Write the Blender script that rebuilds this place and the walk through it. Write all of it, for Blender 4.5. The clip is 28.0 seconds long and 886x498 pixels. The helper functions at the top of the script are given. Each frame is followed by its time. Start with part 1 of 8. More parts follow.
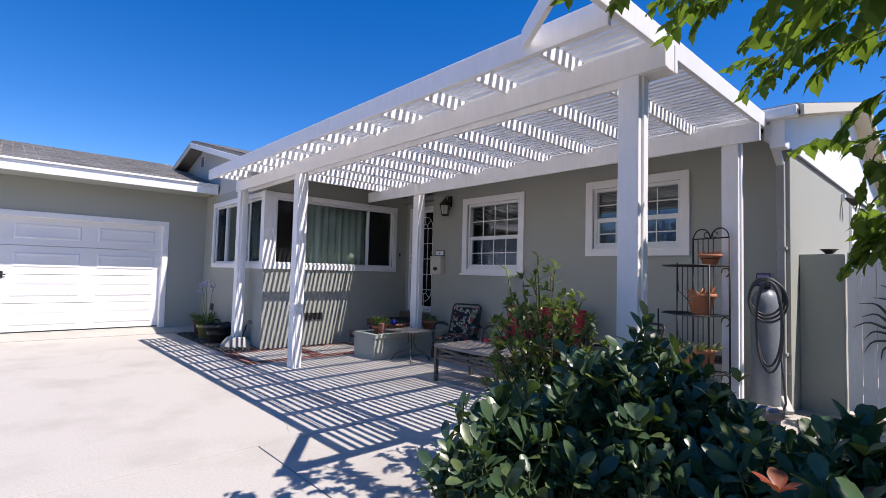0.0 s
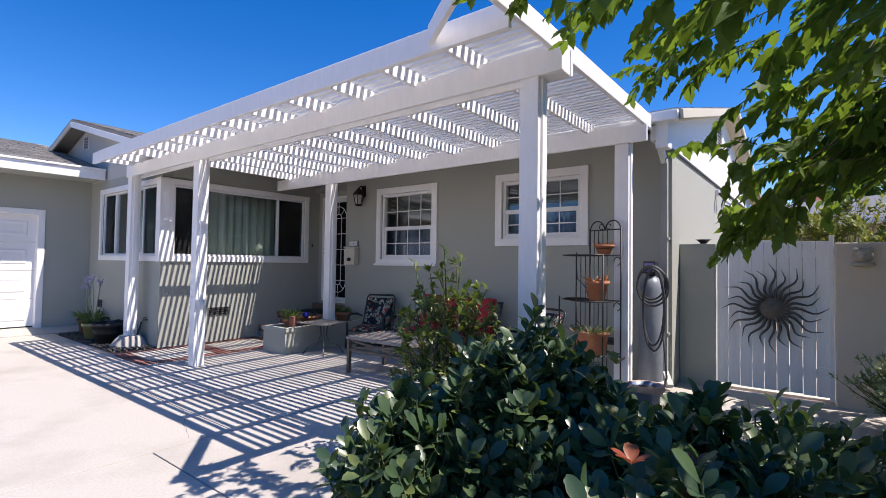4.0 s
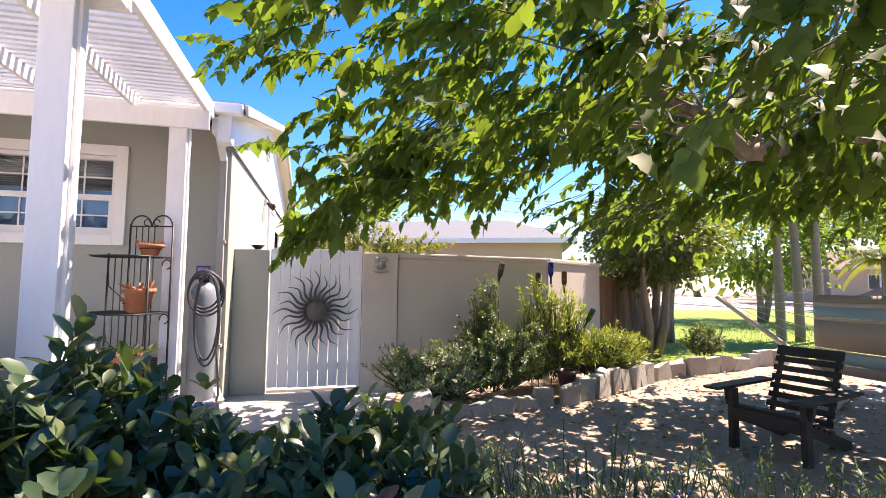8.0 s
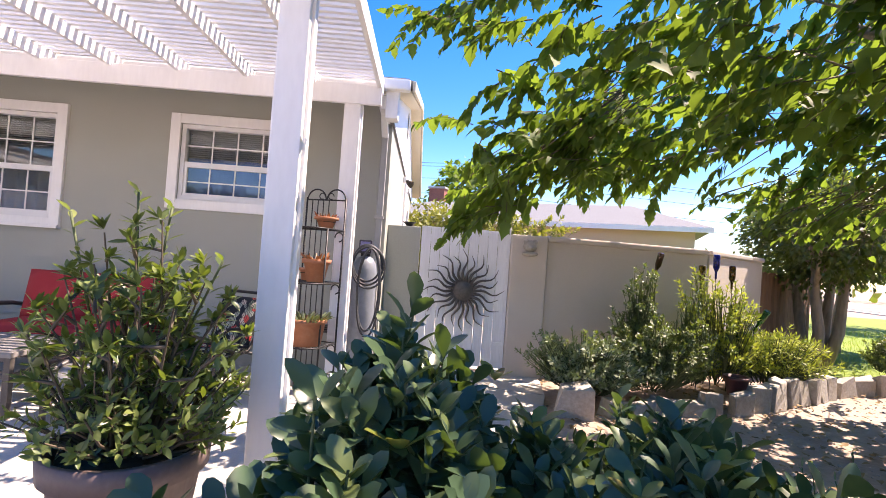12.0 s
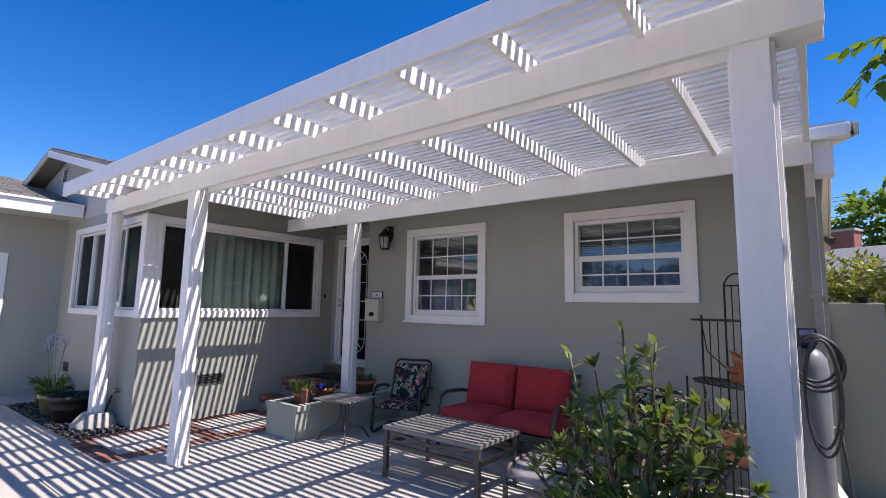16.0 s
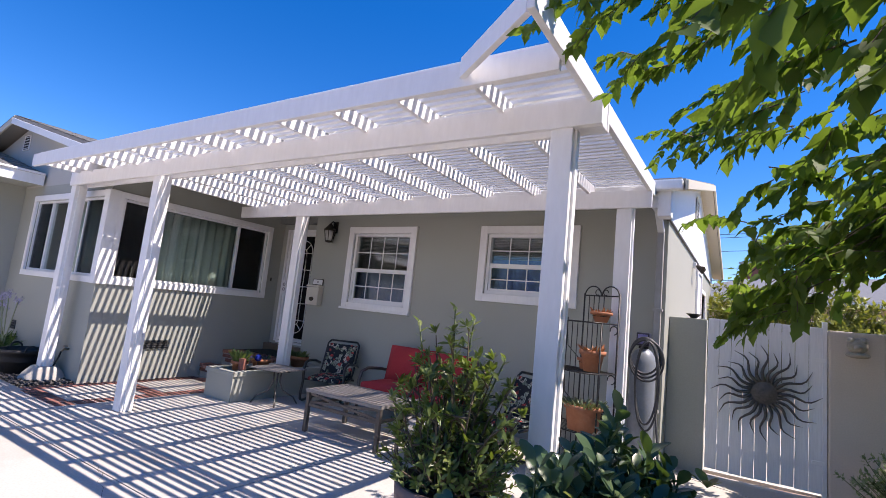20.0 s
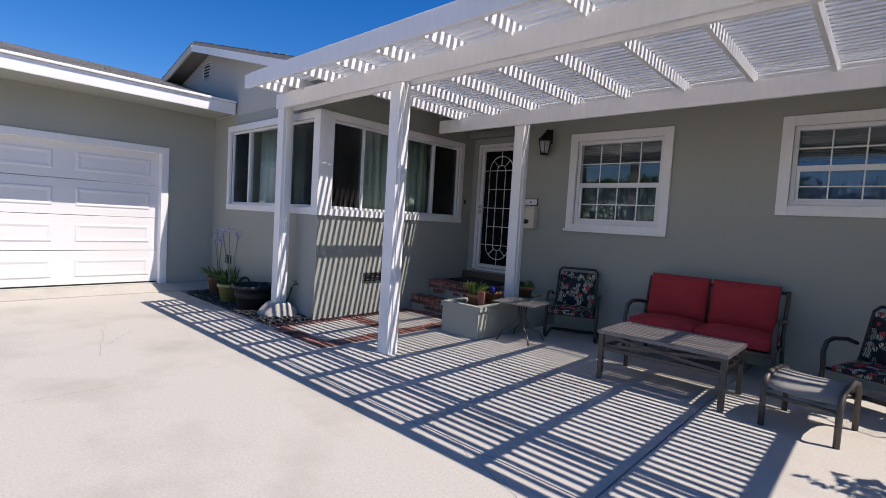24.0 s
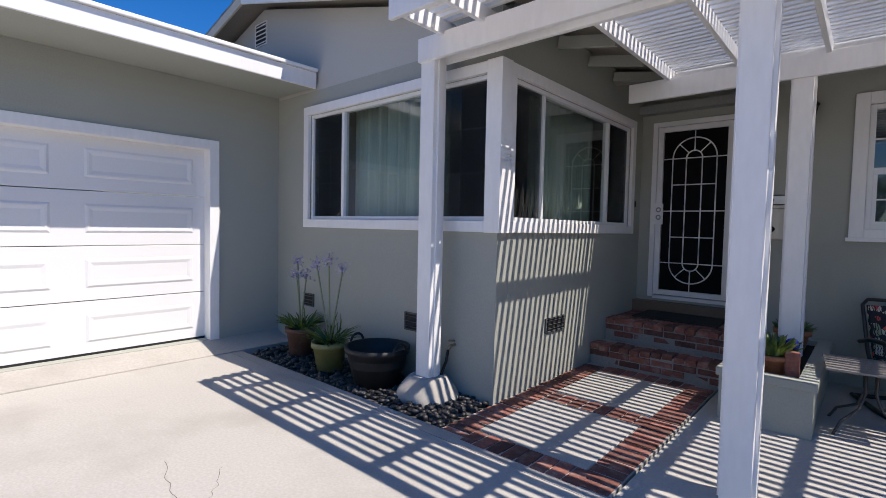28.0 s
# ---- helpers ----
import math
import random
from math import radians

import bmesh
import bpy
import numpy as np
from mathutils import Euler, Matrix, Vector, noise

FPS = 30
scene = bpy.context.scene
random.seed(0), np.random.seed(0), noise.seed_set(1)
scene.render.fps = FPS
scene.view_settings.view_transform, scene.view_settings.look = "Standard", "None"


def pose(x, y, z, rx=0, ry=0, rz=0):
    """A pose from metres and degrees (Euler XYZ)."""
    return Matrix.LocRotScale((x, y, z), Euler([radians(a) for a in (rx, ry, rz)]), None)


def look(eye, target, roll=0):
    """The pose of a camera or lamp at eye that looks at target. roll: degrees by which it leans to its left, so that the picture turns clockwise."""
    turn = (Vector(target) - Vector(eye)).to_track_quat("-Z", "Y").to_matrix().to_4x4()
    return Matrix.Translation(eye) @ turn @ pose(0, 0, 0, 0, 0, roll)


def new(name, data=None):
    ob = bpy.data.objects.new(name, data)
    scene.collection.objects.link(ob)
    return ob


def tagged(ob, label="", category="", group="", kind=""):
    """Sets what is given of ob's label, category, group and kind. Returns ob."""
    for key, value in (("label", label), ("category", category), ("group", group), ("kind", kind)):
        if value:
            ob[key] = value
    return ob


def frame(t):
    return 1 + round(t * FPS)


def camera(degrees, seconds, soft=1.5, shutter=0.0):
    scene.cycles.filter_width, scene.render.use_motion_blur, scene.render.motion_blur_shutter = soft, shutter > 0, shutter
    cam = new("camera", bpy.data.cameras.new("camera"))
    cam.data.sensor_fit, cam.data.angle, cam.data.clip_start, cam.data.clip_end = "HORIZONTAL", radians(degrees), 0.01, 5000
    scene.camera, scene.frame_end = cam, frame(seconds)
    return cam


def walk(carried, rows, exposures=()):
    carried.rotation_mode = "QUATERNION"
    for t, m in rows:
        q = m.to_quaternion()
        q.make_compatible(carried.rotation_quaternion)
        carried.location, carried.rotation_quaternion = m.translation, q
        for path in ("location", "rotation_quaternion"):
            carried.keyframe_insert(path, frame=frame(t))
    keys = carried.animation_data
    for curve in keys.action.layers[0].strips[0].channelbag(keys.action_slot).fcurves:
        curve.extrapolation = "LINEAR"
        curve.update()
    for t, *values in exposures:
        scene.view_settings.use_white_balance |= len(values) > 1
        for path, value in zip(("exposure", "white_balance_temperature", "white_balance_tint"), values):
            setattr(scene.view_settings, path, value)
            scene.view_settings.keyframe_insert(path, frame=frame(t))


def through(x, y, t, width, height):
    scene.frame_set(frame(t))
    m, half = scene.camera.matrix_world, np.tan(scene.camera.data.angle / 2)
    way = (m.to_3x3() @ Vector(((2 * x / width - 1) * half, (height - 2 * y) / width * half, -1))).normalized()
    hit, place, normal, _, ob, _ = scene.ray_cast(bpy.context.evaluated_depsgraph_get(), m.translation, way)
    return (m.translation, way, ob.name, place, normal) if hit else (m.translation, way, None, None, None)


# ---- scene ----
cam = camera(84.8, 28.0, soft=0.7)
EXPOSURES = [(0.0, 1.09, 6600, 18), (1.2, 1.15, 6650, 18), (2.5, 1.16, 6650, 18), (5.0, 1.48, 7000, 20), (6.0, 1.97, 7500, 22), (7.0, 2.17, 7750, 24), (9.0, 2.31, 8000, 26), (12.0, 2.26, 7850, 27), (13.5, 2.08, 7200, 24), (16.0, 1.22, 6800, 20), (20.0, 1.42, 6850, 22), (21.0, 0.90, 6800, 17), (24.0, 0.84, 6800, 16), (25.0, 1.03, 6800, 16), (27.0, 1.06, 6800, 16), (28.0, 0.90, 6700, 15)]
PATH = [
    (0, (0.078, -0.09, 1.359), (-1.395, 1.259, 1.459), 1.5),
    (0.5, (0.095, -0.081, 1.346), (-1.345, 1.306, 1.396), 2.2),
    (1, (0.105, -0.12, 1.367), (-1.248, 1.352, 1.401), 2.6),
    (1.5, (0.153, -0.15, 1.391), (-1.148, 1.369, 1.432), 2.1),
    (2, (0.267, -0.163, 1.37), (-1.014, 1.373, 1.419), 1.2),
    (2.5, (0.276, -0.191, 1.377), (-1.043, 1.312, 1.419), 0.6),
    (4.5, (0.127, -0.001, 1.405), (-0.966, 1.672, 1.489), 1.1),
    (5, (0.214, 0.042, 1.447), (-0.504, 1.906, 1.545), 1.2),
    (5.5, (0.315, 0.045, 1.433), (-0.009, 2.015, 1.545), 1.0),
    (6, (0.379, 0.029, 1.426), (0.383, 2.025, 1.541), 1.2),
    (6.5, (0.3, 0.095, 1.433), (0.416, 2.09, 1.531), 1.5),
    (7, (0.215, 0.234, 1.375), (0.379, 2.223, 1.498), 1.2),
    (7.5, (0.115, 0.302, 1.312), (0.403, 2.277, 1.451), 1.1),
    (8, (-0.188, 0.353, 1.319), (0.287, 2.291, 1.453), 0.7),
    (8.5, (-0.261, 0.435, 1.302), (0.388, 2.324, 1.394), 0.7),
    (9, (-0.284, 0.577, 1.373), (0.519, 2.407, 1.471), 0.0),
    (9.5, (-0.308, 0.62, 1.339), (0.657, 2.368, 1.44), -0.7),
    (10, (-0.376, 0.593, 1.374), (0.834, 2.183, 1.476), -1.1),
    (10.5, (-0.492, 0.652, 1.374), (0.658, 2.285, 1.471), -1.3),
    (11, (-0.559, 0.651, 1.379), (0.245, 2.479, 1.486), -0.3),
    (11.5, (-0.611, 0.632, 1.336), (-0.278, 2.604, 1.395), 3.2),
    (12, (-0.756, 0.624, 1.312), (-0.678, 2.622, 1.352), 4.1),
    (12.5, (-0.879, 0.6, 1.217), (-1.058, 2.592, 1.174), 4.2),
    (13, (-0.949, 0.664, 1.271), (-1.421, 2.602, 1.132), 4.0),
    (13.5, (-1.126, 0.851, 1.376), (-1.787, 2.731, 1.206), 2.8),
    (15.5, (-1.452, 1.008, 1.583), (-2.625, 2.626, 1.654), 2.0),
    (16, (-1.297, 0.639, 1.555), (-2.503, 2.217, 1.796), 1.1),
    (16.5, (-1.102, 0.534, 1.531), (-2.317, 2.102, 1.785), 2.4),
    (17, (-0.863, 0.481, 1.488), (-2.082, 2.043, 1.764), 3.5),
    (17.5, (-0.626, 0.348, 1.535), (-1.792, 1.944, 1.841), 3.4),
    (18, (-0.439, 0.165, 1.504), (-1.505, 1.817, 1.871), 2.1),
    (18.5, (-0.416, 0.082, 1.485), (-1.48, 1.745, 1.807), 3.1),
    (19, (-0.409, 0.058, 1.459), (-1.424, 1.746, 1.807), 3.7),
    (19.5, (-0.376, 0.056, 1.448), (-1.347, 1.762, 1.828), 3.9),
    (20, (-0.426, 0.07, 1.472), (-1.492, 1.744, 1.721), 5.8),
    (20.5, (-0.461, -0.044, 1.433), (-1.856, 1.388, 1.474), 7.5),
    (21, (-0.501, -0.106, 1.397), (-2.13, 1.053, 1.341), 7.3),
    (21.5, (-0.745, -0.08, 1.411), (-2.513, 0.847, 1.288), 5.3),
    (23.5, (-2.251, -0.077, 1.33), (-3.827, 1.15, 1.213), 3.4),
    (24, (-2.647, -0.239, 1.378), (-3.998, 1.231, 1.262), 3.4),
    (24.5, (-2.976, -0.241, 1.341), (-4.067, 1.43, 1.208), -0.2),
    (25, (-3.286, -0.184, 1.354), (-4.136, 1.617, 1.17), -0.9),
    (25.5, (-3.748, -0.19, 1.361), (-4.499, 1.653, 1.165), -0.9),
    (26, (-4.18, -0.077, 1.341), (-4.928, 1.767, 1.151), -1.1),
    (26.5, (-4.564, 0.115, 1.368), (-5.358, 1.942, 1.187), -0.4),
    (27, (-4.996, 0.186, 1.389), (-5.855, 1.985, 1.232), -0.0),
    (27.5, (-5.479, 0.197, 1.387), (-6.659, 1.808, 1.275), -0.1),
    (28, (-5.879, 0.132, 1.397), (-7.2, 1.631, 1.305), 1.2),
]
walk(cam, [(t, look(eye, target, roll)) for t, eye, target, roll in PATH], EXPOSURES)

# world and sun: light travels along (-1.78, -0.53, -2.9)
SUN_FROM = Vector((1.78, 0.53, 2.9)).normalized()
world = bpy.data.worlds.new("sky_world")
scene.world = world
world.use_nodes = True
wn = world.node_tree.nodes
sky = wn.new("ShaderNodeTexSky")
sky.sky_type = "NISHITA"
sky.sun_disc = False
sky.sun_elevation = math.asin(SUN_FROM.z)
sky.sun_rotation = math.atan2(SUN_FROM.x, SUN_FROM.y)
sky.altitude = 900.0
sky.air_density, sky.dust_density, sky.ozone_density = 1.0, 0.15, 3.0
hsv = wn.new("ShaderNodeHueSaturation")
hsv.inputs["Hue"].default_value = 0.510
hsv.inputs["Saturation"].default_value = 1.42
hsv.inputs["Value"].default_value = 0.72
world.node_tree.links.new(sky.outputs[0], hsv.inputs["Color"])
world.node_tree.links.new(hsv.outputs[0], wn["Background"].inputs[0])
wn["Background"].inputs[1].default_value = 0.115
sun = new("sun", bpy.data.lights.new("sun", "SUN"))
sun.data.energy, sun.data.angle, sun.data.color = 3.1, radians(0.36), (1.0, 0.95, 0.87)
sun.matrix_world = look(SUN_FROM * 40, (0, 0, 0))

# ---- materials ----
MATS = {}


def nodes_of(name):
    m = bpy.data.materials.new(name)
    m.use_nodes = True
    nt = m.node_tree
    return m, nt.nodes, nt.links, nt.nodes["Principled BSDF"]


def mixed(N, L, fac, a, b):
    x = N.new("ShaderNodeMix")
    x.data_type = "RGBA"
    L.new(fac, x.inputs[0])
    for k, v in ((6, a), (7, b)):
        if isinstance(v, tuple):
            x.inputs[k].default_value = (*v, 1)
        else:
            L.new(v, x.inputs[k])
    return x.outputs[2]


def ramped(N, L, src, lo, hi):
    r = N.new("ShaderNodeMapRange")
    r.inputs[1].default_value, r.inputs[2].default_value = lo, hi
    L.new(src, r.inputs[0])
    return r.outputs[0]


def noisy(N, L, vec, scale, detail=4, rough=0.55):
    n = N.new("ShaderNodeTexNoise")
    n.inputs["Scale"].default_value, n.inputs["Detail"].default_value, n.inputs["Roughness"].default_value = scale, detail, rough
    L.new(vec, n.inputs["Vector"])
    return n.outputs[0]


def mat(name, a, b=None, stain=None, big=1.2, small=40.0, rough=0.7, bump=0.0, metal=0.0, world_space=True, stretch=(1, 1, 1), sub=0.0, vary=0.0, island=False, rough2=None, amount=0.5, dist=0.004, coat=0.0):
    """Colour a..b over a small noise, towards stain over a large one; bump from the small noise; vary: lightness by object or island."""
    if name in MATS:
        return MATS[name]
    m, N, L, P = nodes_of(name)
    b = b or tuple(c * 0.86 for c in a)
    stain = stain or tuple((c + d) * 0.45 for c, d in zip(a, b))
    geo, tex = N.new("ShaderNodeNewGeometry"), N.new("ShaderNodeTexCoord")
    mp = N.new("ShaderNodeMapping")
    mp.inputs["Scale"].default_value = stretch
    L.new(geo.outputs["Position"] if world_space else tex.outputs["Object"], mp.inputs["Vector"])
    fine, large = noisy(N, L, mp.outputs[0], small), noisy(N, L, mp.outputs[0], big, 5, 0.6)
    col = mixed(N, L, ramped(N, L, fine, 0.3, 0.7), a, b)
    st = ramped(N, L, large, 0.5, 0.75)
    mul = N.new("ShaderNodeMath")
    mul.operation, mul.inputs[1].default_value = "MULTIPLY", amount
    L.new(st, mul.inputs[0])
    col = mixed(N, L, mul.outputs[0], col, stain)
    if vary:
        h = N.new("ShaderNodeHueSaturation")
        if island:
            src = geo.outputs["Random Per Island"]
        else:
            src = N.new("ShaderNodeObjectInfo").outputs["Random"]
        r = N.new("ShaderNodeMapRange")
        r.inputs[3].default_value, r.inputs[4].default_value = 1 - vary, 1 + vary
        L.new(src, r.inputs[0])
        L.new(r.outputs[0], h.inputs["Value"])
        L.new(col, h.inputs["Color"])
        col = h.outputs[0]
    L.new(col, P.inputs["Base Color"])
    P.inputs["Metallic"].default_value = metal
    if rough2 is None:
        P.inputs["Roughness"].default_value = rough
    else:
        r = N.new("ShaderNodeMapRange")
        r.inputs[3].default_value, r.inputs[4].default_value = rough, rough2
        L.new(large, r.inputs[0])
        L.new(r.outputs[0], P.inputs["Roughness"])
    if coat:
        P.inputs["Coat Weight"].default_value = coat
    if bump:
        bp = N.new("ShaderNodeBump")
        bp.inputs["Strength"].default_value, bp.inputs["Distance"].default_value = bump, dist
        L.new(fine, bp.inputs["Height"])
        L.new(bp.outputs[0], P.inputs["Normal"])
    MATS[name] = m
    return m


def leafy(name, a, b, c, through=0.35, rough=0.45, thin=(0.30, 0.42, 0.04)):
    """Leaf: colour varies leaf by leaf; some light comes through."""
    m, N, L, P = nodes_of(name)
    geo = N.new("ShaderNodeNewGeometry")
    rnd = geo.outputs["Random Per Island"]
    r1 = N.new("ShaderNodeValToRGB")
    r1.color_ramp.elements[0].color, r1.color_ramp.elements[1].color = (*a, 1), (*c, 1)
    e = r1.color_ramp.elements.new(0.6)
    e.color = (*b, 1)
    L.new(rnd, r1.inputs[0])
    big = noisy(N, L, geo.outputs["Position"], 9.0, 3)
    col = mixed(N, L, ramped(N, L, big, 0.35, 0.7), r1.outputs[0], a)
    L.new(col, P.inputs["Base Color"])
    P.inputs["Roughness"].default_value = rough
    tr = N.new("ShaderNodeBsdfTranslucent")
    tcol = mixed(N, L, rnd, thin, tuple(x * 0.75 for x in thin))
    L.new(tcol, tr.inputs[0])
    mx = N.new("ShaderNodeMixShader")
    mx.inputs[0].default_value = through
    L.new(P.outputs[0], mx.inputs[1])
    L.new(tr.outputs[0], mx.inputs[2])
    L.new(mx.outputs[0], N["Material Output"].inputs[0])
    return m


def glassy(name, tint=(0.84, 0.88, 0.87)):
    """Clear glass: gloss rises towards grazing view."""
    m, N, L, P = nodes_of(name)
    N.remove(P)
    t, g, f, mx = N.new("ShaderNodeBsdfTransparent"), N.new("ShaderNodeBsdfGlossy"), N.new("ShaderNodeLayerWeight"), N.new("ShaderNodeMixShader")
    t.inputs[0].default_value = (*tint, 1)
    g.inputs["Roughness"].default_value = 0.015
    pw, ml = N.new("ShaderNodeMath"), N.new("ShaderNodeMath")
    pw.operation, pw.inputs[1].default_value = "POWER", 3.2
    ml.operation, ml.inputs[1].default_value, ml.inputs[2].default_value = "MULTIPLY_ADD", 0.70, 0.075
    L.new(f.outputs["Facing"], pw.inputs[0])
    L.new(pw.outputs[0], ml.inputs[0])
    L.new(ml.outputs[0], mx.inputs[0])
    L.new(t.outputs[0], mx.inputs[1])
    L.new(g.outputs[0], mx.inputs[2])
    L.new(mx.outputs[0], N["Material Output"].inputs[0])
    return m


STUCCO = mat("stucco", (0.385, 0.398, 0.350), (0.342, 0.356, 0.313), (0.415, 0.425, 0.372), big=0.9, small=90, rough=0.9, bump=0.45, amount=0.45, dist=0.003)
STUCCO_TAN = mat("stucco_tan", (0.60, 0.535, 0.465), (0.54, 0.48, 0.415), (0.49, 0.435, 0.375), big=1.1, small=80, rough=0.92, bump=0.4, amount=0.5, dist=0.003)
CREAM = mat("cream_paint", (0.62, 0.58, 0.47), (0.58, 0.54, 0.43), big=0.8, small=30, rough=0.7, bump=0.1)
WHITE = mat("white_paint", (0.87, 0.87, 0.86), (0.82, 0.82, 0.81), (0.72, 0.71, 0.68), big=1.6, small=26, rough=0.5, bump=0.12, stretch=(1, 1, 0.25), amount=0.35, dist=0.002)
VINYL = mat("white_vinyl", (0.80, 0.81, 0.81), (0.77, 0.78, 0.78), big=2.0, small=12, rough=0.35)
SLAT = mat("pergola_slat", (0.86, 0.86, 0.84), (0.80, 0.80, 0.78), (0.7, 0.69, 0.65), big=2.0, small=20, rough=0.55, stretch=(0.2, 1, 1), bump=0.08, vary=0.05)
CONCRETE = mat("concrete", (0.50, 0.475, 0.43), (0.42, 0.40, 0.36), (0.33, 0.305, 0.265), big=0.9, small=60, rough=0.82, bump=0.12, amount=0.8, rough2=0.9, dist=0.002)
CONC_OLD = mat("old_concrete", (0.47, 0.445, 0.40), (0.40, 0.375, 0.335), (0.32, 0.30, 0.265), big=1.3, small=45, rough=0.9, bump=0.3, amount=0.7)
JOINT = mat("joint_dirt", (0.10, 0.092, 0.08), (0.07, 0.064, 0.056), rough=0.95)
DIRT = mat("dirt", (0.385, 0.292, 0.23), (0.285, 0.215, 0.17), (0.46, 0.365, 0.295), big=0.8, small=22, rough=0.97, bump=0.8, amount=0.7, dist=0.012)
SHINGLE = mat("roof_shingle", (0.28, 0.275, 0.27), (0.19, 0.187, 0.183), (0.33, 0.325, 0.315), big=1.0, small=60, rough=0.95, bump=0.5, vary=0.18, island=True)
DARK = mat("dark_void", (0.02, 0.02, 0.022), rough=0.8)
ROOM = mat("room_wall", (0.30, 0.31, 0.29), rough=0.9)
BLACK = mat("black_iron", (0.018, 0.018, 0.019), (0.03, 0.029, 0.028), rough=0.5, metal=0.3, small=60, bump=0.1)
GLASS = glassy("window_glass")
SCREEN = mat("dark_screen", (0.007, 0.007, 0.008), (0.011, 0.011, 0.012), rough=0.9, small=300)
SCREEN.node_tree.nodes["Principled BSDF"].inputs["Specular IOR Level"].default_value = 0.1

# ---- mesh helpers ----


def bm_of():
    return bmesh.new()


def box(bm, x0, x1, y0, y1, z0, z1, bev=0.0, m=None):
    vs = [bm.verts.new((x, y, z)) for x in (x0, x1) for y in (y0, y1) for z in (z0, z1)]
    fs = [bm.faces.new([vs[i] for i in q]) for q in ((0, 1, 3, 2), (4, 6, 7, 5), (0, 4, 5, 1), (2, 3, 7, 6), (0, 2, 6, 4), (1, 5, 7, 3))]
    if m is not None:
        bmesh.ops.transform(bm, matrix=m, verts=vs)
    if bev:
        es = list({e for f in fs for e in f.edges})
        bmesh.ops.bevel(bm, geom=es, offset=bev, segments=2, profile=0.6, affect="EDGES")
    return bm


def beam(bm, p, q, w, h, bev=0.0, up=(0, 0, 1)):
    """A bar of width w and height h from p to q."""
    p, q = Vector(p), Vector(q)
    d = (q - p)
    n = d.length
    d.normalize()
    s = d.cross(Vector(up))
    if s.length < 1e-5:
        s = d.cross(Vector((0, 1, 0)))
    s.normalize()
    u = s.cross(d)
    m = Matrix((( *s, 0), (*d, 0), (*u, 0), (0, 0, 0, 1))).transposed()
    m.translation = p
    return box(bm, -w / 2, w / 2, 0, n, -h / 2, h / 2, bev, m)


def tube(bm, pts, r, seg=8, cap=True, taper=None):
    """A round bar through pts; r a number or one for each point."""
    pts = [Vector(p) for p in pts]
    rs = r if isinstance(r, (list, tuple)) else [r] * len(pts)
    rings, prev = [], None
    for i, p in enumerate(pts):
        d = (pts[min(i + 1, len(pts) - 1)] - pts[max(i - 1, 0)]).normalized()
        if prev is None:
            a = d.orthogonal().normalized()
        else:
            a = (prev - d * prev.dot(d))
            a = a.normalized() if a.length > 1e-6 else d.orthogonal().normalized()
        prev = a
        b = d.cross(a)
        rings.append([bm.verts.new(p + (a * math.cos(t) + b * math.sin(t)) * rs[i]) for t in [2 * math.pi * k / seg for k in range(seg)]])
    for A, B in zip(rings, rings[1:]):
        for k in range(seg):
            f = bm.faces.new((A[k], A[(k + 1) % seg], B[(k + 1) % seg], B[k]))
            f.smooth = True
    if cap:
        bm.faces.new(rings[0][::-1])
        bm.faces.new(rings[-1])
    return bm


def lathe(bm, prof, seg=24, at=(0, 0, 0), closed=False):
    """Turns a profile of (radius, height) round z."""
    rings = []
    for r, z in prof:
        rings.append([bm.verts.new((at[0] + r * math.cos(t), at[1] + r * math.sin(t), at[2] + z)) for t in [2 * math.pi * k / seg for k in range(seg)]])
    for A, B in zip(rings, rings[1:]):
        for k in range(seg):
            f = bm.faces.new((A[k], A[(k + 1) % seg], B[(k + 1) % seg], B[k]))
            f.smooth = True
    bm.faces.new(rings[0][::-1])
    bm.faces.new(rings[-1])
    return bm


def ring(bm, centre, R, r, axis="z", seg=28, rs=6, a0=0.0, a1=2 * math.pi):
    full = abs(a1 - a0 - 2 * math.pi) < 1e-6
    n = seg
    pts = []
    for k in range(n + 1):
        t = a0 + (a1 - a0) * k / n
        c, s = R * math.cos(t), R * math.sin(t)
        o = {"z": (c, s, 0), "y": (c, 0, s), "x": (0, c, s)}[axis]
        pts.append(Vector(centre) + Vector(o))
    return tube(bm, pts, r, rs, cap=not full)


def mesh_of(bm, material, smooth=False):
    me = bpy.data.meshes.new("m")
    bmesh.ops.recalc_face_normals(bm, faces=bm.faces)
    bm.to_mesh(me)
    bm.free()
    if material:
        me.materials.append(material)
    if smooth:
        me.polygons.foreach_set("use_smooth", [True] * len(me.polygons))
    return me


def part(name, bm, material, parent=None, label="", smooth=False):
    ob = new(name, mesh_of(bm, material, smooth))
    ob.data.name = name
    if parent:
        ob.parent = parent
    if label:
        ob["label"] = label
    return ob


def shared(name, me, parent, m=None):
    ob = new(name, me)
    ob.parent = parent
    if m is not None:
        ob.matrix_local = m
    return ob


def thing(name, label, category, at=(0, 0, 0), rz=0.0, group="", kind=""):
    ob = new(name)
    ob.empty_display_size = 0.1
    ob.matrix_world = pose(*at, 0, 0, rz)
    return tagged(ob, label, category, group, kind)


def structure(name, bm, material, label, category):
    return tagged(part(name, bm, material), label, category, kind="structure")


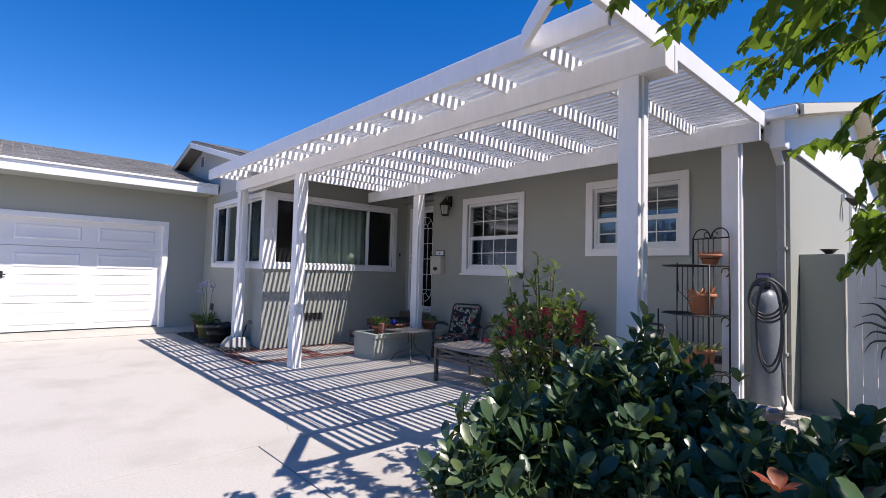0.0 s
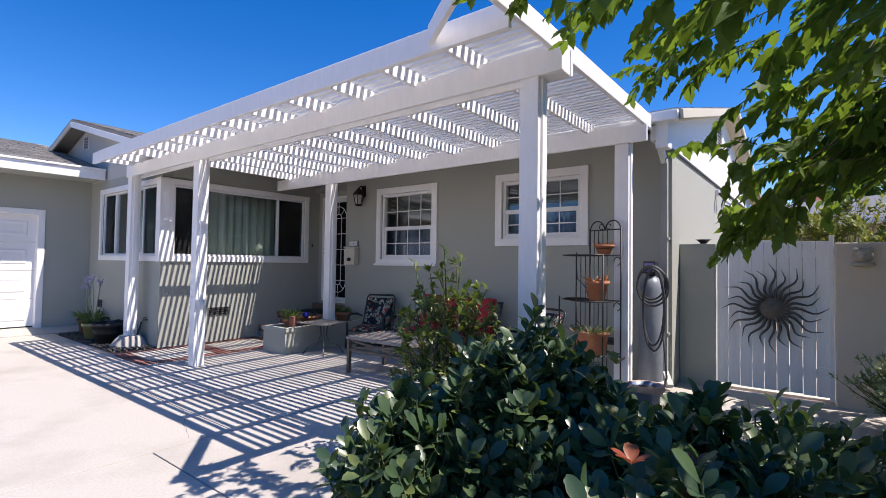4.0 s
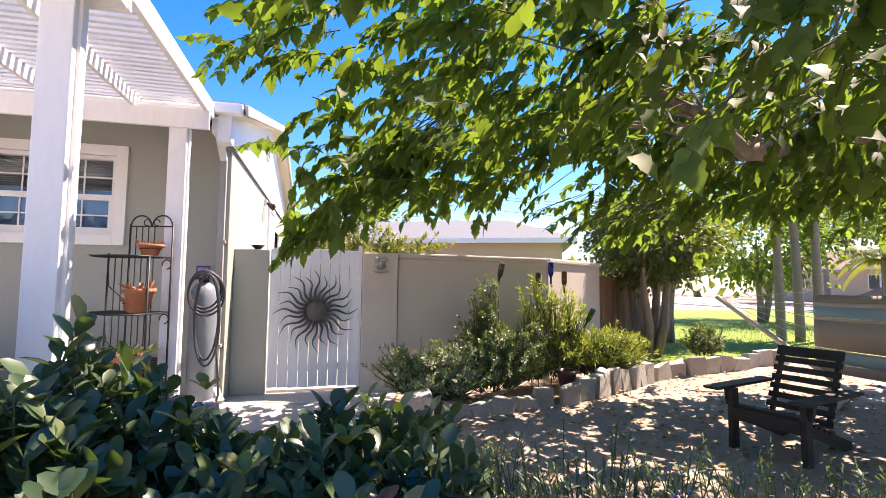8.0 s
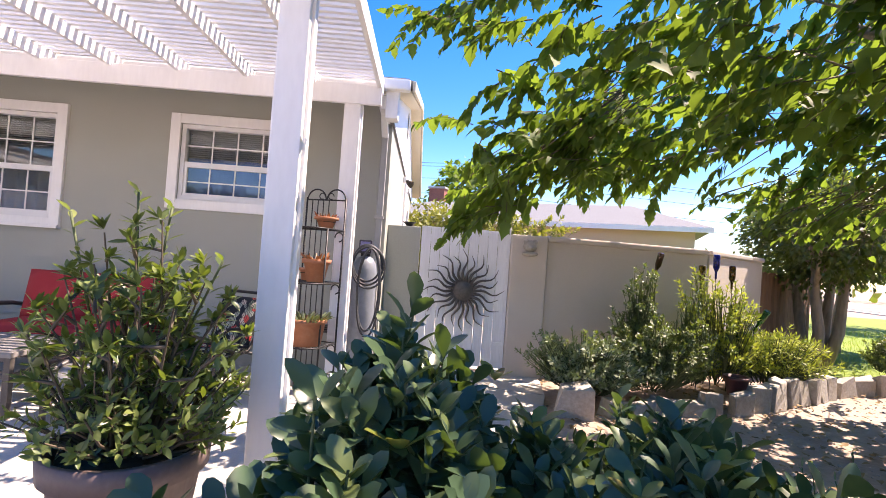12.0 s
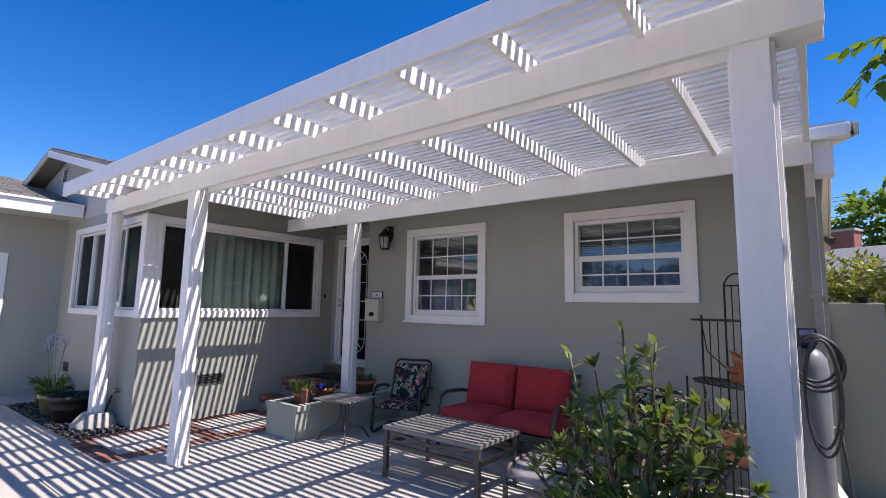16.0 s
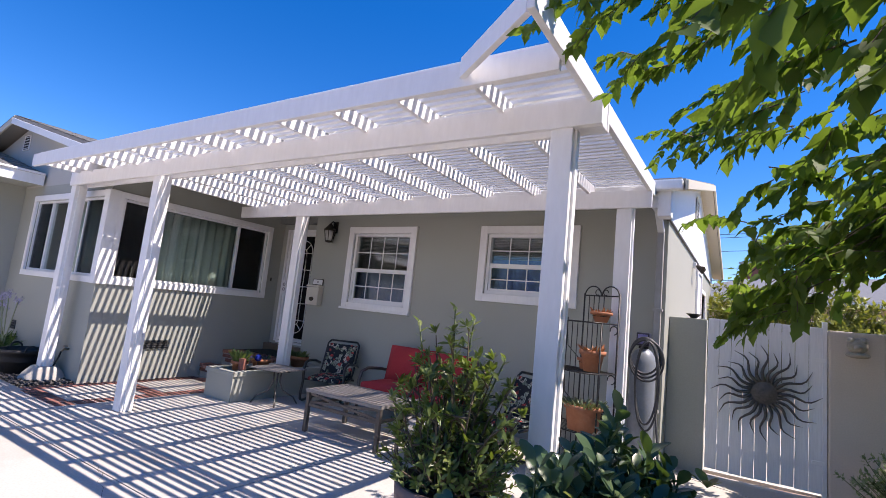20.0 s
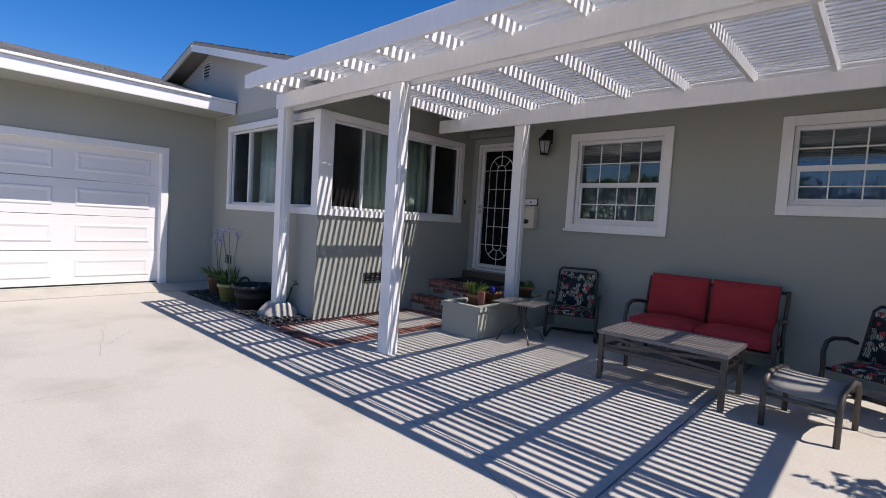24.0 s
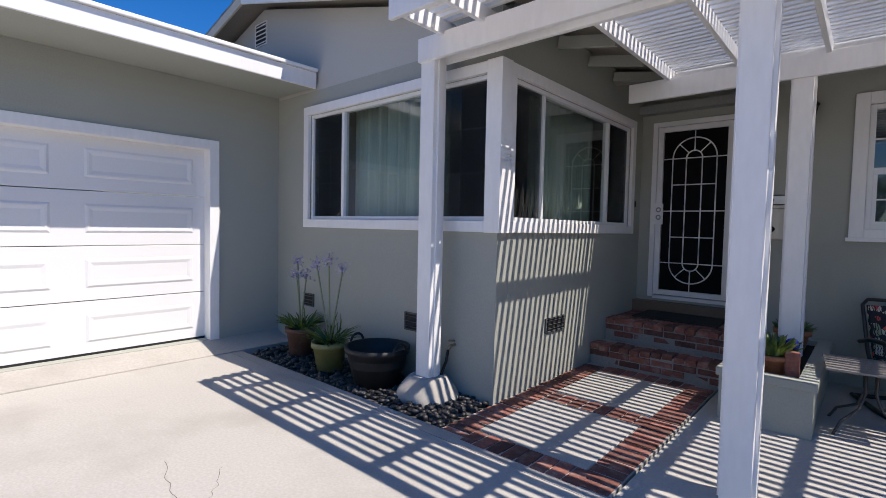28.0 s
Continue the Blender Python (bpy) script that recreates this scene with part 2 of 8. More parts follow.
def wall_mesh(P, u0, u1, v0, v1, depth, holes, top=None):
    """A wall over u, v with through openings (u0, u1, v0, v1); P(u, v, w) maps to the world, w from 0 (outer face) to depth."""
    us = sorted({u0, u1, *[h[0] for h in holes], *[h[1] for h in holes]})
    vs = sorted({v0, v1, *[h[2] for h in holes], *[h[3] for h in holes]})
    solid = lambda i, j: 0 <= i < len(us) - 1 and 0 <= j < len(vs) - 1 and not any(h[0] - 1e-6 <= us[i] and us[i + 1] <= h[1] + 1e-6 and h[2] - 1e-6 <= vs[j] and vs[j + 1] <= h[3] + 1e-6 for h in holes)
    bm = bm_of()
    V = {}

    def v(i, j, w):
        k = (i, j, w)
        if k not in V:
            V[k] = bm.verts.new(P(us[i], vs[j], w * depth))
        return V[k]
    for i in range(len(us) - 1):
        for j in range(len(vs) - 1):
            if not solid(i, j):
                continue
            for w in (0, 1):
                bm.faces.new([v(i, j, w), v(i + 1, j, w), v(i + 1, j + 1, w), v(i, j + 1, w)])
            for di, dj, a, b in ((-1, 0, (i, j), (i, j + 1)), (1, 0, (i + 1, j), (i + 1, j + 1)), (0, -1, (i, j), (i + 1, j)), (0, 1, (i, j + 1), (i + 1, j + 1))):
                if not solid(i + di, j + dj):
                    bm.faces.new([v(*a, 0), v(*b, 0), v(*b, 1), v(*a, 1)])
    return bm


FRONT = lambda y: (lambda u, v, w: (u, y + w, v))      # faces -y
SIDE = lambda x: (lambda u, v, w: (x - w, u, v))       # faces +x

# ---- ground ----
bm = bm_of()
for x0, x1, y0, y1 in ((-400, 400, -400, 400),):
    n = 40
    g = [[bm.verts.new((x0 + (x1 - x0) * i / n, y0 + (y1 - y0) * j / n, -0.06)) for j in range(n + 1)] for i in range(n + 1)]
    for i in range(n):
        for j in range(n):
            bm.faces.new((g[i][j], g[i + 1][j], g[i + 1][j + 1], g[i][j + 1]))
structure("ground", bm, DIRT, "bare brown earth reaching out beyond the yard", "ground")

# yard of bare earth under the tree, gently uneven
bm = bm_of()
nx, ny = 90, 70
gx = lambda i: -0.2 + 12.1 * i / nx
gy = lambda j: -6.0 + 14.2 * j / ny
V = [[bm.verts.new((gx(i), gy(j), -0.035 + 0.03 * noise.noise((gx(i) * 0.8, gy(j) * 0.8, 0)) + 0.012 * noise.noise((gx(i) * 4, gy(j) * 4, 3)))) for j in range(ny + 1)] for i in range(nx + 1)]
for i in range(nx):
    for j in range(ny):
        f = bm.faces.new((V[i][j], V[i + 1][j], V[i + 1][j + 1], V[i][j + 1]))
        f.smooth = True
structure("ground_yard", bm, DIRT, "dry trampled earth with pebbles under the tree", "ground")

# driveway and patio: separate pours with open joints
SLABS = [
    ("driveway", -11.6, -6.84, -9.0, 2.50), ("driveway", -6.83, -3.66, -9.0, 2.06), ("driveway", -3.65, -0.9, -9.0, 1.45), 
    ("patio", -6.83, -3.66, 2.07, 6.0), ("patio", -3.65, -1.26, 1.46, 6.0),]
for nm, x0, x1, y0, y1 in SLABS:
    bm = bm_of()
    box(bm, x0, x1, y0, y1, -0.2, 0.0, 0.006)
    structure(nm, bm, CONCRETE, {"driveway": "pale smooth concrete driveway slab, cracked and stained", "patio": "pale concrete patio slab under the pergola"}[nm], nm)
for q in (((-1.25, 6.41), (-1.25, 6.13), (0.58, 5.55), (0.66, 6.10), (0.68, 6.41)), ((-1.25, 6.118), (-0.96, 6.028), (-0.96, 5.01), (0.31, 4.63), (0.576, 5.538)), ((-1.25, 6.106), (-1.25, 4.33), (-0.972, 4.33), (-0.972, 6.02)), ((-1.25, 4.318), (-1.25, 3.51), (-1.13, 3.49), (0.05, 3.30), (0.306, 4.618), (-0.96, 4.998), (-0.96, 4.318)), ((-1.25, 3.49), (-1.25, 1.46), (0.10, 1.46), (0.05, 3.285), (-1.13, 3.475))):
    bm = bm_of()
    lo, hi = [bm.verts.new((*p, -0.2)) for p in q], [bm.verts.new((*p, 0.0)) for p in q]
    bm.faces.new(lo)
    bm.faces.new(hi)
    for k in range(len(q)):
        bm.faces.new((lo[k], lo[(k + 1) % len(q)], hi[(k + 1) % len(q)], hi[k]))
    bmesh.ops.bevel(bm, geom=[e for e in bm.edges if all(v.co.z > -0.01 for v in e.verts)], offset=0.006, segments=2, affect="EDGES")
    structure("pavement", bm, CONC_OLD, "worn grey concrete path slab before the gate", "pavement")
bm = bm_of()
box(bm, -11.6, -6.835, 2.501, 2.62, -0.2, 0.0)
structure("driveway_edge", bm, CONC_OLD, "narrow concrete edge strip along the pebble bed", "driveway")
bm = bm_of()
box(bm, -12.5, -0.85, -9.0, 6.5, -0.3, -0.05)
structure("joint_bed", bm, JOINT, "dark earth below the slab joints", "ground")

# ---- house walls ----
FY, DY, BY, BX, GX, HX = 6.0, 6.3, 3.24, -8.06, -11.30, -1.20
TOP = 2.98
W1 = (-5.935, -4.78, 1.45, 2.58)
W2 = (-3.48, -2.30, 1.755, 2.58)
DOOR = (-7.90, -7.02, 0.60, 2.68)
BW = (-10.62, -8.14, 1.45, 2.60)     # bay window, front side
BS = (3.42, 5.93, 1.45, 2.60)        # bay window, side facing +x
GD = (-2.50, 2.43, 0.10, 2.19)       # garage door
structure("wall_front", wall_mesh(FRONT(FY), -6.87, HX, -0.1, TOP, 0.16, [W1, W2]), STUCCO, "grey-green stucco front wall of the house", "wall")
structure("wall_entry", wall_mesh(FRONT(DY), BX, -6.71, -0.1, TOP, 0.16, [DOOR]), STUCCO, "grey-green stucco wall round the front door", "wall")
bm = bm_of()
box(bm, -6.87, -6.71, FY + 0.161, DY - 0.001, -0.1, TOP)
structure("wall_entry_return", bm, STUCCO, "short grey-green stucco return beside the front door", "wall")
# corner openings of the bay meet at a post
structure("wall_bay_front", wall_mesh(FRONT(BY), GX - 0.1, BX, -0.1, 2.86, 0.16, [BW]), STUCCO, "grey-green stucco wall below the corner window", "wall")
structure("wall_bay_side", wall_mesh(SIDE(BX), BY + 0.161, DY + 0.16, -0.1, TOP, 0.16, [BS]), STUCCO, "grey-green stucco wall with pergola shadow stripes", "wall")
structure("wall_garage", wall_mesh(SIDE(GX), -3.1, BY - 0.001, -0.1, 2.98, 0.2, [GD]), STUCCO, "grey-green stucco wall round the garage door", "wall")
bm = bm_of()
box(bm, -18.0, GX - 0.2, -3.1, -2.9, -0.1, 3.05)
box(bm, -18.2, -18.0, -3.1, 12.0, -0.1, 3.05)
structure("wall_garage_back", bm, STUCCO, "plain outer walls of the garage", "wall")
structure("wall_east", wall_mesh(SIDE(HX), FY + 0.161, 13.6, -0.1, 2.80, 0.16, [(10.6, 11.6, 1.3, 2.3)]), STUCCO, "grey-green stucco side wall in full sun", "wall")
bm = bm_of()
box(bm, -18, HX - 0.161, 13.44, 13.6, -0.1, 2.9)
structure("wall_back", bm, STUCCO, "plain back wall of the house", "wall")
# gable triangle of the east end: white panel
bm = bm_of()
vs = []
for x in (HX + 0.012, HX - 0.1):
    vs.append([bm.verts.new((x, y, z)) for y, z in ((5.46, 2.76), (13.9, 2.76), (13.9, 3.03), (9.8, 4.10), (5.6, 3.0), (5.46, 2.96))])
bm.faces.new(vs[0])
bm.faces.new(vs[1][::-1])
for k in range(6):
    bm.faces.new((vs[0][k], vs[1][k], vs[1][(k + 1) % 6], vs[0][(k + 1) % 6]))
bmesh.ops.recalc_face_normals(bm, faces=bm.faces)
structure("wall_east_gable", bm, WHITE, "smooth white painted panel in the side gable", "wall")
# gable of the wing above the bay
bm = bm_of()
vs = []
for y in (BY + 0.001, BY + 0.16):
    vs.append([bm.verts.new(p) for p in ((-15.3, y, 2.861), (BX, y, 2.861), (BX, y, 3.10), (-11.65, y, 4.04), (-15.3, y, 3.06))])
bm.faces.new(vs[0])
bm.faces.new(vs[1][::-1])
for k in range(5):
    bm.faces.new((vs[0][k], vs[0][(k + 1) % 5], vs[1][(k + 1) % 5], vs[1][k]))
structure("wall_wing_gable", bm, mat("pale_gable", (0.50, 0.50, 0.465), (0.46, 0.46, 0.43), (0.54, 0.53, 0.49), big=0.8, small=70, rough=0.85, bump=0.3), "pale painted gable above the corner window", "wall")
# inside: floors, partitions, ceiling
bm = bm_of()
box(bm, -18, HX - 0.17, FY + 0.17, 13.4, 0.4, 0.55)
box(bm, GX - 0.1, BX - 0.17, BY + 0.17, FY + 0.17, 0.4, 0.55)
structure("floor", bm, mat("room_floor", (0.18, 0.12, 0.08), rough=0.5), "brown wooden floor inside the house", "floor")
bm = bm_of()
box(bm, -18, HX - 0.17, 9.2, 9.3, 0.55, 2.8)
box(bm, -6.6, -6.5, 6.3, 9.2, 0.55, 2.8)
box(bm, -4.2, -4.1, 6.2, 9.2, 0.55, 2.8)
box(bm, GX - 0.3, GX - 0.2, BY + 0.17, 9.2, 0.55, 2.8)
structure("wall_inner", bm, ROOM, "plain painted inner walls seen through the windows", "wall")
bm = bm_of()
box(bm, -18, HX - 0.17, FY + 0.17, 13.43, 2.8, 2.9)
box(bm, GX - 0.3, BX - 0.17, BY + 0.17, FY + 0.16, 2.8, 2.9)
box(bm, -17.9, GX - 0.21, -2.9, BY, 2.86, 2.95)
structure("ceiling", bm, ROOM, "plain painted ceiling inside the house", "ceiling")


# ---- roofs ----
def roof_slope(name, e0, e1, r0, r1, label, thick=0.07, rows=10, piece=0.3, seed=1):
    """A shingled slope from the eave e0-e1 up to the ridge r0-r1: a deck and overlapping shingle courses."""
    e0, e1, r0, r1 = map(Vector, (e0, e1, r0, r1))
    nrm = (e1 - e0).cross(r0 - e0).normalized()
    if nrm.z < 0:
        nrm = -nrm
    deck = bm_of()
    lo = [deck.verts.new(p) for p in (e0, e1, r1, r0)]
    hi = [deck.verts.new(p + nrm * thick) for p in (e0, e1, r1, r0)]
    deck.faces.new(lo)
    deck.faces.new(hi)
    for k in range(4):
        deck.faces.new((lo[k], lo[(k + 1) % 4], hi[(k + 1) % 4], hi[k]))
    root = structure(name, deck, mat("roof_deck", (0.33, 0.30, 0.25), rough=0.9), label, "roof")
    rnd = random.Random(seed)
    sh = bm_of()
    L = (e1 - e0).length
    n = max(2, int(L / piece))
    for j in range(rows):
        a, b = j / rows, min(1.0, (j + 1.12) / rows)
        for i in range(n):
            o = (0.5 if j % 2 else 0.0)
            u0, u1 = max(0, (i - o) / n), min(1, (i + 1 - o) / n - 0.004)
            if u1 <= u0:
                continue
            t = thick + 0.012 + rnd.uniform(0, 0.006)
            q = [e0.lerp(e1, u0).lerp(r0.lerp(r1, u0), a) + nrm * t, e0.lerp(e1, u1).lerp(r0.lerp(r1, u1), a) + nrm * t,
                 e0.lerp(e1, u1).lerp(r0.lerp(r1, u1), b) + nrm * (thick + 0.002), e0.lerp(e1, u0).lerp(r0.lerp(r1, u0), b) + nrm * (thick + 0.002)]
            w = [sh.verts.new(p) for p in q]
            x = [sh.verts.new(p - nrm * 0.012) for p in q[:2]]
            sh.faces.new(w)
            sh.faces.new((x[0], x[1], w[1], w[0]))
    me = mesh_of(sh, SHINGLE)
    ob = shared("shingles", me, root)
    ob["kind"] = "stuff"
    return root


roof_slope("roof_garage", (-10.50, -3.5, 2.99), (-10.50, BY - 0.02, 2.99), (-14.6, -3.5, 4.03), (-14.6, BY - 0.02, 4.03), "weathered grey shingle roof over the garage", rows=26, piece=0.33)
roof_slope("roof_garage_back", (-18.7, -3.5, 2.99), (-18.7, BY - 0.02, 2.99), (-14.601, -3.5, 4.03), (-14.601, BY - 0.02, 4.03), "grey shingle roof behind the garage", rows=6, piece=1.0)
roof_slope("roof_wing_east", (-7.50, BY - 0.28, 3.03), (-7.50, 9.0, 3.03), (-11.65, BY - 0.28, 4.10), (-11.65, 9.0, 4.10), "grey shingle roof of the wing", rows=20, piece=0.33)
roof_slope("roof_wing_west", (-15.8, BY - 0.28, 3.03), (-15.8, 13.0, 3.03), (-11.651, BY - 0.28, 4.10), (-11.651, 13.0, 4.10), "grey shingle roof of the wing", rows=14, piece=0.5)
roof_slope("roof_main_front", (-11.0, 5.42, 2.98), (-0.98, 5.42, 2.98), (-11.0, 9.8, 4.14), (-0.98, 9.8, 4.14), "grey shingle main roof", rows=22, piece=0.33)
roof_slope("roof_main_back", (-11.0, 14.2, 2.98), (-0.98, 14.2, 2.98), (-11.0, 9.801, 4.14), (-0.98, 9.801, 4.14), "grey shingle back slope of the main roof", rows=8, piece=0.8)


def trim_bar(name, p, q, w, h, label, material=WHITE, bev=0.006):
    bm = bm_of()
    beam(bm, p, q, w, h, bev)
    return structure(name, bm, material, label, "trim")


# fascias, gutters, barge boards
trim_bar("trim_garage_fascia", (-10.49, -3.5, 2.95), (-10.49, BY - 0.03, 2.95), 0.03, 0.17, "white painted fascia board below the garage roof")
trim_bar("trim_garage_drip", (-10.465, -3.5, 3.055), (-10.465, BY - 0.03, 3.055), 0.05, 0.035, "white metal drip edge of the garage roof")
bm = bm_of()
box(bm, -11.29, -10.51, -3.5, BY - 0.03, 2.885, 2.905)
structure("trim_garage_soffit", bm, STUCCO, "painted soffit below the garage eave", "trim")
for nm, x1, z1 in (("east", -7.5, 3.03), ("west", -15.8, 3.03)):
    trim_bar("trim_wing_barge_" + nm, (-11.65, BY - 0.29, 4.06), (x1, BY - 0.29, z1 - 0.045), 0.03, 0.11, "pale painted barge board of the wing gable", CREAM if nm == "west" else WHITE)
trim_bar("trim_wing_fascia", (-7.49, BY - 0.28, 2.99), (-7.49, 5.3, 2.99), 0.03, 0.15, "painted fascia board of the wing eave", STUCCO)
for k in range(4):
    y = BY + 0.25 + 0.62 * k
    trim_bar("trim_wing_rafter", (BX + 0.01, y, 3.06), (-7.52, y, 2.96), 0.045, 0.10, "grey-green rafter tail below the wing eave", STUCCO)
trim_bar("trim_gutter", (-7.4, 5.38, 2.98), (-1.0, 5.38, 2.98), 0.10, 0.11, "white metal gutter along the front eave", WHITE, 0.02)
trim_bar("trim_east_barge_front", (-0.965, 5.36, 2.975), (-0.965, 9.8, 4.135), 0.03, 0.10, "cream barge board of the side gable", CREAM)
trim_bar("trim_east_barge_back", (-0.965, 14.2, 2.975), (-0.965, 9.8, 4.135), 0.03, 0.10, "cream barge board of the side gable", CREAM)
bm = bm_of()
for y0, z0, y1, z1 in ((5.43, 2.945, 9.8, 4.10), (14.19, 2.945, 9.8, 4.10)):
    beam(bm, (-1.09, y0, z0), (-1.09, y1, z1), 0.20, 0.02)
structure("trim_east_soffit", bm, CREAM, "cream soffit below the side gable", "trim")
# flashing strip; its dark colour draws the shadow gap under the gable panel
bm = bm_of()
box(bm, HX - 0.02, HX + 0.024, 5.46, 13.6, 2.735, 2.757, 0.003)
structure("trim_east_band", bm, mat("flashing_shadow_gap", (0.10, 0.10, 0.10), rough=0.6), "thin flashing coloured dark as the shadow gap below the side gable panel", "trim")
bm = bm_of()
box(bm, -1.24, -1.11, 5.42, 5.58, 2.66, 2.96, 0.01)
structure("trim_eave_return", bm, WHITE, "white boxed eave return at the house corner", "trim")

bm = bm_of()
box(bm, BX - 0.12, BX - 0.002, BY + 0.165, 6.29, 2.981, 3.165)
structure("wall_bay_side_top", bm, STUCCO, "grey-green stucco strip below the wing eave", "wall")


# ---- windows and doors ----
def bars(name, parent, lst, material, label="", bev=0.0):
    """Each of lst (x0, x1, y0, y1, z0, z1) becomes a part of its own."""
    for b in lst:
        bm = bm_of()
        box(bm, *b, bev)
        part(name, bm, material, parent, label)


def hung_window(name, hole, y, label, cols=4, sill=True):
    """A double-hung vinyl window in a front wall: casing, sashes, grids, panes, blind behind."""
    x0, x1, z0, z1 = hole
    w = thing(name, label, "window", ((x0 + x1) / 2, y, z0), kind="structure")
    h, v = (x1 - x0) / 2, z1 - z0
    C = 0.105
    bars("casing", w, [(-h - C, -h, -0.035, 0.012, -C, v + C), (h, h + C, -0.035, 0.012, -C, v + C), (-h, h, -0.033, 0.012, v, v + C)], WHITE, bev=0.004)
    bars("casing", w, [(-h, h, -0.033, 0.012, -C, 0)], WHITE, bev=0.004)
    if sill:
        bars("window_sill", w, [(-h - C - 0.02, h + C + 0.005, -0.062, 0.012, -C - 0.005, -C + 0.03)], WHITE, bev=0.004)
    f = 0.045
    bars("window_frame", w, [(-h, -h + f, 0.012, 0.10, 0, v), (h - f, h, 0.012, 0.10, 0, v), (-h + f, h - f, 0.012, 0.10, 0, f), (-h + f, h - f, 0.012, 0.10, v - f, v)], VINYL, bev=0.003)
    mid = v * 0.47
    bars("sash_rail", w, [(-h + f, h - f, 0.025, 0.085, mid - 0.03, mid + 0.03)], VINYL, bev=0.003)
    a, b = -h + f, h - f
    bars("sash_stile", w, [(a, a + 0.03, 0.03, 0.06, f, mid - 0.03), (b - 0.03, b, 0.03, 0.06, f, mid - 0.03), (a + 0.03, b - 0.03, 0.03, 0.06, f, f + 0.03)], VINYL, bev=0.002)
    for lo, hi, yy in ((f, mid - 0.03, 0.046), (mid + 0.03, v - f, 0.07)):
        bm = bm_of()
        box(bm, a, b, yy, yy + 0.004, lo, hi)
        pane = part("pane", bm, GLASS, w)
        pane.visible_shadow = False
        g = []
        for k in range(1, cols):
            x = a + (b - a) * k / cols
            g.append((x - 0.007, x + 0.007, yy - 0.009, yy - 0.002, lo, hi))
        g.append((a, b, yy - 0.0085, yy - 0.0025, (lo + hi) / 2 - 0.007, (lo + hi) / 2 + 0.007))
        bars("muntin", w, g, VINYL)
    return w


hung_window("window_1", W1, FY, "white double-hung window with colonial grids")
hung_window("window_2", W2, FY, "wide white double-hung window with colonial grids", sill=False)
BLIND = mat("blind", (0.50, 0.50, 0.47), (0.44, 0.44, 0.42), rough=0.7)
for hole, cut in ((W1, 0.40), (W2, 0.43)):
    b = thing("window_blind", "pale raised slat blind hanging behind the window glass", "blind", ((hole[0] + hole[1]) / 2, FY + 0.22, hole[3]))
    hw = (hole[1] - hole[0]) / 2
    for k in range(14):
        bm = bm_of()
        z = -0.03 - 0.023 * k
        box(bm, -hw, hw, -0.014, 0.014, z, z + 0.003, m=Matrix.Translation((0, 0, 0)))
        part("slat", bm, BLIND, b)
BLUE = mat("blue_curtain", (0.15, 0.25, 0.64), (0.11, 0.19, 0.52), small=5, rough=0.9, stretch=(8, 8, 0.3))
GREEN = mat("sheer_curtain", (0.70, 0.78, 0.67), (0.46, 0.55, 0.46), (0.56, 0.65, 0.55), big=2.0, small=4, rough=0.9, stretch=(9, 9, 0.05))


def curtain(x0, x1, y, z0, z1, material, label, axis="x", waves=9, amp=0.03):
    bm = bm_of()
    n = waves * 6
    rows = []
    for k in range(n + 1):
        u = x0 + (x1 - x0) * k / n
        d = amp * math.sin(2 * math.pi * waves * k / n) + 0.012 * math.sin(k * 1.7)
        rows.append([bm.verts.new((u, y + d, z) if axis == "x" else (y + d, u, z)) for z in (z0, z1)])
    for A, B in zip(rows, rows[1:]):
        f = bm.faces.new((A[0], B[0], B[1], A[1]))
        f.smooth = True
    ob = part("curtain", bm, material)
    sol = ob.modifiers.new("thick", "SOLIDIFY")
    sol.thickness = 0.004
    return tagged(ob, label, "curtain")


curtain(W2[0] - 0.1, W2[1] + 0.1, FY + 0.26, W2[2] - 0.15, W2[2] + 0.5, BLUE, "blue curtain behind the lower window pane", waves=5)
# slate blue cloth paints the dark reflection seen in the left window's lower pane
curtain(W1[0] - 0.1, W1[1] + 0.1, FY + 0.26, W1[2] - 0.15, W1[2] + 0.56, mat("reflection_tint_curtain", (0.13, 0.18, 0.29), (0.10, 0.145, 0.23), rough=0.9), "curtain behind the lower window pane, coloured as its dark blue-grey reflection", waves=7)
curtain(BW[0] + 0.5, BW[1] - 0.62, BY + 0.24, 0.9, 2.62, GREEN, "pale green sheer curtain behind the corner window", waves=9)
curtain(BS[0] + 0.62, BS[1] - 0.52, BX - 0.24, 0.9, 2.62, GREEN, "pale green sheer curtain behind the corner window", axis="y", waves=9)


